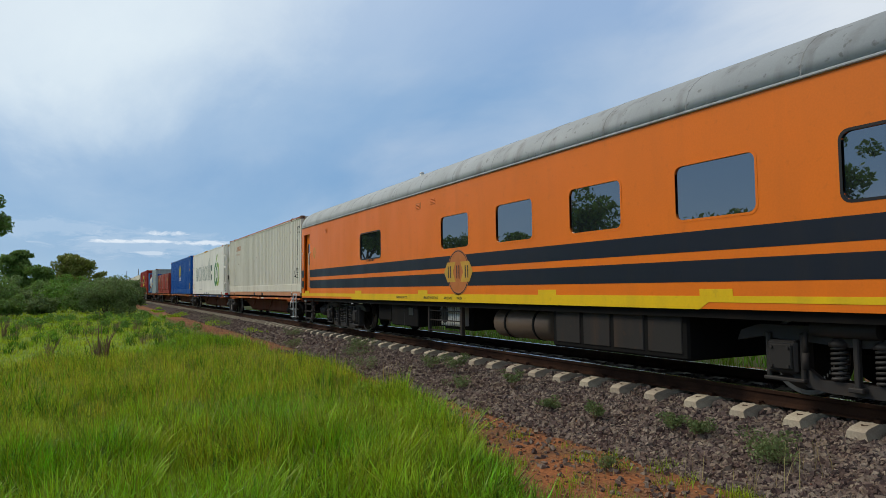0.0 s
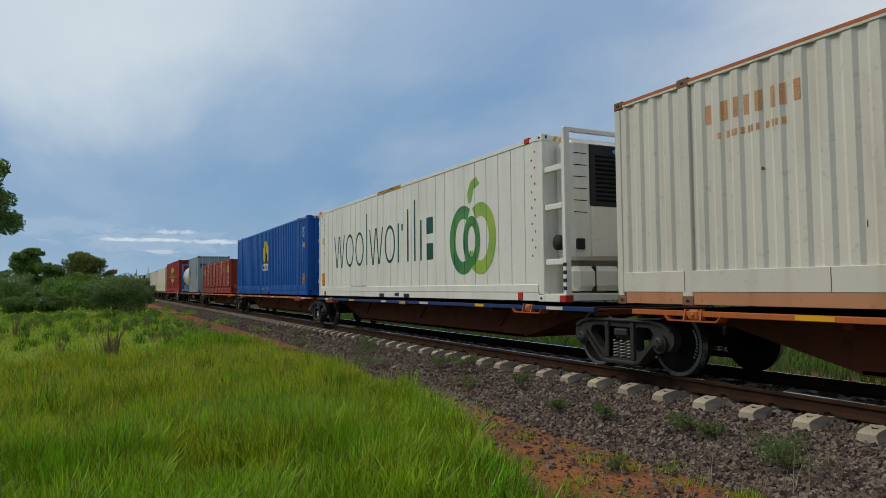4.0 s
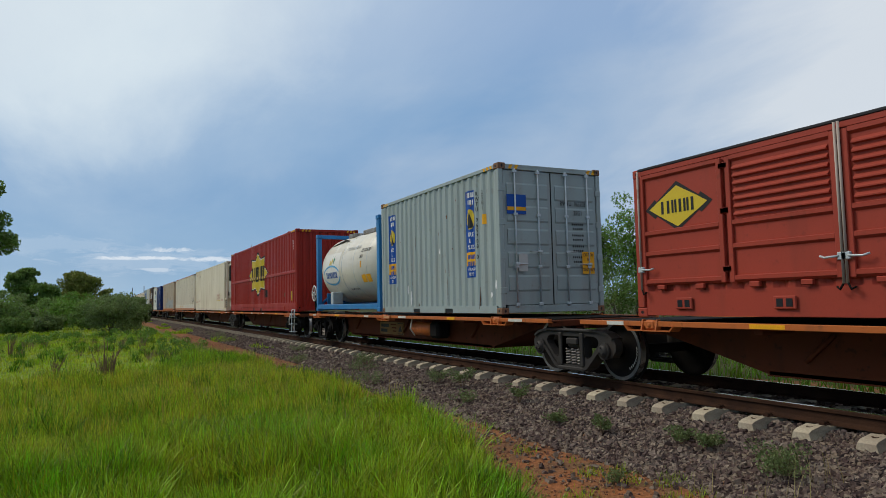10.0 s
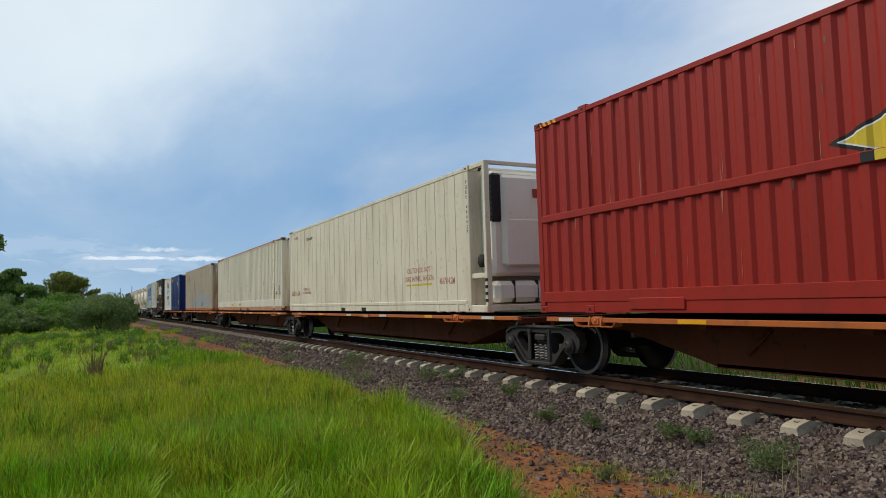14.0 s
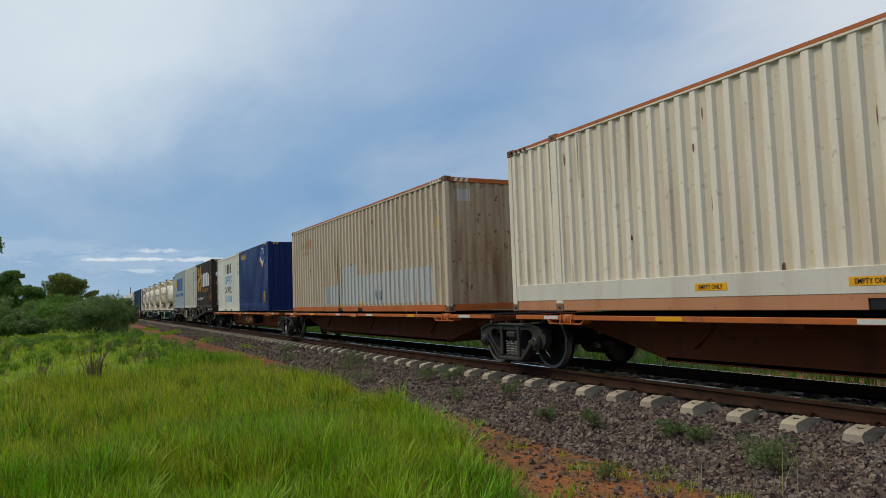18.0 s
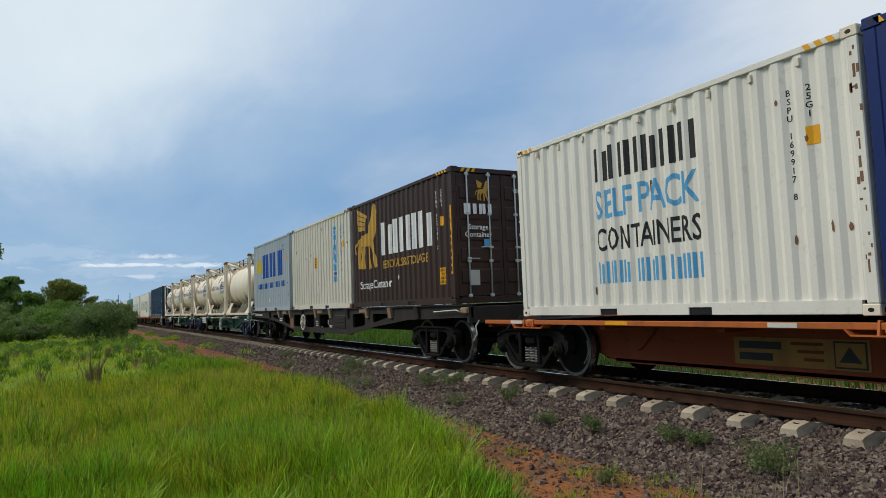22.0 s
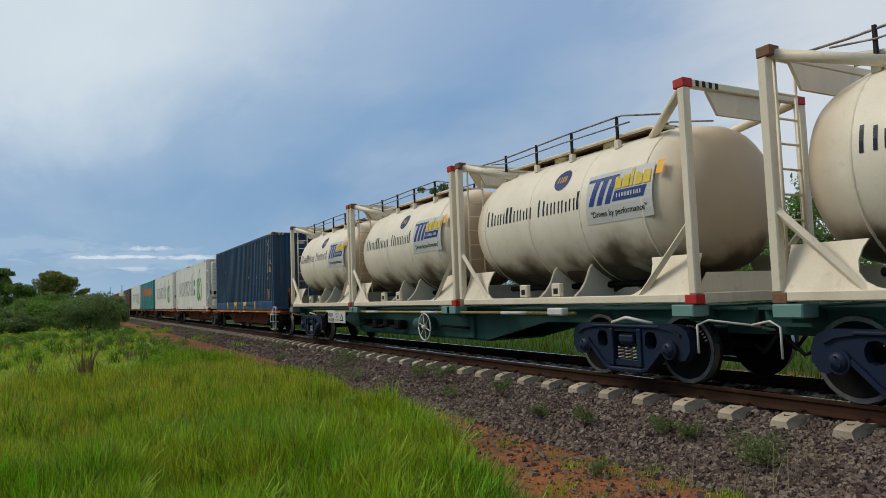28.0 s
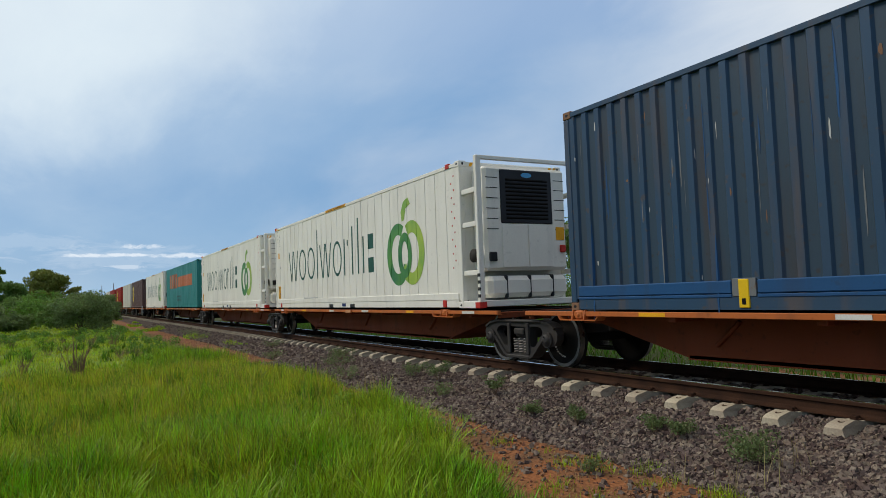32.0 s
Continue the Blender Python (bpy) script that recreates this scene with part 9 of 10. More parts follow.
def crew_coach():
    far, near, W = 23.62, -1.30, 1.47
    mid, l = (far + near) / 2, (far - near) / 2
    ob = thing("crew_coach", "orange crew coach with black stripes and a grey roof", "railway coach")
    wins = [(16.25, 17.72), (11.66, 12.83), (9.47, 10.62), (7.32, 8.46), (5.14, 6.31), (2.7, 4.15), (0.2, 1.4)]
    wins = [(a - mid, b - mid) for a, b in wins]
    door = (22.62 - mid, 23.36 - mid)
    z0, z1 = 0.97, 3.38
    for sx in (-1, 1):
        holes = [rounded(a, b, 2.06, 2.73) for a, b in wins] + ([[(door[0], 1.02), (door[1], 1.02), (door[1], 3.12), (door[0], 3.12)]] if sx < 0 else [])
        side = part("side_wall", frame_plate([(-l, z0), (l, z0), (l, z1), (-l, z1)], holes, sx * (W - 0.05), sx * W), M_ORANGE, ob, "orange painted steel side")
        for a, b in wins:
            p = part("window", Shape().sweep(rounded(a - 0.005, b + 0.005, 2.055, 2.735), "x", sx * (W - 0.035), sx * (W - 0.02)), M_GLASS, ob, "dark tinted window with rounded corners")
            fr = Shape()
            o, i = rounded(a - 0.03, b + 0.03, 2.03, 2.76, 0.11), rounded(a, b, 2.06, 2.73)
            n = len(o)
            fr.add([(sx * (W + d), y, z) for d in (0.004, -0.02) for ringpts in (o, i) for y, z in ringpts], [(k, (k + 1) % n, n + (k + 1) % n, n + k) for k in range(n)] + [(2 * n + k, 3 * n + k, 3 * n + (k + 1) % n, 2 * n + (k + 1) % n) for k in range(n)] + [(k, 2 * n + k, 2 * n + (k + 1) % n, (k + 1) % n) for k in range(n)] + [(n + k, n + (k + 1) % n, 3 * n + (k + 1) % n, 3 * n + k) for k in range(n)])
            part("window_frame", fr, M_BLACK if a < -6.5 or a > 3 else M_ORANGE, p)
        for a, b in ((1.659, 1.907), (1.29, 1.552)):
            end = l if sx > 0 else door[0] - 0.0
            part("black_stripe", Shape().box(sx * (W - 0.01), sx * (W + 0.003), -l, end, a, b), M_STRIPE, ob)
            if sx < 0:
                part("black_stripe", Shape().box(sx * (W - 0.01), sx * (W + 0.003), door[1], l, a, b), M_STRIPE, ob)
        part("yellow_sill", Shape().sweep([(-l, 1.05), (5.84 - mid, 1.05), (5.98 - mid, 0.963), (18.4 - mid, 0.963), (18.56 - mid, 1.03), (l, 1.03), (l, 1.123), (-l, 1.123)], "x", sx * (W - 0.03), sx * (W + 0.005)), M_YELLOW, ob, "bright yellow sill stripe")
        for y in (22.95, 17.9, 13.76, 9.09, 5.73, 0.6):
            part("yellow_tab", Shape().box(sx * (W - 0.01), sx * (W + 0.006), y - mid - 0.24, y - mid + 0.24, 1.124, 1.205), M_YELLOW, ob)
        for z in (3.365,):
            part("gutter", Shape().box(sx * (W - 0.02), sx * (W + 0.03), -l, l, z, z + 0.035, 0, 0.01), M_ROOF, ob)
    # roof: a low arch with seams
    arch = [(W * math.cos(radians(180 * k / 20)) * (1.0 if 0 < k < 20 else 1.0), 3.40 + 0.73 * math.sin(radians(180 * k / 20)) ** 0.9) for k in range(21)]
    part("roof", Shape().sweep(arch, "y", -l, l, 0, True), M_ROOF, ob, "dull grey arched roof")
    for y in np.arange(-l + 1.2, l, 1.55):
        s = Shape()
        for (a, b), (c, d) in zip(arch, arch[1:]):
            s.add([(a, y - 0.008, b + 0.003), (c, y - 0.008, d + 0.003), (c, y + 0.008, d + 0.003), (a, y + 0.008, b + 0.003), (a, y - 0.008, b - 0.01), (c, y - 0.008, d - 0.01), (c, y + 0.008, d - 0.01), (a, y + 0.008, b - 0.01)], [(0, 1, 2, 3)[::-1], (0, 4, 5, 1)[::-1], (2, 6, 7, 3)[::-1]])
        part("roof_seam", s, M_ROOFD, ob)
    part("roof_vent", Shape().tube([(-0.93, 14.87 - mid, 3.86), (-0.93, 14.87 - mid, 4.02)], 0.055, 10).tube([(-0.93, 14.87 - mid, 4.02), (-0.93, 14.87 - mid, 4.05)], [0.065, 0.03], 10), M_PALE, ob, "small rusty roof vent")
    for sy in (-1, 1):
        part("end_wall", Shape().box(-W + 0.05, W - 0.05, sy * l, sy * (l - 0.06), z0, 3.4), M_ORANGE, ob)
        for a, b in ((1.659, 1.907), (1.29, 1.552)):
            part("black_stripe", Shape().box(-W + 0.02, -0.62, sy * (l + 0.003), sy * (l - 0.01), a, b).box(0.62, W - 0.02, sy * (l + 0.003), sy * (l - 0.01), a, b), M_STRIPE, ob)
        part("gangway", Shape().box(-0.60, 0.60, sy * l, sy * (l + 0.35), 1.05, 3.25, 0, 0.05), M_RUBBER, ob, "black rubber gangway bellows")
        coupler(ob, sy * (l - 0.05), sy)
    part("floor_frame", Shape().box(-W + 0.06, W - 0.06, -l + 0.02, l - 0.02, 0.86, 1.0), M_DARK, ob)
    d = part("side_door", Shape().box(-W + 0.10, -W + 0.15, door[0], door[1], 1.02, 3.12, 0, 0.01), M_ORANGE, ob, "recessed orange side door, shut")
    part("door_window", Shape().sweep(rounded(door[0] + 0.16, door[1] - 0.16, 2.10, 2.80), "x", -W + 0.09, -W + 0.105), M_GLASS, d)
    for y in (door[0] - 0.10, door[1] + 0.10):
        part("door_rail", Shape().tube([(-W, y, 1.30), (-W - 0.06, y, 1.36), (-W - 0.06, y, 2.45), (-W, y, 2.51)], 0.016, 6), M_PALE, ob)
    st = Shape()
    ys = (22.45 - mid, 23.25 - mid)
    for y in ys:
        st.box(-W + 0.03, -W + 0.07, y - 0.03, y + 0.03, 0.22, 0.98, 0, 0.006)
    for z in (0.26, 0.50, 0.74):
        st.box(-W - 0.01, -W + 0.24, ys[0], ys[1], z, z + 0.03, 0, 0.006)
    part("door_steps", st, M_GREYW, ob, "three-tread steel door steps")
    part("marker_lamp", Shape().sweep(ellipse(23.2 - mid, 0.84, 0.03, 0.03, 10), "x", -W - 0.01, -W + 0.03), M_PALE, ob)
    # emblem on the side
    surf = lambda u, z, lift: (-W - lift, u, z)
    c = 12.09 - mid

    def put(name, fl, u, z, mat, lift, label=""):
        marking(name, ([(-x, y) for x, y in fl[0]], [q[::-1] for q in fl[1]]), u, z, mat, ob, surf, (), label, lift)

    put("emblem", flat_shape(ellipse(0, 0, 0.46, 0.46, 32)), c, 1.56, M_TAN, 0.005, "round copper emblem with yellow plates")
    put("emblem_ring", ring(0, 0, 0.44, 0.44, 0.02, 32), c, 1.56, M_STRIPE, 0.007)
    for sg in (-1, 1):
        put("emblem_plate", flat_shape([(sg * 0.10, 0.20), (sg * 0.46, 0.20), (sg * 0.60, 0.0), (sg * 0.46, -0.20), (sg * 0.10, -0.20), (sg * 0.22, 0.0)]), c, 1.57, M_GOLD, 0.009)
        put("emblem_blocks", bars_word(2, 0.20, 0.24, 0.7), c - sg * 0.36, 1.57, M_STRIPE, 0.012)
    put("emblem_blocks", bars_word(2, 0.18, 0.26, 0.6), c, 1.57, M_STRIPE, 0.012)
    for wd, y in (("WATER", 12.05), ("AIR RELEASE", 12.55), ("EFFLUENT WASTE TANK", 13.35), ("ENGINE OIL DIP STICK", 14.9), ("EMERGENCY", 3.4)):
        put("sill_words", lettering(wd, 0.075 if wd != "EMERGENCY" else 0.10, 0.85), y - mid, 1.045 if wd != "EMERGENCY" else 1.98, M_INKB, 0.009)
    put("exit_bars", bars_word(6, 0.6, 0.05, 0.9), 16.95 - mid, 2.0, M_INKB, 0.006)
    put("round_badge", flat_shape(ellipse(0, 0, 0.12, 0.19, 22)), 22.07 - mid, 2.45, M_GOLD, 0.005, "small gold oval badge")
    put("round_badge", flat_shape(ellipse(0, 0.02, 0.05, 0.10, 14)), 22.07 - mid, 2.45, M_ORANGE, 0.008)
    for y, z in ((20.78, 3.02), (13.95, 3.02), (13.2, 3.06)):
        for i in range(4):
            part("louvre", Shape().sweep([(-W - 0.004, z + 0.034 * i), (-W - 0.016, z + 0.034 * i + 0.006), (-W - 0.004, z + 0.034 * i + 0.026)], "y", y - mid - 0.11, y - mid + 0.11), M_ORANGE, ob)
    put("data_blocks", bars_word(3, 0.3, 0.13, 0.9), 13.95 - mid, 3.1, M_TAN, 0.004)
    # under the floor
    def at(a, b):
        return a - mid, b - mid
    a, b = at(6.3, 9.15)
    eq = part("equipment_box", Shape().box(-1.33, 1.3, a, b, 0.30, 0.93, 0, 0.03), M_DARK, ob, "grimy underfloor equipment box")
    for k in range(4):
        part("box_lid", Shape().box(-1.345, -1.32, a + 0.1 + 0.68 * k, a + 0.70 + 0.68 * k, 0.38, 0.90, 0, 0.01), M_GREYW, eq)
    a, b = at(9.35, 11.15)
    part("water_tank", Shape().lathe([(a, 0), (a, 0.22), (a + 0.06, 0.27), (b - 0.06, 0.27), (b, 0.22), (b, 0)], "y", (-1.0, 0, 0.60), 18), paint("dusty brown tank paint", (0.12, 0.085, 0.06), GRIME, 0.4), ob, "dusty brown water tank")
    for y in (a + 0.45, a + 1.35):
        part("tank_strap", Shape().lathe([(y - 0.03, 0.272), (y - 0.03, 0.28), (y + 0.03, 0.28), (y + 0.03, 0.272)], "y", (-1.0, 0, 0.60), 18), M_DARK, ob)
    a, b = at(12.25, 13.75)
    g = part("generator_set", Shape().box(-1.0, 1.0, a + 0.1, b - 0.1, 0.36, 0.93, 0, 0.03), M_DARK, ob, "caged underfloor generator")
    part("fan_cowl", Shape().box(-1.22, -1.0, a + 0.25, b - 0.35, 0.45, 0.92, 0, 0.02), M_PATCH, g)
    part("fan_ring", Shape().lathe([(-1.225, 0.0), (-1.225, 0.17), (-1.215, 0.19)], "x", (0, a + 0.95, 0.68), 18), M_BLACK, g)
    for k in range(15):
        y = a + 0.05 + (b - a - 0.1) * k / 14
        part("cage_bar", Shape().tube([(-1.30, y, 0.33), (-1.30, y, 0.95)], 0.006, 4), M_GREYW, g)
    for z in (0.33, 0.55, 0.75):
        part("cage_rail", Shape().box(-1.32, -1.29, a, b, z, z + 0.025), M_GREYW, g)
    for y in (a, b):
        part("cage_post", Shape().box(-1.34, -1.26, y - 0.04, y + 0.04, 0.28, 0.96, 0, 0.01), M_GREYW, g)
    a, b = at(14.35, 15.9)
    bx = part("battery_box", Shape().box(-1.32, 1.2, a, b, 0.36, 0.93, 0, 0.02), M_DARK, ob, "grimy battery box")
    part("box_opening", Shape().box(-1.328, -1.31, a + 0.25, a + 0.5, 0.62, 0.80), M_BLACK, bx)
    part("box_seam", Shape().box(-1.328, -1.31, a + 0.75, a + 0.77, 0.38, 0.92), M_GREYW, bx)
    part("axle_generator", Shape().lathe([(-0.30, 0.0), (-0.30, 0.13), (-0.22, 0.19), (0.20, 0.19), (0.26, 0.12), (0.40, 0.10), (0.40, 0.0)], "y", (-0.95, 22.35 - mid, 0.56), 16), M_BOGIE, ob, "grimy axle-driven generator")
    a, b = at(16.05, 16.95)
    part("locker", Shape().box(-1.26, 0.9, a, b, 0.44, 0.93, 0, 0.03), M_DARK, ob, "small underfloor locker")
    # passenger bogies with coil springs
    for y in (20.12, 3.89):
        y -= mid
        bg = part("bogie", Shape().box(-1.0, 1.0, y - 0.25, y + 0.25, 0.50, 0.78, 0, 0.03).box(-0.4, 0.4, y - 0.35, y + 0.35, 0.74, 0.88, 0, 0.03), M_DARK, ob, "passenger bogie with coil springs")
        for sx in (-1, 1):
            top = [(-1.85, 0.60), (-1.80, 0.72), (-1.55, 0.80), (-0.55, 0.80), (-0.35, 0.70), (0.35, 0.70), (0.55, 0.80), (1.55, 0.80), (1.80, 0.72), (1.85, 0.60), (1.55, 0.66), (0.5, 0.60), (-0.5, 0.60), (-1.55, 0.66)]
            part("side_frame", Shape().sweep([(y + a, b) for a, b in top], "x", sx * 0.98, sx * 1.12), M_BOGIE, bg)
            beam = [(-1.30, 0.62), (-1.08, 0.62), (-0.98, 0.36), (-0.80, 0.24), (0.80, 0.24), (0.98, 0.36), (1.08, 0.62), (1.30, 0.62), (1.22, 0.30), (0.95, 0.14), (0.7, 0.11), (-0.7, 0.11), (-0.95, 0.14), (-1.22, 0.30)]
            part("equaliser_beam", Shape().sweep([(y + a, b) for a, b in beam], "x", sx * 1.06, sx * 1.13), M_BOGIE, bg, "curved cast equaliser beam")
            for sy in (-1, 1):
                ya = y + sy * 1.2
                ax = part("axle_box", Shape().box(sx * 1.0, sx * 1.22, ya - 0.18, ya + 0.18, 0.28, 0.64, 0, 0.03).box(sx * 1.0, sx * 1.17, ya - 0.24, ya - 0.18, 0.22, 0.72, 0, 0.015).box(sx * 1.0, sx * 1.17, ya + 0.18, ya + 0.24, 0.22, 0.72, 0, 0.015).box(sx * 1.02, sx * 1.20, ya - 0.25, ya + 0.25, 0.19, 0.23, 0, 0.01), M_BOGIE, bg)
                part("box_cover", Shape().box(sx * 1.215, sx * 1.245, ya - 0.14, ya + 0.14, 0.32, 0.60, 0, 0.02), M_GREYW, ax)
                for i in (-1, 1):
                    for j in (-1, 1):
                        part("bolt", Shape().tube([(sx * 1.24, ya + 0.10 * i, 0.46 + 0.10 * j), (sx * 1.262, ya + 0.10 * i, 0.46 + 0.10 * j)], 0.018, 6), M_BOGIE, ax)
                for k in (0.15, 0.61):
                    coil = [(sx * 1.10 + 0.075 * math.cos(2 * math.pi * j / 10), y + sy * k + 0.075 * math.sin(2 * math.pi * j / 10), 0.25 + 0.36 * j / 70) for j in range(71)]
                    part("coil_spring", Shape().tube(coil, 0.017, 6), M_SPRINGD, bg)
                    part("spring_cap", Shape().lathe([(0.60, 0.0), (0.60, 0.10), (0.64, 0.10), (0.68, 0.05), (0.68, 0.0)], "z", (sx * 1.10, y + sy * k, 0), 12), M_BOGIE, bg)
                part("swing_hanger", Shape().box(sx * 1.12, sx * 1.19, y + sy * 0.36, y + sy * 0.42, 0.18, 0.74, 0, 0.012).box(sx * 1.05, sx * 1.22, y + sy * 0.31, y + sy * 0.47, 0.16, 0.21, 0, 0.01), M_BOGIE, bg)
                part("damper", Shape().tube([(sx * 1.20, y + sy * 0.92, 0.34), (sx * 1.20, y + sy * 0.92, 0.52)], 0.038, 8).tube([(sx * 1.20, y + sy * 0.92, 0.50), (sx * 1.20, y + sy * 0.92, 0.74)], 0.026, 8), M_GREYW, bg)
            part("brake_cylinder", Shape().tube([(sx * 1.15, y + 0.15, 0.78), (sx * 1.15, y + 0.85, 0.78)], 0.09, 12).tube([(sx * 1.15, y - 1.0, 0.78), (sx * 1.15, y + 0.1, 0.78)], 0.03, 8), M_BOGIE, bg)
        for sy in (-1, 1):
            w = part("wheelset", WHEEL, None, bg, at=(0, y + sy * 1.2, AXLE))
            COACH_WHEELS.append((w, y + sy * 1.2))
    return on_train(ob, mid)


COACH_WHEELS = []
crew_coach()


# ---- trees, bushes and weeds ----
M_LEAF = leafy("dark green tree leaves", (0.112, 0.195, 0.044), (0.170, 0.255, 0.056), 0.4, each=0.35)
M_LEAF2 = leafy("olive green tree leaves", (0.165, 0.200, 0.038), (0.210, 0.225, 0.046), 0.3, each=0.3)
M_LEAF3 = leafy("grey-green shrub leaves", (0.128, 0.190, 0.062), (0.185, 0.240, 0.082), 0.4, each=0.35)
M_LEAF4 = leafy("fresh green tree leaves", (0.110, 0.220, 0.030), (0.160, 0.280, 0.040), 0.35, each=0.3)
M_WEED = leafy("grey-green weed leaves", (0.130, 0.180, 0.062), (0.185, 0.225, 0.085), 0.35, each=0.3)
M_HERB = leafy("light green herb leaves", (0.215, 0.370, 0.035), (0.290, 0.400, 0.050), 0.35, each=0.35, spec=0.12)
M_BARK = material("grey-brown bark", (0.110, 0.085, 0.065), 0.9, 0, (0.07, 0.05, 0.04), 0.8, 5, (1, 1, 0.3), 0.2, 30, 0.6, 25)
M_TWIG = material("dead brown twigs", (0.200, 0.130, 0.078), 0.9, 0, (0.125, 0.078, 0.045), 0.7, 9)


def leaves(rng, centres, radii, n, size, flat=0.8):
    """Leaf faces scattered in clumps, denser towards each clump's shell."""
    c, r = np.asarray(centres, float), np.asarray(radii, float)
    k = rng.choice(len(c), n, p=(r ** 2) / (r ** 2).sum())
    d = rng.normal(size=(n, 3))
    d /= np.linalg.norm(d, axis=1, keepdims=True)
    d[:, 2] *= flat
    p = c[k] + d * (r[k] * rng.uniform(0.15, 1.0, n) ** 0.5)[:, None]
    a = rng.normal(size=(n, 3))
    a[:, 2] -= 0.4
    a /= np.linalg.norm(a, axis=1, keepdims=True)
    b = np.cross(a, rng.normal(size=(n, 3)))
    b /= np.linalg.norm(b, axis=1, keepdims=True)
    s = size * rng.uniform(0.6, 1.4, n)[:, None]
    w = s * 0.42
    v = np.stack([p - a * s * 0.5, p + b * w * 0.5, p + a * s * 0.5, p - b * w * 0.5], 1)
    f = np.arange(4 * n).reshape(n, 4)
    return v.reshape(-1, 3), f


def tree(name, label, x, y, height, spread, seed, leaf, count=6000, size=0.24, trunk=0.16, low=0.35, clumps=16, category="tree", squash=0.75, stems=1, group="", core=True, fork=2):
    """A tapered trunk, forking limbs and a crown of small leaves in uneven clumps."""
    rng = np.random.default_rng(seed)
    ob = thing(name, label, category, group)
    base = lie(x, y)
    ob.matrix_basis = pose(x, y, base)
    wood, ends = Shape(), []
    for m in range(stems):
        lean = rng.uniform(-0.12, 0.12, 2) * (1 if stems == 1 else 3)
        pts, r = [], []
        top = height * (0.72 if stems == 1 else 0.6)
        for k in range(7):
            u = k / 6
            pts.append((lean[0] * top * u + rng.uniform(-0.03, 0.03) * height * u, lean[1] * top * u + rng.uniform(-0.03, 0.03) * height * u, top * u - 0.05))
            r.append(trunk * (1 - 0.75 * u) * (1.25 if k == 0 else 1))
        wood.tube(pts, r, 8)
        for k in range(7 if stems == 1 else 4):
            i = rng.integers(fork, 6) if stems == 1 else rng.integers(1, 6)
            a = Vector(pts[i])
            t = rng.uniform(0, 2 * math.pi)
            ln = spread * rng.uniform(0.45, 0.75)
            b = a + Vector((math.cos(t) * ln, math.sin(t) * ln, height * rng.uniform(0.10, 0.26)))
            mid = a.lerp(b, 0.5) + Vector((0, 0, 0.06 * height))
            wood.tube([a, mid, b], [r[i] * 0.6, r[i] * 0.4, r[i] * 0.15], 6)
            ends.append(tuple(b))
        ends.append(pts[-1])
    part("trunk", wood, M_BARK, ob)
    cen, rad = list(ends), [spread * rng.uniform(0.26, 0.40) for _ in ends]
    # a loose inner mass that ties the clumps together
    for z in (0.30, 0.52, 0.74) if core else ():
        for _ in range(3):
            cen.append((spread * rng.uniform(-0.3, 0.3), spread * rng.uniform(-0.3, 0.3), height * (low + (0.95 - low) * z)))
            rad.append(spread * rng.uniform(0.42, 0.58))
    for z in (0.60, 0.75, 0.88) if core == "full" else ():
        for _ in range(5):
            q, t = spread * (1.15 - z) * rng.uniform(0.2, 1.0), rng.uniform(0, 2 * math.pi)
            cen.append((q * math.cos(t), q * math.sin(t), height * z))
            rad.append(spread * rng.uniform(0.34, 0.46))
    while len(cen) < clumps + len(ends):
        t, q, z = rng.uniform(0, 2 * math.pi), spread * math.sqrt(rng.uniform(0, 1)), rng.uniform(low, 0.97)
        wide = math.sin(math.pi * min(1, max(0.12, (z - low * 0.6) / (1.08 - low * 0.6)))) ** 0.5
        cen.append((math.cos(t) * q * wide, math.sin(t) * q * wide, height * z))
        rad.append(spread * rng.uniform(0.20, 0.38))
    cen = [(a, b, min(c, height - 0.2)) for a, b, c in cen]
    v, f = leaves(rng, cen, rad, count, size, squash)
    v[:, 2] = np.maximum(v[:, 2], 0.02)
    part("crown", bulk("crown", v, f, leaf), None, ob)
    return ob


def polar(bearing, dist):
    return dist * math.sin(radians(bearing)), dist * math.cos(radians(bearing))


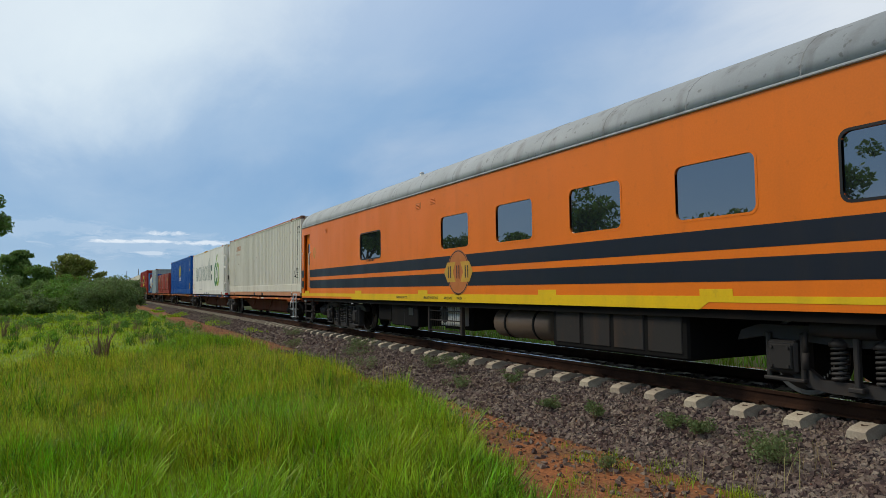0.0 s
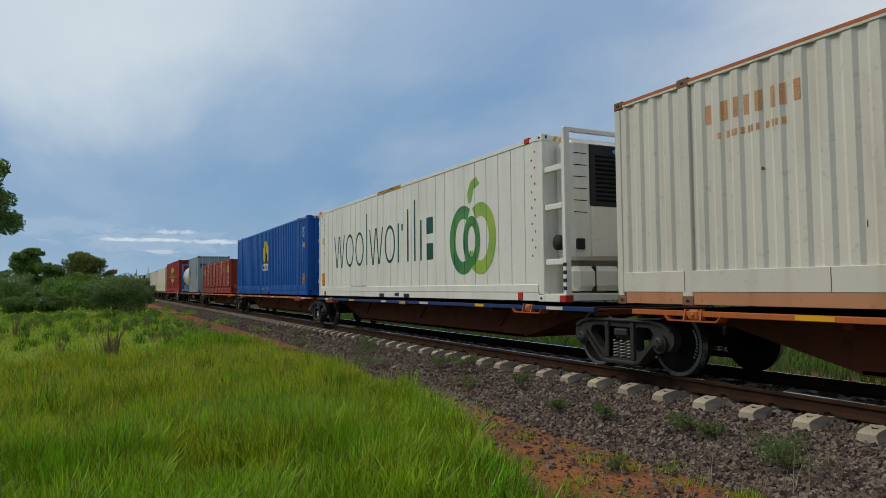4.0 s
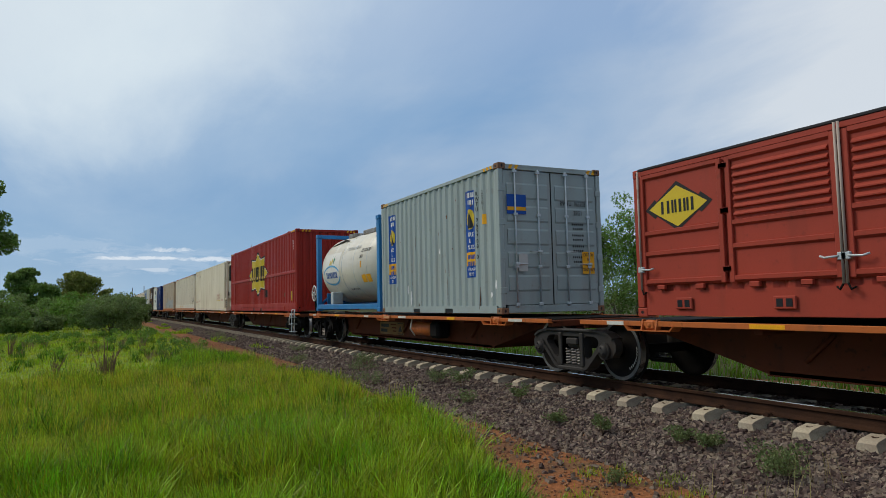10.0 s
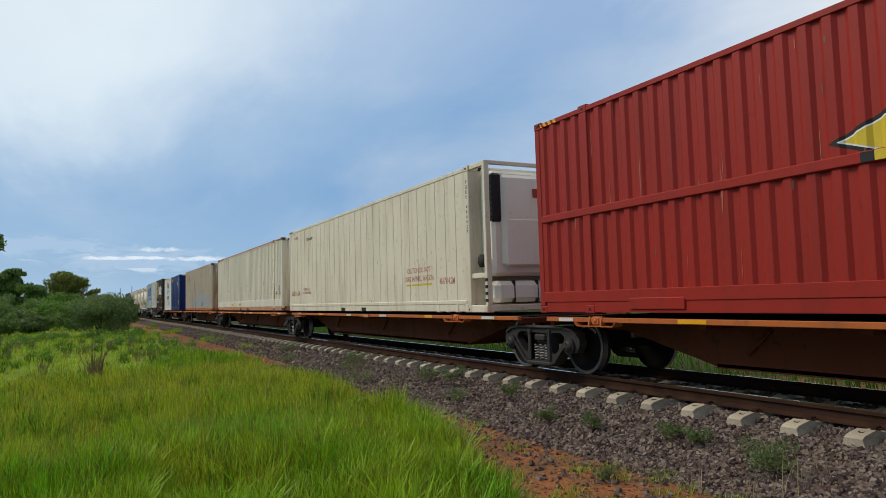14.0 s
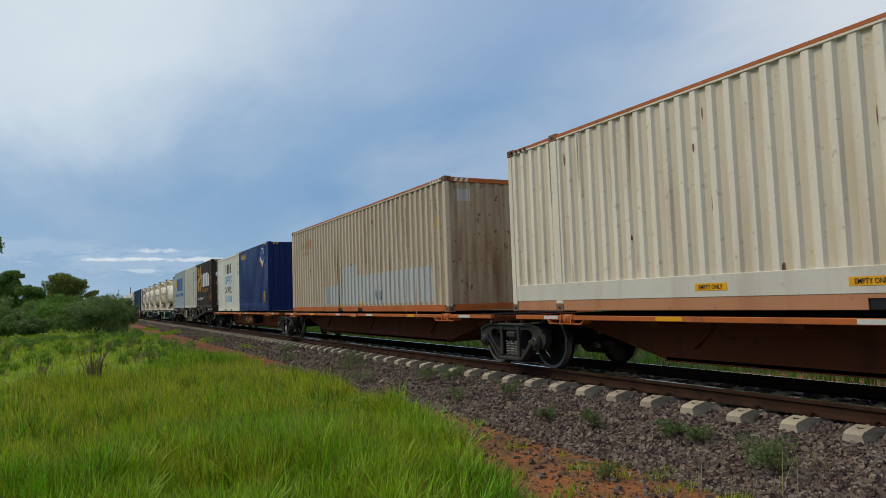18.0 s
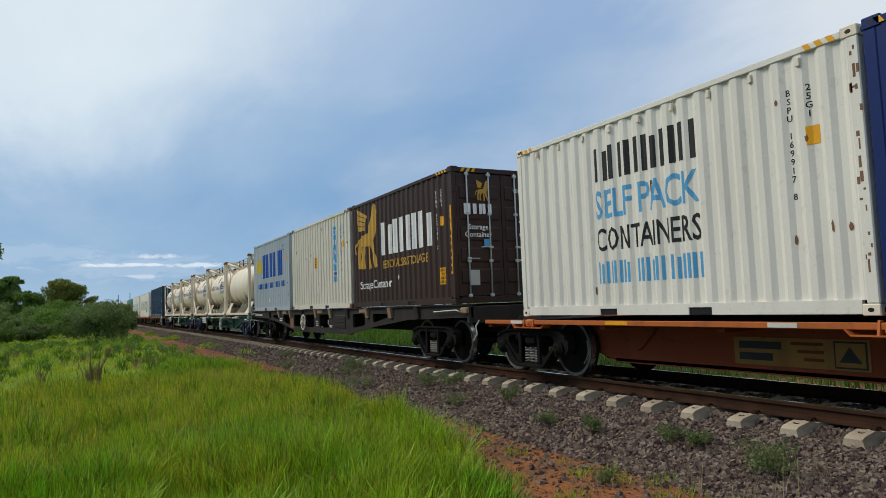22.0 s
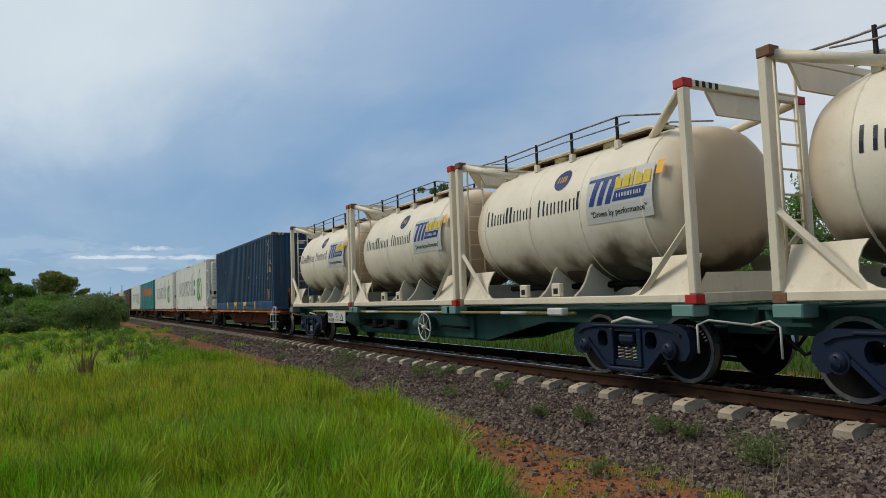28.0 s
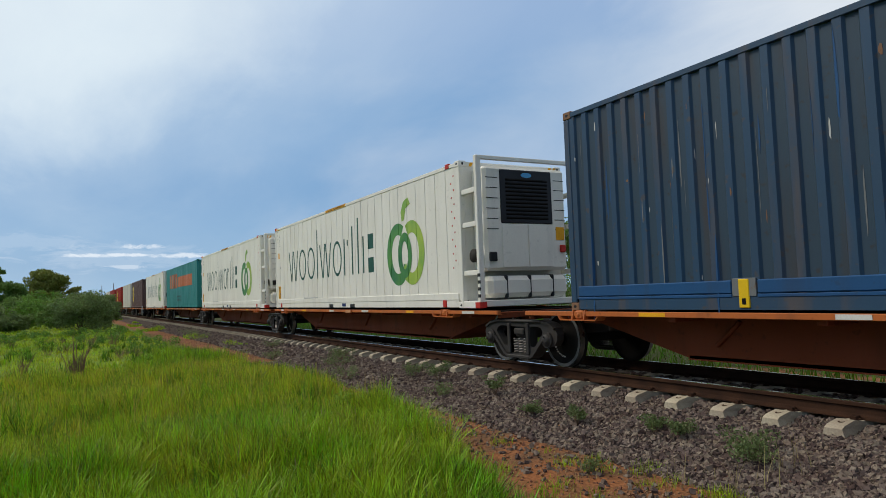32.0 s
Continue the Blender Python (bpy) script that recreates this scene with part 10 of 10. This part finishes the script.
def make_trees():
    tree("tree", "tall dark leafy tree at the edge of the field", *polar(-9.0, 58), 11.4, 3.4, 21, M_LEAF, 38000, 0.30, 0.22, 0.47, 60, fork=3)
    tree("tree", "upright dark green tree beyond the shrubs", *polar(-4.7, 125), 8.6, 2.6, 22, M_LEAF, 22000, 0.40, 0.2, 0.12, 60, core="full")
    tree("tree", "rounded olive green tree beyond the shrubs", *polar(-1.4, 130), 8.0, 3.3, 23, M_LEAF2, 24000, 0.40, 0.2, 0.12, 60, core="full")
    tree("tree", "low olive tree beyond the shrubs", *polar(0.4, 135), 6.2, 1.5, 24, M_LEAF2, 2800, 0.34, 0.12, 0.2, 8)
    tree("tree", "dark bushy tree among the shrubs", *polar(-3.2, 118), 6.4, 2.2, 25, M_LEAF, 9000, 0.36, 0.12, 0.1, 16)
    tree("tree", "slender dark tree far behind the shrubs", *polar(-6.4, 120), 5.6, 1.6, 26, M_LEAF, 5000, 0.36, 0.12, 0.15, 10)
    g = "shrubs at the field's edge"
    tree("shrub", "wide dark shrub on thin bare stems", *polar(0.95, 50), 2.65, 1.75, 39, M_LEAF3, 9500, 0.15, 0.045, 0.42, 22, "shrub", 0.7, 7, g, core=False)
    for k, (b, d, h, s) in enumerate(((2.0, 60, 2.5, 1.3), (-0.6, 64, 2.9, 1.7), (2.6, 70, 2.7, 1.3), (-2.4, 70, 2.6, 1.8), (-4.3, 72, 2.5, 1.7), (-6.1, 70, 2.9, 2.0), (0.5, 84, 3.5, 2.2), (-7.9, 74, 3.0, 2.2), (2.3, 96, 3.3, 1.9), (-3.5, 92, 3.3, 2.2), (-5.6, 100, 4.0, 2.4), (-1.6, 106, 4.3, 2.8), (1.4, 112, 4.2, 2.2), (3.0, 130, 3.9, 1.8), (-7.4, 108, 4.2, 2.6), (-1.3, 78, 2.3, 1.5), (-3.3, 62, 1.7, 1.3), (-5.3, 60, 1.6, 1.2))):
        tree("shrub", "spreading dark green shrub with many stems", *polar(b, d), h, s, 40 + k, (M_LEAF3, M_LEAF, M_LEAF3, M_LEAF4)[k % 4], 6500, 0.19 if d < 80 else 0.27, 0.05, 0.10, 14, "shrub", 0.8, 5, g, core=k % 3 == 0)
    # beyond the track
    tree("tree", "tall thin-crowned gum tree beyond the track", *polar(27.6, 76), 14.3, 2.0, 60, M_LEAF3, 3600, 0.32, 0.2, 0.72, 9, core=False, fork=4)
    tree("tree", "thin-crowned gum tree beyond the track", *polar(29.7, 78), 13.2, 1.7, 61, M_LEAF3, 2400, 0.32, 0.18, 0.76, 6, core=False, fork=4)
    g = "trees beyond the track"
    for k, (b, d, e, s) in enumerate(((39.6, 60, 7.1, 2.6), (42.4, 58, 8.4, 3.0), (46.0, 57, 7.0, 3.0), (49.2, 55, 7.4, 2.8), (52.6, 52, 6.9, 2.8), (55.5, 50, 7.8, 2.8), (58.8, 46, 10.2, 3.0), (63.0, 46, 10.5, 3.2), (67.5, 48, 10.0, 3.2))):
        tree("tree", "leafy fresh green tree beyond the track", *polar(b, d), d * math.tan(radians(e)) + 1.8, s, 70 + k, M_LEAF4 if k % 2 else M_LEAF, 5600, 0.26, 0.17, 0.2, 18, group=g)
    g = "undergrowth beyond the track"
    for k, (b, d) in enumerate(((37.6, 56), (40.8, 53), (44.2, 51), (47.6, 50), (51.0, 47), (54.2, 45), (57.4, 42), (60.8, 41), (64.5, 42), (34.5, 66))):
        tree("shrub", "dense green undergrowth shrub beyond the track", *polar(b, d), 3.4 + 0.5 * (k % 3), 2.4, 90 + k, M_LEAF if k % 2 else M_LEAF4, 2800, 0.22, 0.05, 0.06, 16, "shrub", 0.9, 4, g)
    # trees behind the camera's side, seen in the coach windows
    g = "trees behind the field"
    for k, (x, y, h) in enumerate(((-12, 31, 7.4), (-13, 40, 6.2), (-12.5, 22.5, 5.4), (-13.5, 49, 6.6), (-24, 24, 10), (-30, 6, 9), (-30, -12, 9))):
        tree("tree", "broad dark green tree at the back of the field", x, y, h, 2.4, 110 + k, M_LEAF, 5000, 0.32, 0.16, 0.2, 18, group=g)


make_trees()


def far_woods():
    """A low belt of woods round the horizon."""
    rng = np.random.default_rng(5)
    n = 420
    b = rng.uniform(-70, 110, n)
    d = rng.uniform(260, 420, n)
    keep = (b < 1.5) | (b > 4.5)
    b, d = b[keep], d[keep]
    x, y = d * np.sin(np.radians(b)), d * np.cos(np.radians(b))
    keep = np.abs(x - DC) > 14
    x, y = x[keep], y[keep]
    cen = np.stack([x, y, rng.uniform(0.8, 4.0, len(x))], 1)
    v, f = leaves(rng, cen, rng.uniform(2.0, 4.6, len(x)), 26000, 1.1, 0.8)
    v[:, 2] = np.maximum(v[:, 2], FIELD)
    tagged(new("far_woods", bulk("far_woods", v, f, M_LEAF2)), "distant low green woods on the horizon", "woods", kind="stuff")


far_woods()


def weed(x, y, h, spread, seed, count=260, mat=None):
    """A low leafy weed with several thin stems."""
    rng = np.random.default_rng(seed)
    ob = thing("weed", "small blue-green weed growing in the ballast", "weed", "weeds along the track")
    ob.matrix_basis = pose(x, y, lie(x, y))
    cen = []
    for _ in range(9):
        t, q = rng.uniform(0, 6.28), spread * rng.uniform(0.3, 1)
        e = (math.cos(t) * q, math.sin(t) * q, h * rng.uniform(0.55, 1))
        part("stem", Shape().tube([(0, 0, 0), (e[0] * 0.45, e[1] * 0.45, e[2] * 0.6), e], [0.005, 0.004, 0.002], 4), M_TWIG, ob)
        cen += [e, (e[0] * 0.6, e[1] * 0.6, e[2] * 0.75)]
    v, f = leaves(rng, cen, [spread * 0.34] * len(cen), count * 2, 0.036, 0.7)
    v[:, 2] = np.maximum(v[:, 2], 0.004)
    part("foliage", bulk("foliage", v, f, mat or M_WEED), None, ob)


def make_weeds():
    for k, (x, y, h, s, n) in enumerate(((5.75, 4.41, 0.26, 0.34, 620), (5.90, 5.86, 0.18, 0.20, 300), (5.92, 5.50, 0.20, 0.20, 340), (5.66, 6.95, 0.24, 0.17, 320), (5.66, 7.85, 0.17, 0.20, 300), (6.02, 9.40, 0.32, 0.18, 320), (6.12, 11.5, 0.36, 0.26, 420), (6.1, 12.5, 0.26, 0.30, 320), (5.5, 10.4, 0.20, 0.26, 260), (5.25, 14.0, 0.28, 0.35, 300), (6.25, 17.1, 0.28, 0.40, 420), (5.8, 16.2, 0.30, 0.4, 360), (5.4, 20.5, 0.26, 0.4, 300), (6.1, 23.5, 0.26, 0.4, 300), (5.5, 34, 0.32, 0.6, 340), (5.6, 38, 0.36, 0.7, 420), (4.45, 5.24, 0.14, 0.16, 120))):
        weed(x, y, h, s, 200 + k, n)
    rng = np.random.default_rng(9)
    # tufts of grass on the bare edge, and dry stalks
    tx, ty = [], []
    for _ in range(110):
        cx, cy = rng.uniform(3.2, 5.0), 3 + 15 * rng.uniform(0, 1) ** 1.6
        m = rng.integers(20, 70)
        tx.append(cx + rng.normal(0, 0.08, m)), ty.append(cy + rng.normal(0, 0.08, m))
    blades(np.concatenate(tx), np.concatenate(ty), 0.20, 0.006, rng, M_GRASS, "edge_tufts", "sparse grass tufts on the red earth edge")
    x, y = [], []
    for cx, cy, m in ((4.98, 4.32, 7), (5.72, 4.08, 12), (5.3, 4.0, 6), (4.6, 4.4, 5), (4.3, 5.2, 6), (0.2, 17.5, 26), (-1.1, 20.4, 14), (3.2, 9.0, 10), (1.5, 12, 12), (2.4, 15, 12), (-3.0, 15, 14)):
        x.append(cx + rng.normal(0, 0.12, m)), y.append(cy + rng.normal(0, 0.12, m))
    blades(np.concatenate(x), np.concatenate(y), 0.62, 0.006, rng, M_STRAW, "dry_stalks", "dry straw-coloured grass stalks", 0.35, category="dry grass")


make_weeds()


def field_herbs():
    """Low broad-leaved herbs standing in the grass of the open field."""
    rng = np.random.default_rng(31)
    cen, rad = [], []
    for _ in range(46):
        x, y = rng.uniform(-9, 3.6), 9 + 38 * rng.uniform(0, 1) ** 1.2
        h = rng.uniform(0.18, 0.55)
        for _ in range(4):
            cen.append((x + rng.normal(0, 0.22), y + rng.normal(0, 0.22), lie(x, y) + h * rng.uniform(0.4, 1.0)))
            rad.append(rng.uniform(0.08, 0.18))
    v, f = leaves(rng, cen, rad, 7000, 0.085, 0.6)
    tagged(new("field_herbs", bulk("field_herbs", v, f, M_HERB)), "low leafy green herbs among the field grass", "herbs", kind="stuff")
    cen, rad = [], []
    for x, y in ((-5.2, 34), (-3.0, 42), (1.6, 38), (2.6, 44), (-7.5, 40), (2.9, 31), (0.8, 47), (-1.5, 45), (-4.5, 47)):
        for _ in range(7):
            cen.append((x + rng.normal(0, 0.6), y + rng.normal(0, 0.6), lie(x, y) + rng.uniform(0.08, 0.45)))
            rad.append(rng.uniform(0.15, 0.32))
    v, f = leaves(rng, cen, rad, 9000, 0.10, 0.8)
    tagged(new("field_scrub", bulk("field_scrub", v, f, M_LEAF4)), "low green scrub scattered in the field", "scrub", kind="stuff")


field_herbs()


def dead_shrub(x, y, h, seed, n=16, tall=6):
    """A brown tussock of short dead stems with a few long bare stalks."""
    rng = random.Random(seed)
    ob = thing("dead_shrub", "leafless brown dead shrub in the grass", "dead shrub")
    ob.matrix_basis = pose(x, y, lie(x, y))
    for k in range(n):
        long_ = k < tall
        t, q = rng.uniform(0, 6.28), rng.uniform(0.04, 0.36 if long_ else 0.12) * h
        r0 = rng.uniform(0.0, 0.09) * h
        top = h * (rng.uniform(0.75, 1.1) if long_ else rng.uniform(0.38, 0.64))
        b = (math.cos(t) * r0, math.sin(t) * r0)
        e = (b[0] + math.cos(t) * q, b[1] + math.sin(t) * q, top)
        w = 0.012 if long_ else 0.009
        part("twig", Shape().tube([(b[0], b[1], -0.03), (b[0] + (e[0] - b[0]) * 0.35 + rng.uniform(-0.03, 0.03), b[1] + (e[1] - b[1]) * 0.35, top * 0.55), e], [w, w * 0.7, w * 0.3], 5), M_TWIG, ob)


dead_shrub(0.19, 17.5, 1.25, 1, 70, 9)
dead_shrub(-0.97, 20.5, 0.75, 2, 34, 4)
dead_shrub(-3.2, 33, 1.0, 3, 20)
dead_shrub(1.6, 30, 0.8, 4, 14)


def power_pole(x, y, h):
    ob = thing("power_pole", "distant slim grey timber power pole", "power pole", "power poles along the line")
    ob.matrix_basis = pose(x, y, lie(x, y))
    part("pole", Shape().tube([(0, 0, -0.2), (0, 0, h)], [0.16, 0.10], 8), M_BARK, ob)
    part("pole_cap", Shape().lathe([(h, 0.12), (h + 0.06, 0.10), (h + 0.10, 0.0)], "z", sides=8), M_GALV, ob)


power_pole(*polar(2.3, 300), 9.8)
power_pole(*polar(3.1, 240), 8.8)

sign = thing("track_sign", "white trackside board with a dark panel on a post", "trackside sign")
sign.matrix_basis = pose(*polar(-7.05, 40), lie(*polar(-7.05, 40)), 0, 0, 8)
part("post", Shape().box(-0.05, 0.05, 0.02, 0.12, -0.1, 2.6, 0, 0.01), M_GALV, sign)
part("board", Shape().box(-0.30, 0.30, -0.03, 0.02, 1.2, 3.9, 0, 0.02), M_WHITE, sign)
part("panel", Shape().box(-0.2, 0.26, -0.036, -0.029, 2.1, 3.1, 0, 0.002), M_BLACK, sign)


# ---- the train's run ----
RUN = [(0, 0.0), (2, 15.739), (4, 31.343), (6, 46.868), (8, 62.351), (10, 77.815), (12, 93.269), (14, 108.713), (16, 124.139), (18, 139.535), (20, 154.892), (22, 170.201), (24, 185.457), (26, 200.669), (28, 215.852), (30, 231.041), (32, 246.286)]


def gone(t):
    """How far the train has run at t seconds."""
    for (a, p), (b, q) in zip(RUN, RUN[1:]):
        if t <= b:
            return p + (q - p) * (t - a) / (b - a)
    return RUN[-1][1]


def turning(y):
    """A wheelset's turns at its place on the bogie."""
    return [(k / 15, Matrix.Translation((0, y, AXLE)) @ Matrix.Rotation(gone(k / 15) / AXLE, 4, "X")) for k in range(481)]


def motions():
    for ob in TRAIN:
        start = ob.matrix_basis.copy()
        walk(ob, [(t, Matrix.Translation((0, -s, 0)) @ start) for t, s in RUN])
    # every wheelset rolls: one set of turns for the leading and one for the trailing axles
    kept = {}
    for w, sy in WHEELS:
        if sy not in kept:
            rows = []
            walk(w, turning(sy * BASE))
            kept[sy] = w.animation_data
        else:
            w.rotation_mode = "QUATERNION"
            own = w.animation_data_create()
            own.action = kept[sy].action
            own.action_slot = kept[sy].action_slot
    for w, y in COACH_WHEELS:
        walk(w, turning(y))


motions()
